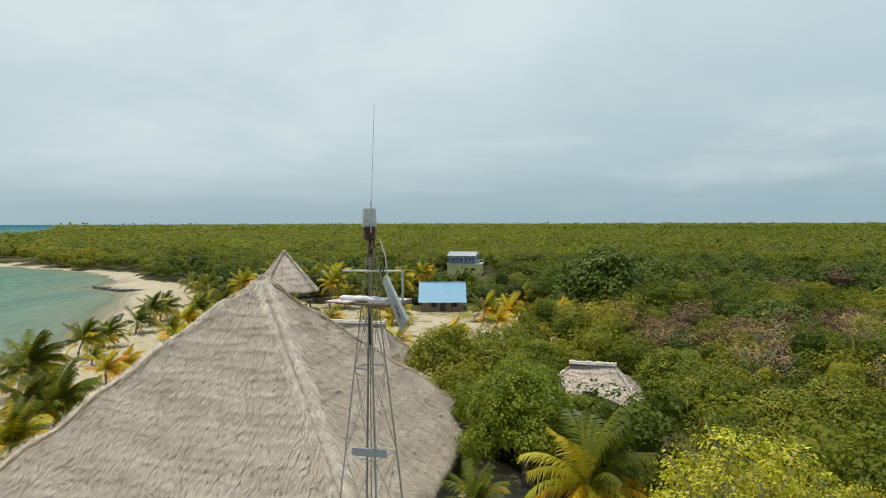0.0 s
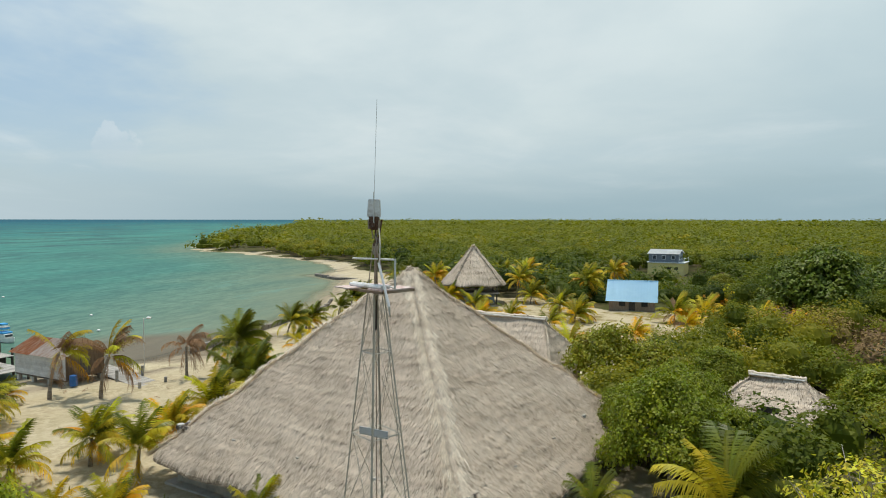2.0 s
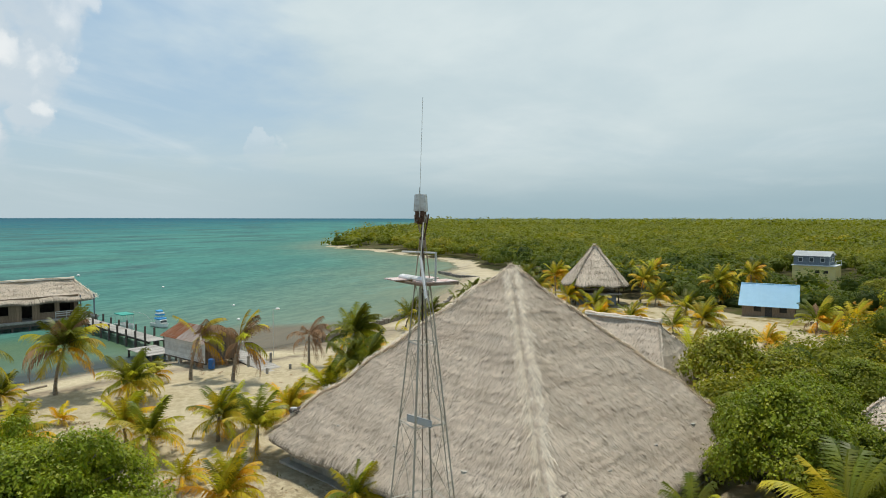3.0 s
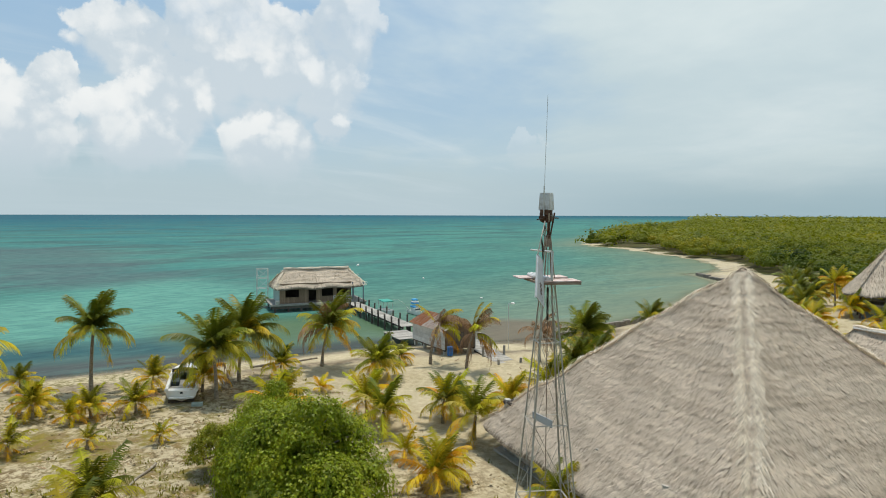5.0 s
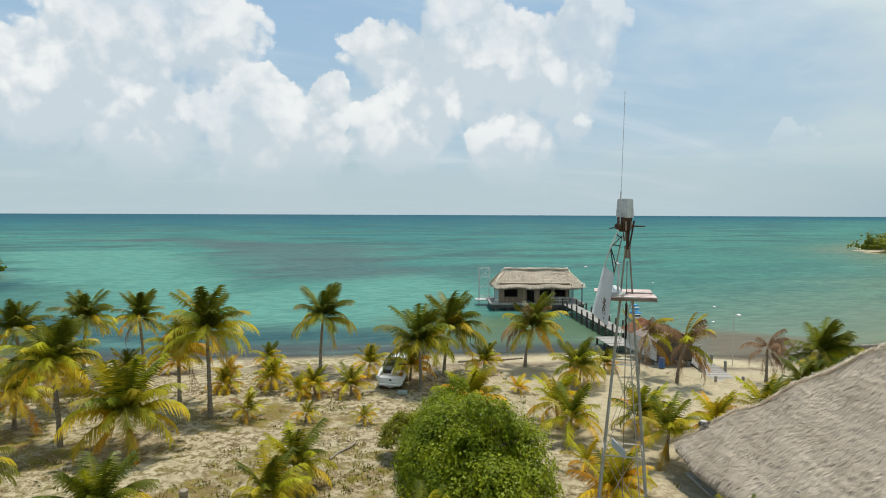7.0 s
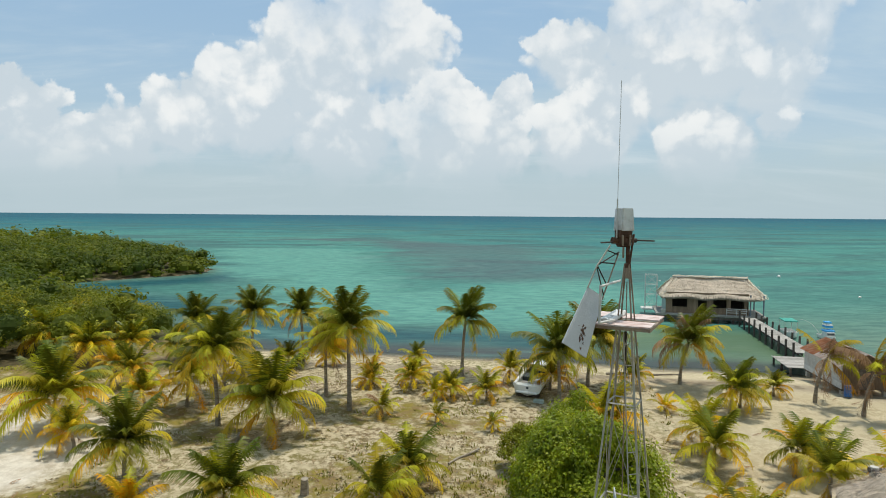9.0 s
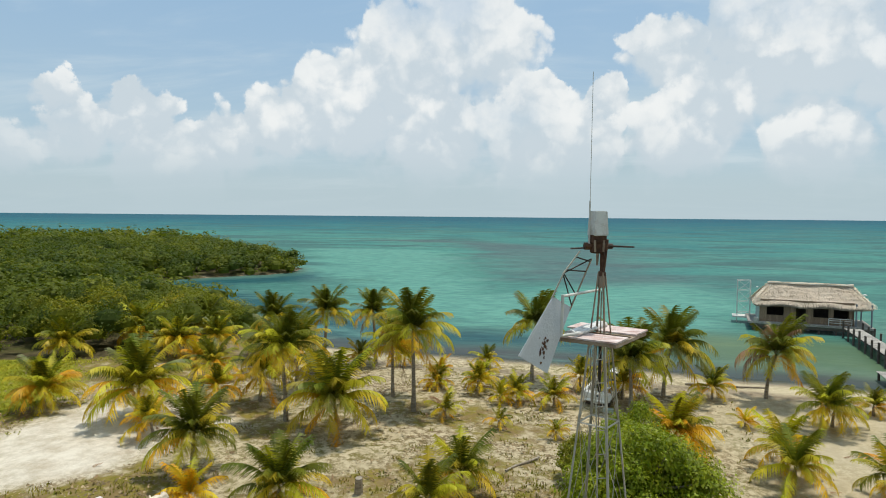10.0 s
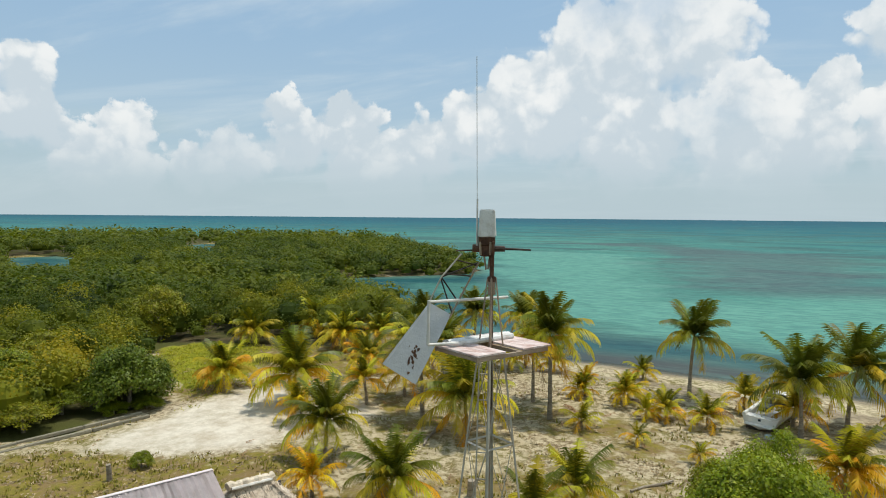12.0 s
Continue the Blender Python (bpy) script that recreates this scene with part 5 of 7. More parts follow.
# x, y, trunk to crown centre, crown radius, lean, mood, dead
PALMS = """
-43.6 17.6 2.2 1.9 0 .5 0|-46.4 14.6 2.0 1.7 0 .45 0|-48.6 10.7 5.8 2.8 0 .15 0|-49.1 -8 6.1 2.4 0 .2 0|-52.8 -4.1 5.7 2.3 0 .35 0|-37.9 2.2 6.8 3.0 0 .4 0|-41.6 -.1 4.8 2.4 -.6 .6 0|-32.6 -1.9 3.8 3.3 0 .5 0|-43.3 -8.5 4.4 2.5 0 .45 0
-32.9 -16 3.9 3.3 -.3 .6 0|-24.9 -7.6 3.4 2.4 0 .3 0|-35.7 -11.3 3 1.8 0 .7 0|-21.5 -1.5 2.5 2.4 0 .45 0|-24.6 7 2.2 2.2 0 .5 0|-21.8 5.5 2 2 0 .45 0|-20.4 -5.3 1.9 1.6 0 .8 0
-37 4.6 1.3 1.4 0 .45 .1|-43.5 6.4 1.8 1.5 0 .5 0|-53.9 6.5 1.5 1.5 0 .3 0|-41.7 9.6 1.5 1.6 0 .5 0|-41.1 8.3 1.2 1.4 0 .6 0|-41.2 12.3 1.6 1.7 0 .5 .1|-35.3 8.4 1.1 1.0 0 .45 0
-33.9 12.1 1 1 0 .5 0|-44.9 3.2 2 1.4 0 .6 0|-41.2 17.9 4.6 3.1 0 .3 0|-45.1 21 5 3.2 .3 .25 0|-45.9 29 4.6 3.0 1.3 .35 .28|-45.1 24.7 1.9 1.8 0 .35 0|-39.3 31 2.2 2.1 0 .4 0
-42.5 35.2 1.5 1.5 0 .4 0|-38.2 25 .9 1.1 0 .75 0|-27.4 23.9 2.4 2.1 0 .6 0|-26.9 29 2.1 2.0 0 .5 0|-54.6 -16.7 2.4 2 0 .3 0|-65 -27.8 2.8 2.8 0 .3 0|-48.6 -19.7 1.7 1.8 0 .6 0
-58 -31 3 3 0 .8 0|-61.2 -30 2.7 2.5 0 .5 0|-34.4 -6 5.8 2.6 -.5 .4 0|-38.8 -9.7 3.6 2.5 0 .6 0|-47.9 -12 5.6 2.3 0 .3 0|-40.8 37.5 4.4 2.4 .4 .55 .4|-37.1 38.8 4.1 2.6 .8 .7 .45
-35.1 46 3.9 2 .5 .4 .75|-29.4 45.3 4.5 2.5 .3 .15 0|-27.6 42 2.8 2.2 0 .25 0|-26.4 27.9 2.6 1.9 0 .45 0|-22.7 27.5 2.7 2 0 .55 0|-38 29.7 3.1 2.2 0 .35 0|-22.7 22.3 1.2 1.3 0 .7 0
-18 21 1.9 1.8 0 .6 0|-24.9 32.8 1.9 2.1 0 .7 0|-26 33.4 1.6 1.7 0 .8 0|-38.5 67.5 2.9 2.4 .5 .25 0|-38.8 73.2 2.5 2.1 .4 .3 0|-39.3 82 2.6 2.2 .4 .2 0|-41 93 2.9 2.6 .4 .2 0
-34.7 63.2 1.3 1.4 0 .4 0|-27.6 42.9 2.7 2.4 0 .35 0|-40.3 88 3.3 2.4 0 .2 0|13.3 79.6 2 2.6 0 .65 .1|-6.9 87.4 2.3 2.7 0 .5 0|5.7 90.5 2.7 2.7 0 .65 .1|9.8 96.7 2 2.8 0 .8 0
-13.1 24.1 1.6 1.6 0 .45 0|1.5 26.6 3.0 1.5 0 .3 0|6.6 28.2 3.9 2.9 0 .5 0|-19.1 22.3 1.8 1.7 0 .7 0|-31 50 1.8 1.8 0 .7 0|-29 55 2.2 2 0 .75 0|-33 78 1.6 1.8 0 .6 0
-30 72 1.8 2 0 .7 0|-26 66 2 2.1 0 .75 0|-33 96 3 2.5 0 .3 0|-38 104 3.3 2.6 .3 .2 0|-30 88 2.2 2.2 0 .65 0|-42 112 3.4 2.7 .3 .25 0|-45 122 3.4 2.8 .3 .3 0
-35 116 3 2.6 0 .35 0|-50 130 3.2 2.8 0 .3 0|-22 92 2.4 2.4 0 .5 0|-15 84 2 2.2 0 .55 0|-10 95 2.6 2.5 0 .5 0|16 88 2.2 2.4 0 .75 0|19 96 2.4 2.6 0 .8 .1
12 104 2.6 2.6 0 .8 0|-16 104 2.8 2.6 0 .55 0|-18 120 3 2.8 0 .7 0|-8 112 3 2.8 0 .75 0|-34.3 -24 2.6 2.5 0 .75 0|-52 -24 3 2.6 0 .7 0|-56 -22 2.6 2.4 0 .5 0
-44 -16 2.5 2.2 0 .55 0|-30 -13 2.0 1.8 0 .6 0|-20 70 2 2.2 0 .75 0|-12 74 1.8 2 0 .8 0|-5 68 2 2.1 0 .6 0|1 76 1.7 2 0 .85 0|7 84 2 2.2 0 .85 .1
14 70 2.4 2.3 0 .6 0|-18 80 2.2 2.3 0 .8 0|18 82 2.2 2.4 0 .9 .2|-24 76 2.2 2.2 0 .7 0|10 74 1.8 2 0 .75 0|-9 80 2 2 0 .45 0|-27 84 2.4 2.3 0 .8 0
-34 84 2.2 2.2 0 .7 0|-36 98 2.6 2.4 0 .75 0|-28 98 2.6 2.4 0 .8 0|-33 19.2 2.2 2.5 0 .5 0|-30.4 24.5 2.3 2.0 0 .6 0|-17.6 11.8 1.6 1.9 0 .55 0|-30 60 1.7 1.8 0 .8 0
-37 108 3 2.5 0 .35 0|-25.5 122.3 4.0 2.7 0 0.75 0|-33.1 106.4 4.6 2.5 0 0.85 0|-27.6 127.5 4.2 2.6 0 0.20 0|-7.9 110.5 4.4 2.8 0 0.75 0|-18.8 106.5 4.5 2.4 0 0.75 0|-34.1 129.4 4.6 2.5 0 0.75 0
-4.4 132.4 4.5 2.9 0 0.20 0|-4.0 123.3 4.8 2.4 0 0.80 0|-31.7 110.1 3.9 2.9 0 0.20 0|-20.6 123.6 4.3 2.8 0 0.90 0|-8.1 135.6 3.9 2.4 0 0.20 0|-45.3 6.4 1.5 1.6 0 0.50 0|-44.5 3.0 1.3 1.5 0 0.60 0
-51.1 -5.2 1.9 1.8 0 0.40 0|-48.1 -8.5 1.7 1.7 0 0.55 0|-53.2 -12.7 2.2 2.0 0 0.35 0|-52.7 -1.3 1.8 1.7 0 0.45 0|-36.2 94.8 2.6 2.3 0 0.30 0|-37.5 106.9 2.6 2.2 0 0.45 0|-41.2 123.5 2.6 2.3 0 0.30 0
-33.9 84.7 2.2 2.0 0 0.50 0|-33.0 77.2 2.0 1.9 0 0.40 0|-42.0 135.0 2.6 2.4 0 0.35 0|-25.1 53.6 1.8 1.9 0 0.80 0|-25.7 42.1 3.2 2.8 0 0.25 0|-34.4 51.9 3.0 2.6 0 0.30 0|-24.6 36.2 2.4 2.4 0 0.75 0
-39.2 73.0 2.0 1.8 0 0.45 0|-60.3 -39.8 2.4 2.3 0 0.70 0|-66.1 -34.9 2.4 2.3 0 0.75 0|-61.5 -28.3 2.0 2.0 0 0.50 0|-49.9 -34.5 2.6 2.5 0 0.60 0"""
for row in PALMS.replace("\n", "|").split("|"):
    if row.strip():
        x, y, h, r, ln, mood, dd = (float(v) for v in row.split())
        palm(x, y, h, r, ln, mood, 20 if dd > 0.3 else (38 if r > 2.2 else (24 if r > 1.4 else 15)), dd)


# ---- broad-leaved trees and scrub ----
def leaf_cloud(blobs, per_area, size, seed, shell=0.35, spray=9):
    """Sprays of small leaves spread over the outside of a set of ellipsoids (centre, radii)."""
    g = np.random.default_rng(seed)
    cs, rs = np.array([b[0] for b in blobs], float), np.array([b[1] for b in blobs], float)
    out = []
    for c, r in zip(cs, rs):
        n = int(per_area * 4 * math.pi * (r.mean() ** 2) / spray)
        d = g.normal(size=(n, 3))
        d /= np.linalg.norm(d, axis=1)[:, None]
        d[:, 2] = np.where(d[:, 2] < -0.45, -d[:, 2], d[:, 2])
        rad = 1 - shell * g.random((n, 1)) ** 1.4 + np.abs(g.normal(0, 0.13, (n, 1)))
        p = c + d * r * rad
        deep = (np.linalg.norm((p[:, None] - cs[None]) / rs[None], axis=2) < 0.66).any(1)
        p, d = p[~deep], d[~deep]
        n = len(p)
        tint = g.normal(0, 1, (n, 1, 3))
        p = (p[:, None] + g.normal(0, 1, (n, spray, 3)) * size * np.array([2.3, 2.3, 1.3])).reshape(-1, 3)
        nrm = (d[:, None] * 0.75 + np.array([0, 0, 0.45]) + 0.2 * tint + g.normal(0, 0.27, (n, spray, 3))).reshape(-1, 3)
        n = len(p)
        nrm /= np.linalg.norm(nrm, axis=1)[:, None]
        u = np.cross(nrm, g.normal(size=(n, 3)))
        u /= np.linalg.norm(u, axis=1)[:, None]
        v = np.cross(nrm, u)
        s = size * g.uniform(0.6, 1.35, (n, 1))
        out.append(np.stack([p - u * s - v * s * 0.55, p + u * s - v * s * 0.3 - nrm * s * 0.15, p + v * s * 0.95], 1))
    return np.concatenate(out)


def bush_blobs(r, h, n, seed):
    """An uneven mound of leaf lobes that reaches the ground."""
    g = random.Random(seed)
    out = []
    for i in range(n):
        a, t = i * 2.4 + g.uniform(-0.5, 0.5), (i + 0.5) / n
        e = math.asin(min(1, 1.02 - t)) * 1.0
        k = g.uniform(0.66, 1.08) * (1 + 0.16 * math.sin(2 * a + 1))
        rr = r * g.uniform(0.16, 0.36)
        out.append(((r * 0.78 * k * math.cos(e) * math.cos(a), r * 0.78 * k * math.cos(e) * math.sin(a), max(0.25 * rr, (h - rr) * math.sin(e) * k)), (rr, rr, rr * 0.85)))
    return out


def crown_blobs(r, h, n, seed, flat=0.75, lo=0.22, hi=0.42):
    g = random.Random(seed)
    out = []
    for i in range(n):
        a, d = i * 2.4 + g.uniform(-0.4, 0.4), r * 0.8 * math.sqrt((i + 0.4) / n)
        rr = r * g.uniform(lo, hi)
        out.append(((d * math.cos(a), d * math.sin(a), h - rr * flat - 0.62 * (d / r) ** 2 * h + g.uniform(-1.3, 0.35) * rr), (rr, rr, rr * flat)))
    return out


def tree_kind(name, r, h, nb, leaf, size, dens, seed, label, mat_inner="leaf_dark"):
    """One tree or bush at the origin, to be copied."""
    tree = group_at(name, pose(0, 0, 0), label, "tree" if h > 2.5 else "bush")
    blobs = bush_blobs(r, h, nb, seed) if name == "round_bush" else crown_blobs(r, h, nb, seed, 0.75, 0.12, 0.24 if name == "seagrape_tree" else 0.28)
    g = random.Random(seed)
    bm = bmesh.new()
    tube(bm, [(0, 0, -0.2), (0.1, 0.05, h * 0.25), (0.05, 0.1, h * 0.45)], [0.05 * h, 0.04 * h, 0.03 * h], 7)
    part("trunk", bm, M["bark"], tree)
    for c, rr in blobs[:: max(1, nb // 7)]:
        bm = bmesh.new()
        c = Vector(c)
        tube(bm, [(0.06, 0.08, h * 0.35), Vector((c.x * 0.5, c.y * 0.5, h * 0.35 + (c.z - h * 0.35) * 0.65)), c], [0.022 * h, 0.014 * h, 0.005 * h], 5)
        part("limb", bm, M["bark"], tree)
    if name in ("seagrape_tree", "dry_tree"):
        for i in range(90):
            c, rr = blobs[i % nb]
            c = Vector(c)
            e = c + Vector((g.gauss(0, 1), g.gauss(0, 1), abs(g.gauss(0.6, 0.6)))).normalized() * rr[0] * g.uniform(1.0, 1.5)
            bm = bmesh.new()
            tube(bm, [c * 0.75 + Vector((0, 0, h * 0.1)), c.lerp(e, 0.5) + Vector((g.uniform(-0.1, 0.1), g.uniform(-0.1, 0.1), 0.05)), e], [0.017, 0.012, 0.006], 4)
            part("twig", bm, M["pale_twig"], tree)
    crown = link_mesh("crown", tris_mesh("crown", leaf_cloud(blobs, dens, size, seed)), M[leaf], tree)
    crown["kind"] = "stuff"
    return tree


KINDS = {
    "A": tree_kind("broadleaf_tree", 4.0, 5.2, 58, "leaf_green", 0.082, 80, 21, "dense bright green broad-leaved tree"),
    "B": tree_kind("broadleaf_tree", 3.6, 4.8, 50, "leaf_olive", 0.105, 54, 22, "yellow-green broad-leaved tree at the edge of the scrub"),
    "C": tree_kind("broadleaf_tree", 5.5, 6.5, 60, "leaf_dark", 0.165, 30, 23, "large dark green spreading tree"),
    "D": tree_kind("seagrape_tree", 3.4, 5.0, 46, "leaf_yellow", 0.058, 52, 24, "open sea grape tree with pale yellow leaves and bare twigs"),
    "E": tree_kind("dry_tree", 3.8, 4.2, 16, "leaf_dry", 0.09, 14, 25, "half bare brown dry-season tree"),
    "F": tree_kind("round_bush", 4.2, 3.9, 60, "leaf_bright", 0.07, 120, 26, "rounded dense green bush growing in the sand"),
}
USED = set()


def plant(kind, x, y, s=1.0, turn=0.0, z=None, tall=1.0):
    z = float(ground_height(np.array([x]), np.array([y]))[0]) if z is None else z
    m = pose(x, y, z, 0, 0, turn)
    ob = KINDS[kind]
    if kind not in USED:
        USED.add(kind)
        ob.scale = (s, s, s * tall)
        ob.matrix_basis = m @ Matrix.Diagonal((s, s, s * tall, 1))
        return ob
    c = copy_thing(ob, m)
    c.matrix_basis = m @ Matrix.Diagonal((s, s, s * tall, 1))
    return c


PLANTS = """
F -20.8 15.3 .98 0 1.42|F -24.4 15.0 .66 130 1.9|B -27 13.2 .42 0 1.3|A 4.3 33.4 .9 40 1.36|A 7.3 34.6 .62 150 1.45|A 2.4 37.4 .6 250 1.6|B .2 47.8 .95 0 1.38|B 3.6 46.4 .85 80 1.35|A 5 41 .8 100 1.3|B 5.4 38.6 .6 60 1.2|D 9.6 19.8 1.2 0 1.25|D 13.6 22 .9 120 1.1
C 24 96 1.35 0 1.15|C 33 101 1.2 70 1|A 9.9 31.5 .6 10 .75|B 17.8 43.5 .8 20 1|A 7.5 53 .8 200 1|A 18 49 .9 10 .9|B 20 38 .9 30 .9|E 24 48 1.1 0 1.1|E 28 54 1.2 90 1.1|E 21 58 1 40 1.1
B 25 40 .9 140 .95|A 16 31 .7 220 .8|E 31 44 1 200 1.1|A 15 60 .9 90 .9|C -27.2 -26.2 .55 40 1.25|A -27.6 -24.9 .3 0 .6|A -25.7 -26 .3 90 .6|A -28.9 -26.3 .32 40 .6|B -47 -45 .9 0 1.4|A -22 -33 .8 0 1.1|B -31 -41 .8 60 1|E 37 56 1.2 70 1|E 42 64 1.2 10 1|C 36 70 .9 10 .9|B -20.5 -27.8 .55 0 .8|A -24 -29 .5 30 .8|B -16 -28.5 .6 80 .8|A -30 -29.5 .6 70 .8|B -33.5 -31 .55 10 .8|B -12 -30 .7 10 .8|A -19.6 -16.2 .17 0 1.1|C 46 122 .85 200 .9|C 63 146 .9 90 .95|B 38 116 .9 30 1.05|C -4 138 .7 10 1|A -24 136 .8 70 1.1|C 30 150 .8 300 .95|A 52 104 .85 120 1|B 14 122 .8 0 1.1"""
for row in PLANTS.replace("\n", "|").split("|"):
    if row.strip():
        k, *v = row.split()
        x, y, s, tn, tl = (float(q) for q in v)
        plant(k, x, y, s, tn, None, tl)


def forest():
    """Mangrove and scrub: domed crowns of leaf lobes over all the wooded land."""
    g = np.random.default_rng(17)

    def crowns(x0, x1, y0, y1, step, keep):
        gx, gy = np.meshgrid(np.arange(x0, x1, step), np.arange(y0, y1, step))
        gx = gx + (np.arange(gx.shape[0]) % 2)[:, None] * step / 2
        x, y = (v.reshape(-1) + g.uniform(-0.36, 0.36, v.size) * step for v in (gx, gy))
        d, c = land(x, y), edge_distance(x, y, CLEAR) + 1.5 * wobble(x, y, 9.0, 4.0)
        ok = (d > np.where(y < -24, -0.8, 1.5)) & (c < -1.0) & keep(x, y) & (np.hypot(x - 6.5, (y - 158) * 0.7) > 12) & ((np.abs(x - 11) > 5.2) | (np.abs(y - 44) > 7.5)) & (np.hypot(x, y - 103) > 8)
        return x[ok], y[ok], d[ok]

    def build(name, x, y, d, r0, r1, h0, h1, lobes, leaves, size, label, flat=0.6, mix=1.0):
        n = len(x)
        r = g.uniform(r0, r1, n)
        patch = 0.5 + 0.5 * wobble(x, y, 34.0, 8.0)
        lane = (np.abs(x - 6 + (y - 100) * 0.02) < 13) & (y > 104) & (y < 170)
        h = np.where(lane, 0.5, 1.0) * (h0 + (h1 - h0) * np.clip(patch + g.normal(0, 0.28, n) * np.where(y < -48, 0.4, 1), 0, 1.25)) * np.clip(0.82 + d / 25, 0.8, 1)
        h = h * (1 + 0.05 * np.clip((-45 - y) / 10, 0, 1)) * (1 - 0.3 * np.exp(-(((x + 29) / 9) ** 2 + ((y + 38) / 8) ** 2)))
        h = h * (1 - 0.3 * np.clip((y - 175) / 60, 0, 1) * (d > 30)) + 1.5 * np.exp(-((y - 130) / 38) ** 2) * np.clip(wobble(x, y, 21.0, 6.0), 0, 1)
        h = h + 2.6 * np.exp(-((d - 10) / 12) ** 2) * (y > 240) * np.clip(0.4 + wobble(x, y, 47.0, 2.0), 0, 1)
        # lobes round the dome of each crown
        k = np.arange(lobes)
        az = k * 2.39996 + g.uniform(0, 6.28, (n, 1)) + g.normal(0, 0.25, (n, lobes))
        out = np.sqrt((k + 0.25) / lobes) * 0.72 * g.uniform(0.8, 1.2, (n, lobes))
        rl = r[:, None] * g.uniform(0.3, 0.5, (n, lobes))
        top = np.stack([x, y, ground_height(x, y, d) + h - r * flat * 0.75], -1)
        ctr = top[:, None] + np.stack([np.cos(az) * out, np.sin(az) * out, flat * (0.55 - 1.7 * out ** 2) + g.normal(0, 0.07, (n, lobes))], -1) * r[:, None, None]
        dd = g.normal(size=(n, lobes, leaves, 3))
        dd /= np.linalg.norm(dd, axis=-1)[..., None]
        dd[..., 2] = np.where(dd[..., 2] < -0.6, -dd[..., 2], dd[..., 2])
        p = ctr[:, :, None] + dd * rl[..., None, None] * np.array([1, 1, 0.8]) * g.uniform(0.82, 1.08, (n, lobes, leaves, 1))
        nrm = dd * 0.75 + np.array([0, 0, 0.45]) + g.normal(0, 0.27, p.shape) * mix
        nrm /= np.linalg.norm(nrm, axis=-1)[..., None]
        u = np.cross(nrm, g.normal(size=nrm.shape))
        u /= np.linalg.norm(u, axis=-1)[..., None]
        v = np.cross(nrm, u)
        s = size * g.uniform(0.6, 1.4, p.shape[:-1])[..., None]
        q = np.stack([p - u * s - v * s * 0.6, p + u * s - v * s * 0.4, p + v * s], -2)
        # a solid heart in each crown
        ra = np.arange(7) * (2 * math.pi / 6)
        prof = [(0.14, 0.5), (0.5, 0.34), (0.7, 0.0), (0.66, -0.6)]
        ring = np.array([[[rr * math.cos(a), rr * math.sin(a), zz] for a in ra] for rr, zz in prof])
        core = np.concatenate([np.stack([ring[:-1, :-1], ring[:-1, 1:], ring[1:, 1:]], 2).reshape(-1, 3, 3), np.stack([ring[:-1, :-1], ring[1:, 1:], ring[1:, :-1]], 2).reshape(-1, 3, 3)])
        cq = top[:, None, None] + core[None] * r[:, None, None, None] * np.array([0.7, 0.7, flat * 0.9])
        # deep green by the south shore, yellower on the plain and round the palms
        tone = 0.54 + 0.1 * wobble(x, y, 41.0, 3.0) + 0.1 * wobble(x, y, 130.0, 1.6) + mix * (0.13 * wobble(x, y, 13.0, 1.0) + g.normal(0, 0.13, n))
        plain = np.clip((y - 175) / 60, 0, 1) * np.clip((150 - x + 0.2 * (y - 200)) / 160, 0, 1)
        belt = np.exp(-((y - 130) / 38) ** 2)
        tone = tone - 0.2 * belt + 0.22 * belt * (wobble(x, y, 19.0, 4.0) > 0.55) + 0.1 * plain - 0.17 * np.clip((-48 - y) / 12, 0, 1) - 0.12 * np.exp(-((y - 108) / 14) ** 2) * (x > 10)
        tone = tone + 0.28 * np.exp(-(((x + 30) / 14) ** 2 + ((y + 38) / 11) ** 2)) + 0.1 * np.exp(-(((x - 22) / 14) ** 2 + ((y - 48) / 16) ** 2))
        dry = g.random(n) < 0.85 * np.exp(-(((x - 30) / 13) ** 2 + ((y - 66) / 11) ** 2)) + 0.45 * np.exp(-(((x - 60) / 20) ** 2 + ((y - 105) / 8) ** 2))
        tl = tone[:, None, None] + mix * (g.normal(0, 0.06, (n, lobes, 1)) + g.normal(0, 0.05, (n, lobes, leaves)))
        for mat, sel in (("canopy", ~dry), ("canopy_dry", dry)):
            if sel.sum():
                m = sel.sum()
                tris = np.concatenate([q[sel].reshape(-1, 3, 3), cq[sel].reshape(-1, 3, 3)])
                tt = np.concatenate([tl[sel].reshape(-1), np.repeat(tone[sel] - 0.05, len(core))])
                tagged(link_mesh(name, tris_mesh(name, tris, np.clip(tt, 0, 1)), M[mat]), label if mat == "canopy" else "bare brown dry-season scrub among the green", "woodland", kind="stuff")

    cx, cy = 5.0, 15.0
    dist = lambda x, y: np.hypot(x - cx, y - cy)
    near = lambda x, y: (dist(x, y) < 95) & (((y > 15) & (x < y * 0.8 + 10)) | (x < -10))
    x, y, d = crowns(-110, 110, -80, 115, 4.0, near)
    build("scrub_thicket", x, y, d, 1.9, 3.3, 3.2, 5.4, 12, 62, 0.11, "dense green coastal scrub and low trees", 0.7, 1.2)
    x, y, d = crowns(-110, 110, -80, 115, 2.6, near)
    build("scrub_thicket", x, y, d, 1.0, 1.8, 2.0, 3.6, 8, 22, 0.115, "dense green coastal scrub and low trees", 0.7)
    mid = lambda x, y: (dist(x, y) >= 95) & (dist(x, y) < 280) & (((y > 40) & (x < y * 0.85 + 10)) | (x < -40))
    x, y, d = crowns(-270, 260, -270, 300, 4.8, mid)
    build("scrub_woodland", x, y, d, 2.5, 4.2, 3.3, 5.2, 9, 16, 0.29, "green and olive mangrove woodland", 0.55, 0.75)
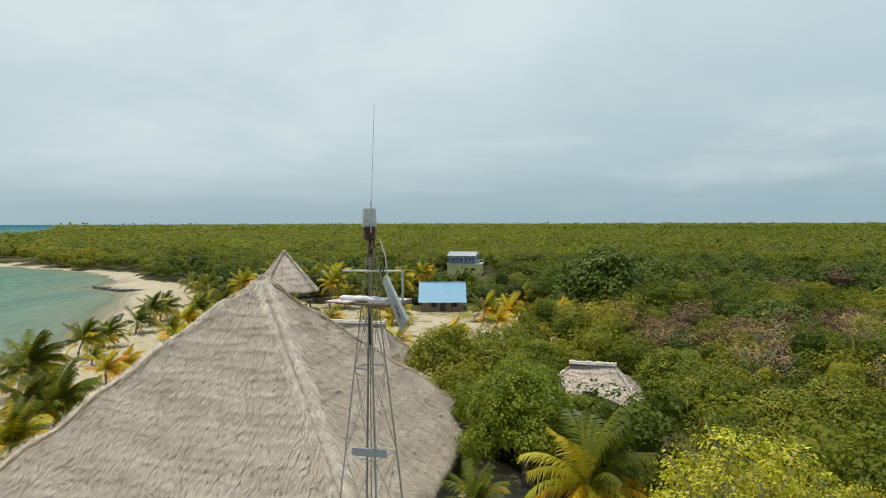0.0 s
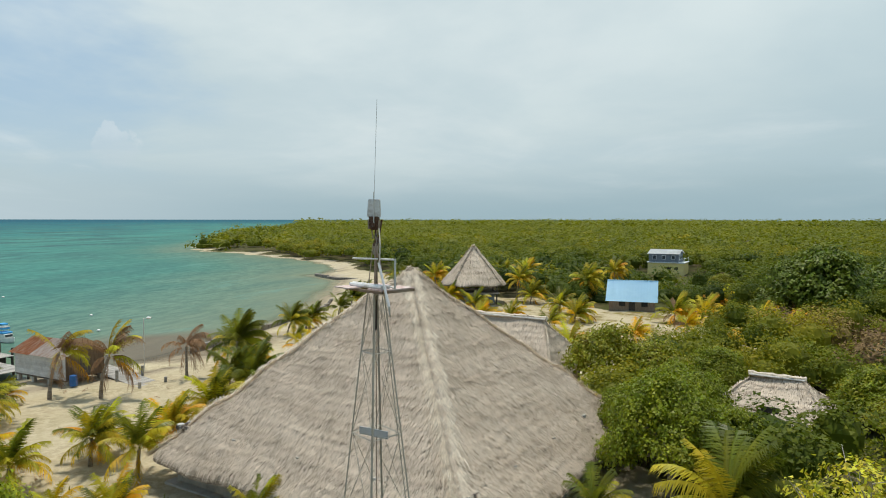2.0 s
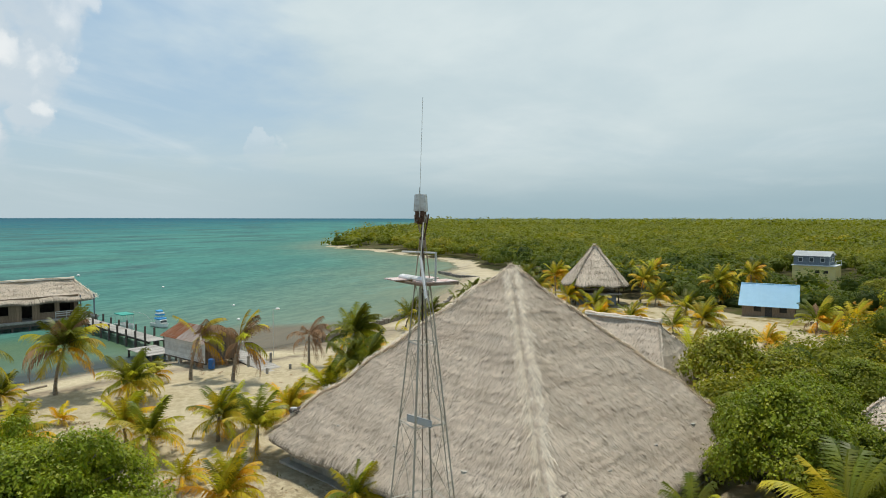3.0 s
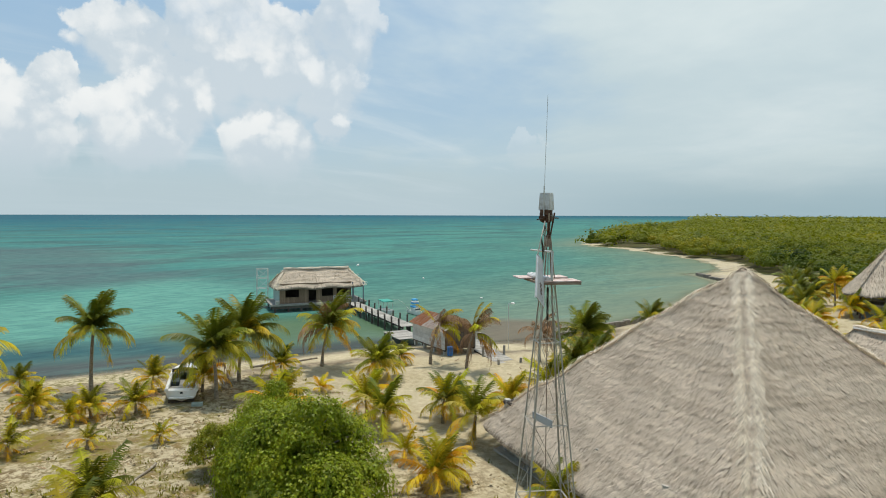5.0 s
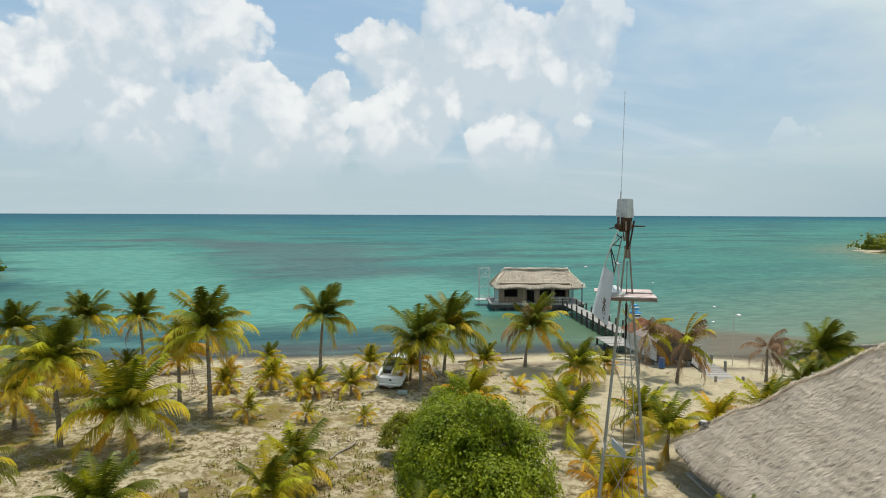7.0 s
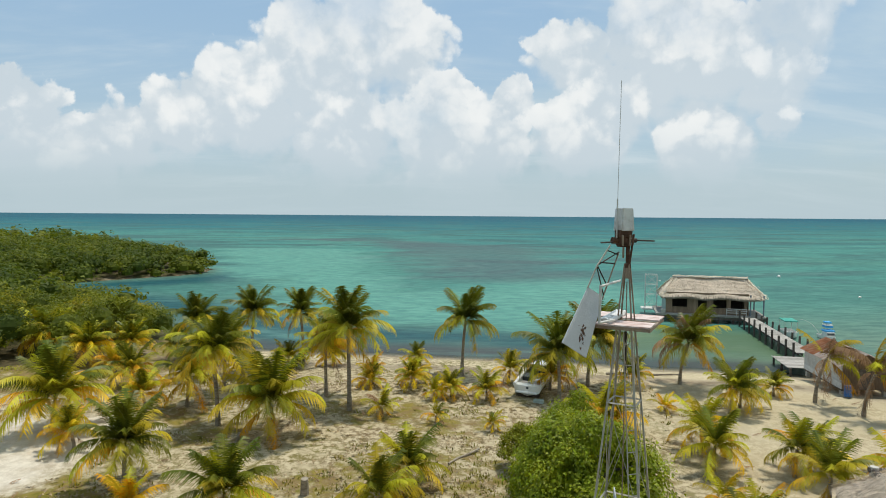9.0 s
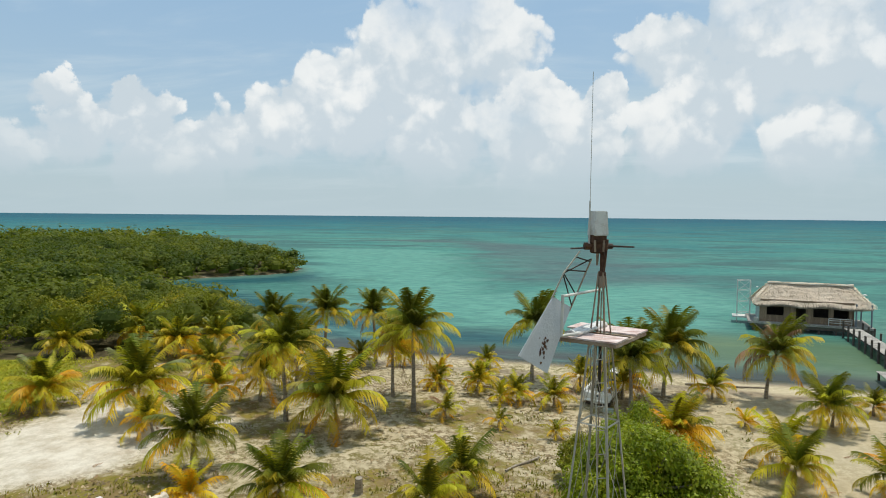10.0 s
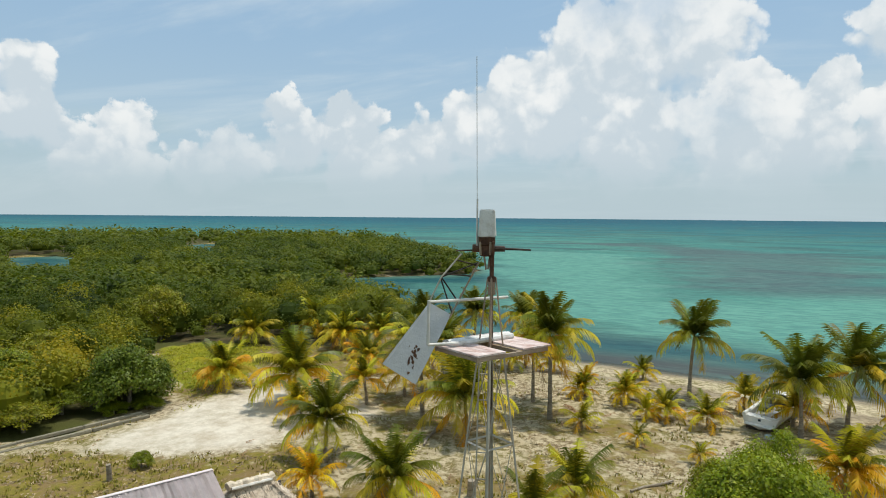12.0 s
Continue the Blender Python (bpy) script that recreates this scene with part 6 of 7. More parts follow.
    south = lambda x, y: mid(x, y) & (y < -24) & (dist(x, y) < 210)
    x, y, d = crowns(-230, 0, -230, -24, 3.6, south)
    build("scrub_woodland", x, y, d, 1.7, 2.6, 2.4, 3.5, 7, 9, 0.27, "green and olive mangrove woodland", 0.6, 0.6)
    far = lambda x, y: (dist(x, y) >= 280) & (dist(x, y) < 900) & (((y > 100) & (x < y * 0.8)) | ((x < -100) & (y < 100)) | (y > 500) & (x < 0))
    x, y, d = crowns(-700, 800, -420, 900, 12.5, far)
    build("mangrove_woodland", x, y, d, 6.0, 10.5, 3.4, 4.9, 7, 8, 0.85, "far green mangrove woodland", 0.35, 0.5)
    last = lambda x, y: (dist(x, y) >= 900) & (dist(x, y) < 2200) & (y > 200) & (x < y * 0.8)
    x, y, d = crowns(-900, 1700, 200, 1800, 30.0, last)
    build("mangrove_woodland", x, y, d, 16.0, 26.0, 3.2, 4.6, 7, 6, 2.5, "far green mangrove woodland", 0.14, 0.3)


forest()


# ---- the pier, its house and the boats ----
def plank_deck(parent, length, width, z, step, mat="wood_grey", name="plank"):
    """Planks across a deck that runs along +x from the origin."""
    me = bpy.data.meshes.new(name)
    bm = bmesh.new()
    box(bm, 0, -width / 2, z - 0.05, step - 0.03, width / 2, z, 0.006)
    bm.to_mesh(me)
    bm.free()
    for i in range(int(length / step)):
        ob = link_mesh(name, me, M[mat], parent)
        ob.location = (i * step, 0.02 * math.sin(i * 3.7), 0.008 * math.sin(i * 2.3))


def pier():
    p = group_at("pier", pose(-57.0, 46.2, 0, 0, 0, 167.8), "weathered grey timber jetty with mooring posts", "pier")
    L = 23.5
    plank_deck(p, L, 1.9, 1.25, 0.42)
    for s in (-1, 1):
        one_box("stringer", (0, s * 0.8 - 0.07, 0.98, L, s * 0.8 + 0.07, 1.19), M["wood_dark"], p)
        for i in range(10):
            x = 0.6 + i * 2.48
            bm = bmesh.new()
            tube(bm, [(x, s * 1.05, -1.2), (x + 0.02, s * 1.05, 1.0), (x, s * 1.07, 2.05 + 0.12 * math.sin(i * 2.2 + s))], [0.13, 0.125, 0.12], 8)
            part("mooring_post", bm, M["wood_dark"], p)
    for i in range(9):
        x = 1.8 + i * 2.48
        one_box("fender", (x - 0.1, -1.0, 0.1, x + 0.9, -0.9, 1.0), M["wood_dark"], p)


def landing():
    p = group_at("landing", pose(-57.2, 44.3, 0, 0, 0, -12), "low grey timber landing stage beside the shed", "deck")
    plank_deck(p, 5.6, 3.0, 0.85, 0.4)
    for x in (0.2, 2.8, 5.4):
        for y in (-1.3, 1.3):
            rod("pile", (x, y, -0.8), (x, y, 0.8), 0.11, M["wood_dark"], p, seg=8)


def jetty_deck():
    p = group_at("boardwalk", pose(-46.6, 47.0, 0.35, 0, 1.2, -19.5), "short grey boardwalk with stub posts on the beach", "deck")
    plank_deck(p, 11.2, 2.1, 0.75, 0.4)
    for s in (-1, 1):
        one_box("edge_beam", (0, s * 1.0 - 0.06, 0.5, 11.2, s * 1.0 + 0.06, 0.69), M["wood_dark"], p)
        for x in (0.3, 3.6, 7.0, 10.9):
            bm = bmesh.new()
            tube(bm, [(x, s * 1.12, -0.4), (x, s * 1.12, 1.5 + 0.2 * math.sin(x))], [0.14, 0.13], 8)
            part("post", bm, M["wood_grey"], p)


def pier_house():
    h = group_at("pier_house", pose(-85.7, 48.3, 0, 0, 0, 75.0), "thatched timber house on stilts at the end of the pier", "house")
    thatch_roof(h, 6.95, 3.4, 4.93, 3.64, 6.05, 0.26, 0.022, 0.055, 0.4, thick=0.25, seed=12, ragged=0.9)
    one_box("deck", (-7.6, -3.9, 0.95, 7.0, 3.7, 1.2), M["wood_grey"], h, "grey plank deck")
    one_box("deck_beam", (-7.4, -3.72, 0.55, 6.9, -3.55, 0.93), M["wood_dark"], h)
    one_box("deck_beam", (-7.4, 3.4, 0.55, 6.9, 3.55, 0.93), M["wood_dark"], h)
    for i in range(8):
        for y in (-3.6, 0, 3.5):
            rod("stilt", (-7.0 + i * 1.95, y, -1.5), (-7.0 + i * 1.95, y, 0.97), 0.13, M["wood_dark"], h, seg=8)
    # walls of upright boards, with real openings towards the beach
    y0 = -2.9
    me = bpy.data.meshes.new("wall_board")
    bm = bmesh.new()
    box(bm, 0, 0, 0, 0.28, 0.06, 1.0, 0.004)
    bm.to_mesh(me)
    bm.free()
    spans = [(-5.3, -3.3), (-1.9, -0.6), (0.3, 1.9), (2.5, 4.3)]
    x = -6.2
    while x < 4.55:
        o = [s for s in spans if s[0] <= x + 0.14 <= s[1]]
        pieces = ((1.2, 2.1), (3.25, 4.2)) if o else ((1.2, 4.2),)
        if o and o[0] == spans[1]:
            pieces = ((3.25, 4.2),)
        for a, b in pieces:
            ob = link_mesh("wall_board", me, M["wood_wall"], h)
            ob.location, ob.scale = (x, y0, a), (1, 1, b - a)
        x += 0.29
    one_box("back_wall", (-6.2, 2.8, 1.2, 4.6, 2.92, 4.2), M["wood_wall"], h)
    one_box("end_wall", (-6.32, -2.9, 1.2, -6.202, 2.92, 4.2), M["mint_wall"], h, "pale mint-painted end wall")
    one_box("end_wall", (4.602, -2.9, 1.2, 4.72, 2.92, 4.2), M["wood_wall"], h)
    # added dark panel, its colour stands for the shaded room behind the gaps
    one_box("inner_partition", (-6.2, 0.2, 1.2, 4.6, 0.3, 4.2), M["opening"], h, "added dark panel for the shade indoors")
    one_box("porch_step", (-6.9, -3.9, 1.2, -6.4, -3.0, 1.75), M["wood_grey"], h)
    for x in (5.0, 6.7):
        for y in (-3.1, 3.0):
            rod("porch_post", (x, y, 1.2), (x, y, 4.1), 0.1, M["slate_wall"], h, seg=8)
    for z in (1.55, 1.85, 2.1):
        rod("bench_rail", (1.9, -3.35, z), (4.5, -3.35, z), 0.045, M["pipe"], h, "white bench rail")
    for x in (1.9, 3.2, 4.5):
        rod("bench_leg", (x, -3.35, 1.2), (x, -3.35, 2.12), 0.04, M["pipe"], h, "white bench leg")
    # lattice frame behind the south end
    s = group_at("scaffold", pose(-90.4, 40.5, 0, 0, 0, 75), "pale rusted metal lattice frame standing in the sea", "scaffold")
    for x in (0, 1.7):
        for y in (0, 1.6):
            rod("upright", (x, y, -1.2), (x, y, 6.1), 0.045, M["pipe"], s)
    for z in (1.4, 3.0, 4.6, 6.05):
        for y in (0, 1.6):
            rod("crossbar", (0, y, z), (1.7, y, z), 0.035, M["pipe"], s)
        for x in (0, 1.7):
            rod("crossbar", (x, 0, z), (x, 1.6, z), 0.035, M["pipe"], s)
    for z in (1.4, 3.0, 4.6):
        rod("diagonal", (0, 0, z), (1.7, 0, z + 1.5), 0.025, M["pipe"], s)
        rod("diagonal", (1.7, 1.6, z), (0, 1.6, z + 1.5), 0.025, M["pipe"], s)
    one_box("ledge", (-0.6, -0.3, 0.75, 1.9, 2.0, 0.95), M["white_cap"], s, "white boards on the frame")


def hull(length, beam, depth, open_from, bow_up=0.3):
    """An open boat hull, bow towards +x, keel at z = 0, as one shell with thickness."""
    bm = bmesh.new()
    n, rows = 14, []
    for i in range(n + 1):
        t = i / n
        half = beam / 2 * (1.0 if t < 0.55 else math.cos((t - 0.55) / 0.45 * math.pi / 2) ** 0.7)
        half = max(half, 0.02)
        zt = depth * (1 + bow_up * t * t)
        zk = 0.0 + depth * 0.6 * max(0, (t - 0.75) / 0.25) ** 2
        x = length * t + 0.25 * t * t
        rows.append([bm.verts.new(p) for p in ((x, -half, zt), (x, -half * 0.86, zk + depth * 0.35), (x, 0, zk), (x, half * 0.86, zk + depth * 0.35), (x, half, zt))])
    for a, b in zip(rows, rows[1:]):
        for k in range(4):
            bm.faces.new((a[k], a[k + 1], b[k + 1], b[k]))
    bm.faces.new(rows[0])
    bmesh.ops.recalc_face_normals(bm, faces=bm.faces[:])
    bmesh.ops.solidify(bm, geom=bm.faces[:], thickness=0.07)
    return bm


def beached_boat():
    b = group_at("motor_boat", pose(-41.6, 15.45, 1.08, 3, 0, 161.5), "white open fibreglass boat pulled up under the palms", "boat")
    L, B, D = 8.2, 2.2, 0.78
    part("hull", hull(L, B, D, 0, 0.25), M["boat_white"], b)

    def rim(t):
        half = max(0.02, B / 2 * (1.0 if t < 0.55 else math.cos((t - 0.55) / 0.45 * math.pi / 2) ** 0.7))
        return L * t + 0.25 * t * t, half, D * (1 + 0.25 * t * t)

    for sg in (-1, 1):
        bm = bmesh.new()
        pts = []
        for i in range(15):
            x, half, z = rim(i / 14)
            pts.append((x, sg * max(0.0, half - 0.08), z + 0.03))
        tube(bm, pts, [0.13] * 13 + [0.1, 0.06], 8)
        part("gunwale", bm, M["boat_white"], b, "thick white rounded gunwale")
    # closed foredeck
    bm = bmesh.new()
    prev = None
    for i in range(9):
        x, half, z = rim(0.6 + 0.4 * i / 8)
        row = [bm.verts.new((x, q * half, z + 0.02 + 0.14 * (1 - q * q) * min(1.0, half))) for q in (-0.97, -0.5, 0, 0.5, 0.97)]
        if prev:
            for k in range(4):
                bm.faces.new((prev[k], prev[k + 1], row[k + 1], row[k]))
        prev = row
    bmesh.ops.recalc_face_normals(bm, faces=bm.faces[:])
    bmesh.ops.solidify(bm, geom=bm.faces[:], thickness=0.04)
    part("foredeck", bm, M["boat_white"], b, "white cambered foredeck")
    one_box("inner_floor", (0.7, -0.9, 0.34, 5.1, 0.9, 0.4), M["boat_inner"], b, "scuffed grey inner floor", 0.02)
    one_box("engine_well", (0.02, -1.02, 0.42, 0.75, 1.02, 0.8), M["boat_white"], b, "white stern box", 0.06)
    one_box("stern_seat", (0.8, -0.95, 0.4, 1.25, 0.95, 0.62), M["boat_white"], b, "white stern seat", 0.05)
    one_box("seat_box", (2.0, -0.85, 0.4, 2.6, -0.2, 0.78), M["boat_white"], b, "white seat box", 0.05)
    one_box("side_locker", (2.9, 0.3, 0.4, 4.2, 0.9, 0.75), M["boat_dark"], b, "dark side locker", 0.04)
    one_box("console", (4.5, -0.8, 0.4, 4.95, -0.1, 1.1), M["boat_dark"], b, "dark steering console", 0.06)
    for nm, y0, y1, x0, x1 in (("windscreen", -0.95, 0.0, 4.95, 5.35), ("windscreen", 0.0, 0.95, 5.35, 4.95)):
        bm = bmesh.new()
        bm.faces.new([bm.verts.new(q) for q in ((x0, y0, 0.95), (x1, y1, 0.95), (x1 - 0.28, y1, 1.35), (x0 - 0.28, y0, 1.35))])
        bmesh.ops.solidify(bm, geom=bm.faces[:], thickness=0.02)
        w = part(nm, bm, M["glass"], b, "dark raked windscreen half")
        rod("screen_frame", (x0 - 0.28, y0, 1.36), (x1 - 0.28, y1, 1.36), 0.03, M["pipe"], w, "pale screen rail")
    one_box("swim_step", (-0.45, -0.85, 0.28, 0.02, 0.85, 0.36), M["boat_white"], b, "white step below the transom", 0.03)
    one_box("badge", (-0.012, -0.09, 0.55, 0.004, 0.09, 0.7), M["boat_dark"], b, "small dark mark on the transom", 0)
    one_box("keel_block", (0.3, -0.9, -0.25, 0.8, 0.9, 0.05), M["wood_dark"], b, "dark timber block under the keel", 0.03)
    one_box("keel_block", (4.3, -0.6, -0.25, 4.8, 0.6, 0.02), M["wood_dark"], b, "dark timber block under the keel", 0.03)
    box_ob = one_box("crate", (0, 0, 0, 0.75, 0.4, 0.28), M["mint_wall"], None, "", 0.03)
    box_ob.matrix_world = pose(-40.0, 15.7, 0.97, 0, 0, 65)
    tagged(box_ob, "small pale green crate on the sand by the boat", "crate")


def moored_boat():
    b = group_at("moored_boat", pose(-72.3, 56.9, -0.15, 0, 0, -8), "white fishing boat with a blue canvas flying bridge, moored", "boat")
    part("hull", hull(6.2, 2.1, 1.0, 0), M["boat_white"], b)
    one_box("cabin", (2.2, -0.9, 1.0, 4.6, 0.9, 1.9), M["boat_white"], b, "white cabin", 0.12)
    one_box("windscreen", (4.58, -0.75, 1.35, 4.66, 0.75, 1.8), M["glass"], b, "dark windscreen", 0.01)
    for z, s, nm in ((1.95, 1.0, "lower_canopy"), (2.75, 0.8, "middle_canopy"), (3.55, 0.62, "top_canopy")):
        one_box(nm, (2.0, -1.0 * s, z, 2.0 + 2.3 * s, 1.0 * s, z + 0.32), M["blue_canvas"], b, "bright blue canvas", 0.08)
    one_box("white_band", (2.05, -0.78, 3.1, 3.8, 0.78, 3.3), M["boat_white"], b, "white canvas band", 0.05)
    for x in (2.1, 3.5):
        for y in (-0.6, 0.6):
            rod("canopy_pole", (x, y, 1.2), (x, y, 3.6), 0.03, M["pipe"], b)
    bm = bmesh.new()
    tube(bm, [(1.0, -0.9, 1.3), (-0.8, -1.6, 2.7), (-2.6, -2.4, 3.2), (-4.0, -3.0, 3.25)], [0.035, 0.03, 0.025, 0.02], 6)
    part("outrigger", bm, M["pipe"], b, "pale bent outrigger pole")
    b.scale = (0.56, 0.56, 0.62)
    d = group_at("skiff", pose(-74.8, 53.6, -0.05, 0, 0, -14), "small white skiff under a teal canvas beside the pier", "boat")
    part("hull", hull(4.2, 1.5, 0.7, 0), M["boat_white"], d)
    one_box("canopy", (0.3, -0.8, 2.0, 2.9, 0.8, 2.12), M["teal_canvas"], d, "flat teal canvas awning", 0.03)
    for x in (0.4, 2.8):
        for y in (-0.7, 0.7):
            rod("awning_pole", (x, y, 0.5), (x, y, 2.0), 0.025, M["pipe"], d)


def corrugated(name, x0, x1, y0, y1, z0, z1, mat, parent, label, pitch=0.18, amp=0.025):
    """A ribbed sheet from the eave (y0, z0) up to the ridge (y1, z1), ribs running up the slope."""
    bm = bmesh.new()
    n = int((x1 - x0) / pitch) * 2
    a, b = [], []
    for i in range(n + 1):
        x = x0 + (x1 - x0) * i / n
        dz = amp * (1 if i % 2 else -1)
        a.append(bm.verts.new((x, y0, z0 + dz)))
        b.append(bm.verts.new((x, y1, z1 + dz)))
    for i in range(n):
        bm.faces.new((a[i], a[i + 1], b[i + 1], b[i]))
    bmesh.ops.solidify(bm, geom=bm.faces[:], thickness=0.02)
    return part(name, bm, M[mat], parent, label)


def shed():
    s = group_at("boat_shed", pose(-46.4, 43.3, 0.95, 0, 0, -8), "white boarded beach shed with a rusty tin gable roof", "shed")
    a, b, h = 3.5, 1.8, 2.35
    for i in range(9):
        for sy in (-1, 1):
            one_box("board", (-a, sy * b - 0.03, 0.35 + i * 0.225, a, sy * b + 0.03, 0.35 + (i + 1) * 0.225 - 0.012), M["shed_wall"], s, bev=0.004)
    for sx in (-1, 1):
        bm = bmesh.new()
        vs = [bm.verts.new((sx * (a - 0.04), y, z)) for y, z in ((-b + 0.03, 0.35), (b - 0.03, 0.35), (b - 0.03, h), (0, h + 0.85), (-b + 0.03, h))]
        bm.faces.new(vs)
        bmesh.ops.solidify(bm, geom=bm.faces[:], thickness=0.06)
        part("gable_wall", bm, M["wood_wall" if sx > 0 else "shed_wall"], s, "grey-brown boarded gable")
    for sy in (-1, 1):
        corrugated("roof_sheet", -a - 0.3, -0.9, sy * (b + 0.4), 0, h - 0.17, h + 0.92, "rust_roof", s, "orange-brown rusted tin sheets")
        corrugated("roof_sheet", -0.9, a + 0.3, sy * (b + 0.4), 0, h - 0.15, h + 0.94, "old_tin", s, "faded silver and pink tin sheets")
    one_box("floor_beam", (-a, -b, 0.2, a, -b + 0.2, 0.345), M["wood_dark"], s)
    one_box("floor_beam", (-a, b - 0.2, 0.2, a, b, 0.345), M["wood_dark"], s)
    for x in (-3.2, -1.1, 1.1, 3.2):
        for y in (-1.6, 1.6):
            one_box("pier_block", (x - 0.15, y - 0.15, -0.3, x + 0.15, y + 0.15, 0.2), M["concrete"], s)
    one_box("doorway", (a - 0.02, -0.5, 0.36, a + 0.035, 0.4, 2.0), M["wood_dark"], s, "dark plank door")
    bm = bmesh.new()
    tube(bm, [(0, 0, 0), (0, 0, 0.02), (0, 0, 0.3), (0, 0, 0.32), (0, 0, 0.34), (0, 0, 0.6), (0, 0, 0.62), (0, 0, 0.64), (0, 0, 0.86), (0, 0, 0.88)],
         [0.27, 0.29, 0.29, 0.305, 0.29, 0.29, 0.305, 0.29, 0.29, 0.27], 16)
    bar = part("barrel", bm, M["blue_plastic"])
    bar.location = (-42.3, 41.0, 0.95)
    tagged(bar, "blue plastic barrel standing beside the shed", "barrel")


def lamp_post():
    p = group_at("lamp_post", pose(-42.4, 48.9, 0.2), "thin grey pole with a small white lamp by the water", "lamp post")
    rod("pole", (0, 0, -0.6), (0, 0, 5.2), 0.035, M["pipe"], p)
    rod("arm", (0, 0, 5.15), (0.35, 0.1, 5.3), 0.025, M["pipe"], p)
    bm = bmesh.new()
    bmesh.ops.create_uvsphere(bm, u_segments=10, v_segments=6, radius=0.2)
    bmesh.ops.transform(bm, matrix=Matrix.Translation((0.5, 0.14, 5.28)) @ Matrix.Diagonal((1.3, 1, 0.55, 1)), verts=bm.verts[:])
    part("lamp_head", bm, M["boat_white"], p, "white lamp head")


pier()
landing()
jetty_deck()
pier_house()
beached_boat()
moored_boat()
shed()
lamp_post()


def buoy(x, y, r):
    bm = bmesh.new()
    bmesh.ops.create_uvsphere(bm, u_segments=10, v_segments=7, radius=r)
    for v in bm.verts:
        v.co.z = v.co.z * 0.8 + r * 0.35
    ob = part("buoy", bm, M["boat_white"])
    ob.location = (x, y, 0)
    tagged(ob, "white mooring buoy floating on the sea", "buoy", "mooring buoys")


for bx, by, br in ((-128, 76, 0.32), (-152, 94, 0.4), (-78, 76, 0.24), (-112, 88, 0.26), (-140, 60, 0.24), (-66, 66, 0.24)):
    buoy(bx, by, br)


# ---- houses at the back ----
def blue_house():
    h = group_at("blue_roofed_house", pose(-0.1, 103.8, 1.0), "small house with a bright sky-blue gable roof", "house")
    for s in (-1, 1):
        corrugated("roof_sheet", -3.75, 3.75, s * 4.1, 0, 1.5, 4.3, "blue_roof", h, "sky-blue painted sheet roof", 0.4, 0.004)
    one_box("ridge_cap", (-3.77, -0.15, 4.28, 3.77, 0.15, 4.34), M["blue_roof"], h)
    for d in ((-3.3, -3.3, -0.2, 3.3, -3.15, 2.0), (-3.3, 3.15, -0.2, 3.3, 3.3, 2.0)):
        one_box("wall_panel", d, M["wood_wall"], h)
    for sx in (-1, 1):
        bm = bmesh.new()
        vs = [bm.verts.new((sx * 3.3, y, z)) for y, z in ((-3.14, -0.2), (3.14, -0.2), (3.14, 2.05), (0, 4.15), (-3.14, 2.05))]
        bm.faces.new(vs)
        bmesh.ops.solidify(bm, geom=bm.faces[:], thickness=0.1)
        part("gable_wall", bm, M["wood_wall"], h)
    for x in (-1.8, 1.4):
        one_box("window", (x, -3.34, 0.7, x + 0.9, -3.28, 1.5), M["opening"], h, "dark panel painted as the shade in a window")
    one_box("door", (-0.4, -3.34, -0.1, 0.5, -3.28, 1.8), M["wood_dark"], h, "dark plank door")


def yellow_house():
    h = group_at("yellow_house", pose(6.0, 171.5, 0.9, 0, 0, -12) @ Matrix.Diagonal((0.93, 0.93, 0.93, 1)), "two-storey house, yellow below and slate grey above", "house")
    one_box("lower_storey", (-4.6, -3.6, -0.3, 4.6, 3.6, 3.2), M["yellow_wall"], h, "yellow plastered lower storey", 0.03)
    one_box("balcony_slab", (-4.8, -3.8, 3.2, 4.8, 3.8, 3.4), M["pale_roof"], h, "pale floor slab", 0.02)
    one_box("upper_storey", (-4.4, -3.2, 3.4, 3.2, 3.2, 5.7), M["slate_wall"], h, "slate-grey upper storey", 0.02)
    for s in (-1, 1):
        corrugated("roof_sheet", -4.7, 3.6, s * 3.7, 0, 5.6, 6.7, "pale_roof", h, "pale sheet roof", 0.4, 0.01)
    for sx in (-4.38, 3.18):
        bm = bmesh.new()
        bm.faces.new([bm.verts.new((sx, y, z)) for y, z in ((-3.2, 5.7), (3.2, 5.7), (0, 6.62))])
        bmesh.ops.solidify(bm, geom=bm.faces[:], thickness=0.04)
        part("gable", bm, M["slate_wall"], h)
    for x in (-3.4, -1.0, 1.4):
        w = one_box("window", (x, -3.26, 4.1, x + 1.0, -3.18, 5.2), M["pale_roof"], h, "white-framed window", 0.01)
        one_box("pane", (x + 0.1, -3.29, 4.2, x + 0.9, -3.25, 5.1), M["glass"], w, "dark pane", 0)
    for y in (-1.8, 0.6):
        w = one_box("window", (3.18, y, 4.1, 3.26, y + 1.0, 5.2), M["pale_roof"], h, "white-framed window", 0.01)
        one_box("pane", (3.25, y + 0.1, 4.2, 3.29, y + 0.9, 5.1), M["glass"], w, "dark pane", 0)
    for x in (0.4, 2.2):
        one_box("opening", (x, -3.64, 1.5, x + 1.0, -3.58, 2.2), M["opening"], h, "dark panel painted as the shade in a wall gap", 0)
    for x in (3.5, 4.6):
        for y in (-3.6, 3.6):
            rod("balcony_post", (x, y, 3.4), (x, y, 4.4), 0.05, M["pale_roof"], h)
    rod("balcony_rail", (3.4, -3.6, 4.4), (4.65, -3.6, 4.4), 0.04, M["pale_roof"], h)
    rod("balcony_rail", (4.62, -3.6, 4.4), (4.62, 3.6, 4.4), 0.04, M["pale_roof"], h)


blue_house()
yellow_house()


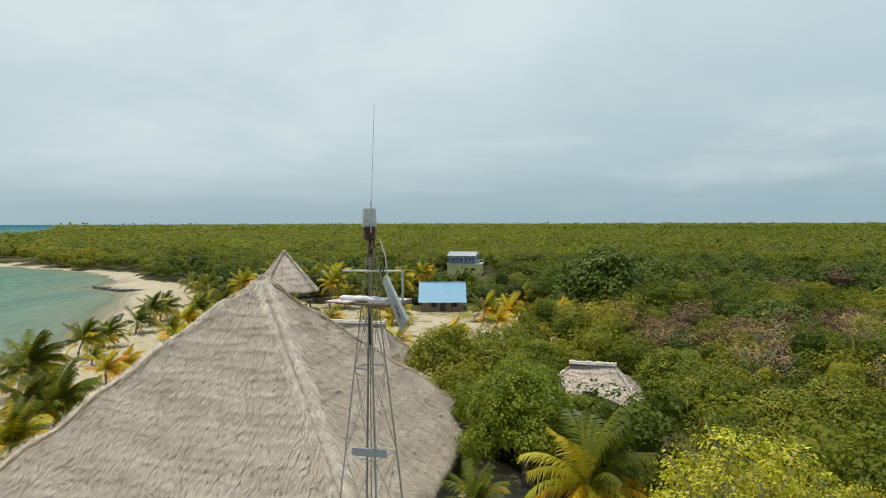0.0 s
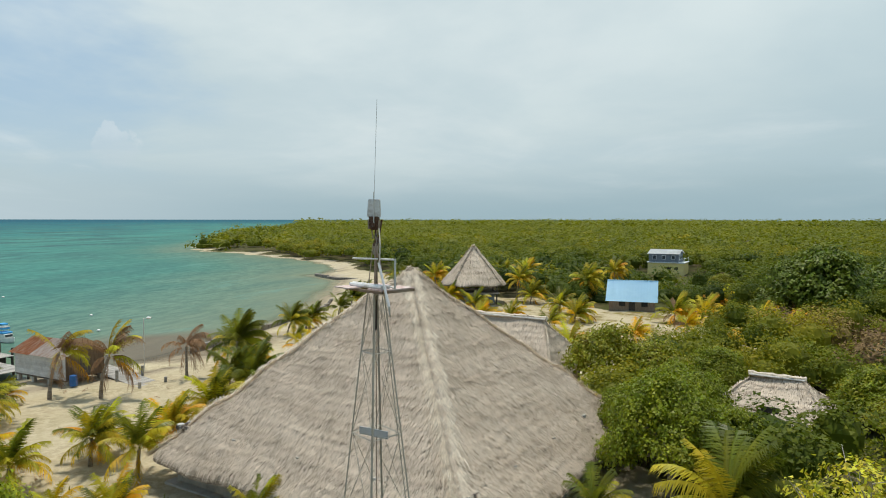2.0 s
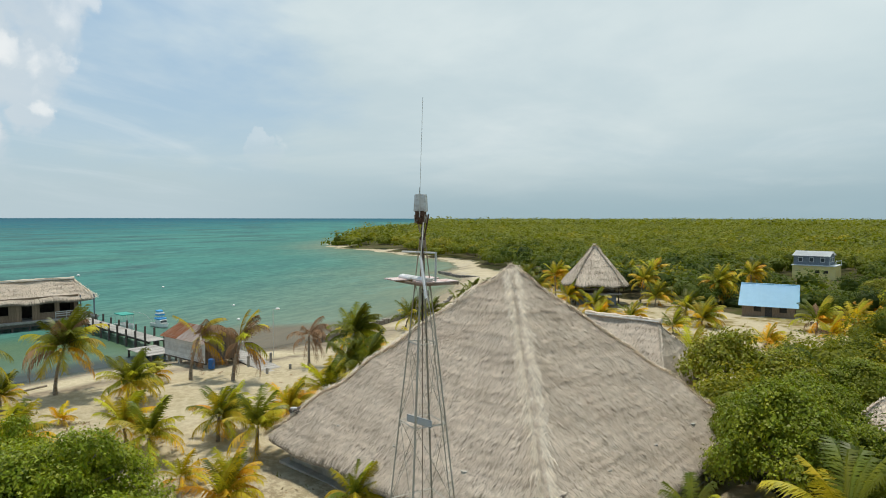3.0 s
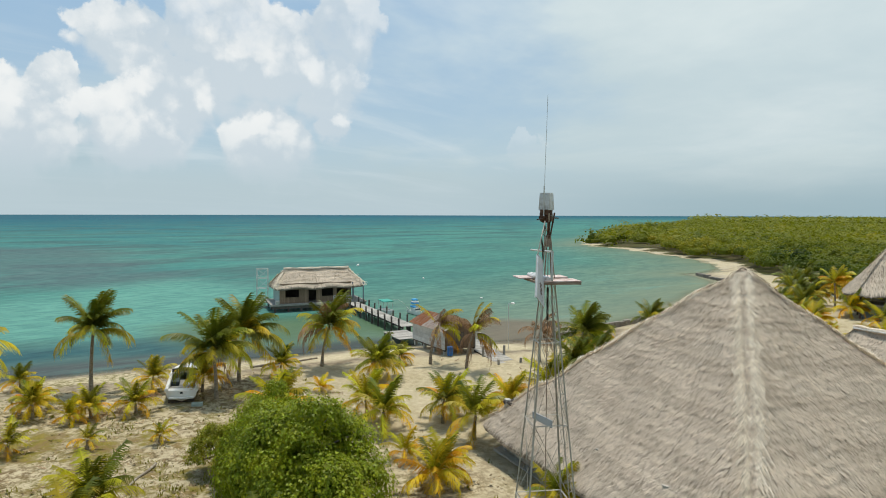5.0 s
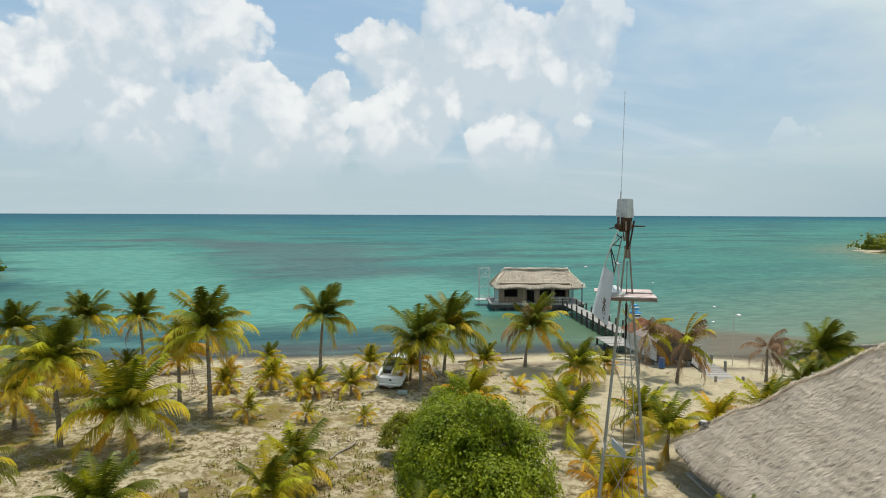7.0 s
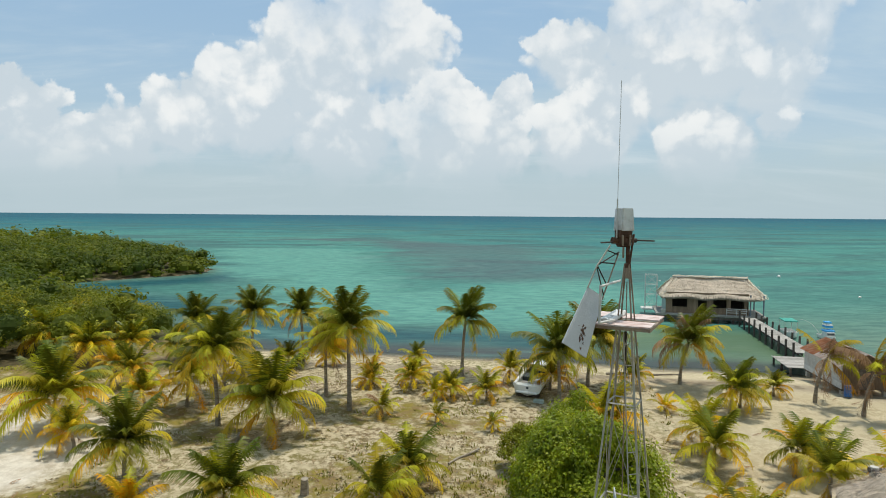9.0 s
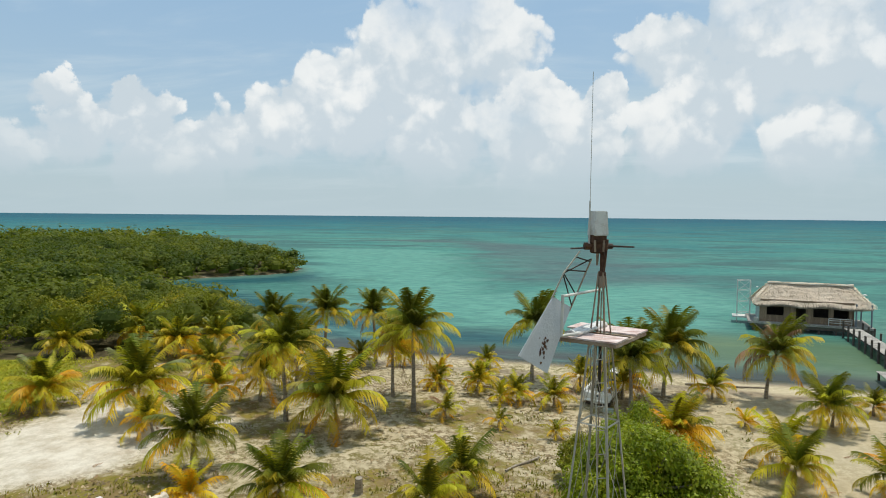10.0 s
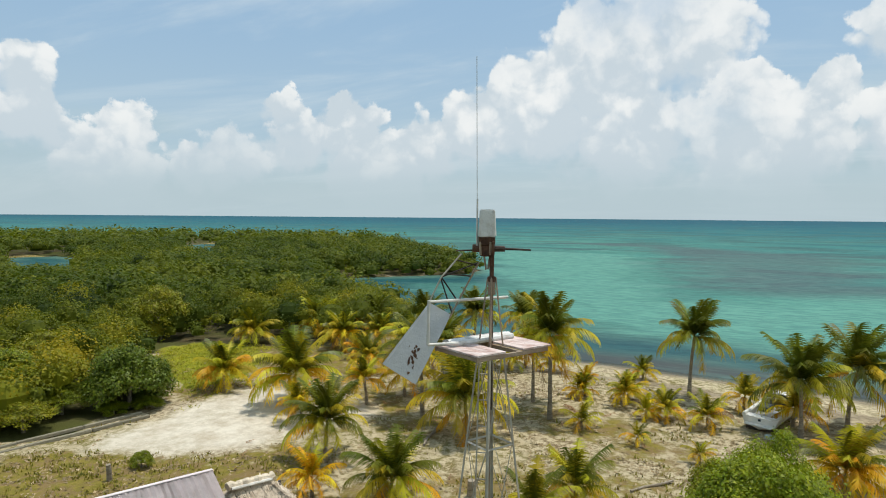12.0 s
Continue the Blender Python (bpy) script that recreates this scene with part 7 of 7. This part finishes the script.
# ---- the beach edge ----
def seawall():
    w = group_at("seawall", pose(0, 0, 0), "low dark timber and stone seawall along the beach", "wall")
    path = [(-44.2, 57.5), (-45.0, 62), (-45.2, 68), (-45.6, 76), (-46.3, 85), (-47.6, 94), (-50.5, 101)]
    g = random.Random(9)
    for (x0, y0), (x1, y1) in zip(path, path[1:]):
        n = int(math.hypot(x1 - x0, y1 - y0) / 1.1)
        for i in range(n):
            t0 = i / n
            x, y = x0 + (x1 - x0) * t0, y0 + (y1 - y0) * t0
            a = math.degrees(math.atan2(y1 - y0, x1 - x0)) + g.uniform(-3, 3)
            one_box("stone", (0, -0.22, -0.5, 1.06, 0.22, g.uniform(0.75, 0.95)), M["stone_wall"], w, bev=0.04, m=pose(x, y, 0, 0, 0, a))
    s = group_at("groyne", pose(0, 0, 0), "dark stone groyne at the head of the bay", "wall")
    path = [(-80, 147.5), (-76, 144), (-70, 139.5), (-63.5, 138), (-58, 136)]
    for (x0, y0), (x1, y1) in zip(path, path[1:]):
        n = int(math.hypot(x1 - x0, y1 - y0) / 1.3)
        for i in range(n):
            t0 = i / n
            x, y = x0 + (x1 - x0) * t0, y0 + (y1 - y0) * t0
            a = math.degrees(math.atan2(y1 - y0, x1 - x0)) + g.uniform(-3, 3)
            one_box("stone", (0, -0.4, -0.6, 1.26, 0.4, g.uniform(0.5, 0.75)), M["stone_wall"], s, bev=0.05, m=pose(x, y, 0, 0, 0, a))


seawall()


def beams():
    for k, (dx, dy, zz) in enumerate(((0, 0, 0.98), (-0.15, -1.0, 1.0))):
        b = group_at("timber_beam", pose(-15.0 + dx, -25.9 + dy, zz, 0, 0, 166.5), "long weathered grey timber beam lying on the ground", "beam", "beams by the clearing")
        for i in range(3):
            one_box("segment", (i * 3.9, -0.11, -0.05, i * 3.9 + 3.86, 0.11, 0.17), M["wood_beam"], b, bev=0.03, m=pose(0, 0.05 * math.sin(i * 2.0), 0, 0, 0, 0.6 * (i - 1)))


def stump(x, y, h, r, lean=0.1):
    bm = bmesh.new()
    tube(bm, [(0, 0, -0.2), (0.02, 0, 0.1), (lean * 0.5, 0.02, h * 0.6), (lean, 0.03, h)], [r * 1.35, r * 1.1, r, r * 0.92], 9)
    ob = part("palm_stump", bm, M["palm_trunk"])
    ob.location = (x, y, float(ground_height(np.array([x]), np.array([y]))[0]))
    tagged(ob, "cut grey palm stump in the sand", "stump")


def log(x, y, L, r, yaw):
    bm = bmesh.new()
    tube(bm, [(-L / 2, 0, 0), (-L / 6, 0.08, 0.02), (L / 6, -0.05, 0), (L / 2, 0.1, 0.03)], [r, r * 0.95, r * 0.9, r * 0.8], 8)
    ob = part("fallen_log", bm, M["palm_trunk"])
    ob.matrix_world = pose(x, y, float(ground_height(np.array([x]), np.array([y]))[0]) + r * 0.8, 0, 0, yaw)
    tagged(ob, "fallen palm log lying on the sand", "log")


beams()
stump(-24.1, 1.8, 0.85, 0.2)
stump(-17.6, -16.2, 0.9, 0.13)
for row in ((-40, -3, 3.6, 0.11, -20), (-31, -3.8, 3.5, 0.1, 10), (-49.5, 27, 6.5, 0.1, 86), (-29, 10, 3, 0.07, -40)):
    log(*row)


def south_house():
    h = group_at("tin_roofed_house", pose(-12.15, -3.8, 1.0, 0, 0, -25), "house with a faded pink ribbed tin roof", "house")
    for s in (-1, 1):
        corrugated("roof_sheet", 0, 8.5, s * 3.2, 0, 3.0, 4.7, "pink_roof", h, "faded pink ribbed sheets", 0.22, 0.03)
    one_box("ridge_cap", (0, -0.08, 4.69, 8.5, 0.08, 4.73), M["pink_roof"], h)
    for y in (-2.7, 2.7):
        one_box("wall_panel", (0.4, y - 0.06, -0.2, 8.1, y + 0.06, 3.2), M["wood_wall"], h)
    for x in (0.4, 8.1):
        bm = bmesh.new()
        bm.faces.new([bm.verts.new((x, y, z)) for y, z in ((-2.63, -0.2), (2.63, -0.2), (2.63, 3.25), (0, 4.6), (-2.63, 3.25))])
        bmesh.ops.solidify(bm, geom=bm.faces[:], thickness=0.08)
        part("gable_wall", bm, M["wood_wall"], h)
    w = group_at("thatched_wing", pose(-13.85, -3.5, 1.0, 0, 0, 152), "small grey thatched hut with a white ridge pole", "hut")
    thatch_roof(w, 2.3, 2.3, 0.72, 2.0, 3.5, 0.2, 0.014, 0.042, 0.3, seed=44, hips=False)
    posts(w, [(a, b) for a in (-2, 2) for b in (-1.8, 1.8)], -0.1, 2.6, 0.08)


south_house()


# fallen brown fronds under the palms
def litter():
    g = random.Random(77)
    for i in range(70):
        x, y = g.uniform(-46, -20), g.uniform(-14, 22)
        if g.random() < 0.3:
            x, y = g.uniform(-42, -24), g.uniform(24, 44)
        ob = new("fallen_frond", FROND["dead", 3])
        L = g.uniform(0.8, 1.7)
        ob.matrix_basis = pose(x, y, float(ground_height(np.array([x]), np.array([y]))[0]) + 0.22, g.uniform(-30, 30), 10, g.uniform(0, 360)) @ Matrix.Diagonal((L, L, L * 0.35, 1))
        tagged(ob, "dry brown palm frond lying on the sand", "frond", "fallen fronds")


litter()


# tufts of low grass and scraps of dry leaf and bark over the camp ground
def ground_cover(name, label, category, mat, area, count, blades, low, high, spread_, lean, seed, box_=(-60, -34, -6, 26)):
    g = np.random.default_rng(seed)
    x, y = g.uniform(box_[0], box_[2], count), g.uniform(box_[1], box_[3], count)
    d = land(x, y)
    want = area(x, y) + 0.5 * wobble(x, y, 6.5, 7.0) + g.normal(0, 0.25, count)
    ok = (want > 0.5) & (d > 8.5) & (edge_distance(x, y, CLEAR) > 0.5)
    x, y, d = x[ok], y[ok], d[ok]
    n = len(x)
    foot = np.stack([x, y, ground_height(x, y, d) - 0.01], -1)[:, None] + np.concatenate([g.normal(0, spread_, (n, blades, 2)), np.zeros((n, blades, 1))], -1)
    a = g.uniform(0, 6.28, (n, blades))
    w = np.stack([np.cos(a), np.sin(a), 0 * a], -1)
    tip = foot + np.stack([-np.sin(a) * lean, np.cos(a) * lean, 1 + 0 * a], -1) * g.uniform(low, high, (n, blades, 1))
    wid = w * g.uniform(0.02, 0.05, (n, blades, 1)) * (1 + lean * 0.5)
    q = np.stack([foot - wid, foot + wid, tip], 2).reshape(-1, 3, 3)
    tagged(link_mesh(name, tris_mesh(name, q), M[mat]), label, category, kind="stuff")


def grassy(x, y):
    return np.maximum(np.clip(edge_distance(x, y, SCRUB) / 2.5 + 0.5, 0, 1), np.clip(edge_distance(x, y, LAWN) / 4 + 0.4, 0, 0.7)) - np.clip(edge_distance(x, y, PAD) / 1.5 + 0.3, 0, 1)


def littered(x, y):
    return 0.55 - np.clip(edge_distance(x, y, PAD) / 1.5 + 0.5, 0, 1) - 0.4 * np.clip((y - 20) / 6, 0, 1)


ground_cover("grass_tuft", "low olive grass tufts in the sand", "grass", "grass_blade", grassy, 9000, 7, 0.08, 0.26, 0.16, 0.5, 91)
ground_cover("dry_grass", "dry straw-coloured grass and leaf scraps on the sand", "grass", "dry_blade", lambda x, y: 0.45 * grassy(x, y) + 0.7 * littered(x, y), 16000, 4, 0.03, 0.1, 0.2, 2.5, 92)
ground_cover("meadow_grass", "bright yellow-green meadow grass behind the palms", "grass", "meadow_blade", lambda x, y: np.clip(edge_distance(x, y, MEADOW) / 2 + 0.7, 0, 1), 7000, 6, 0.06, 0.2, 0.3, 1.2, 93, (-56, -44, -28, -22))
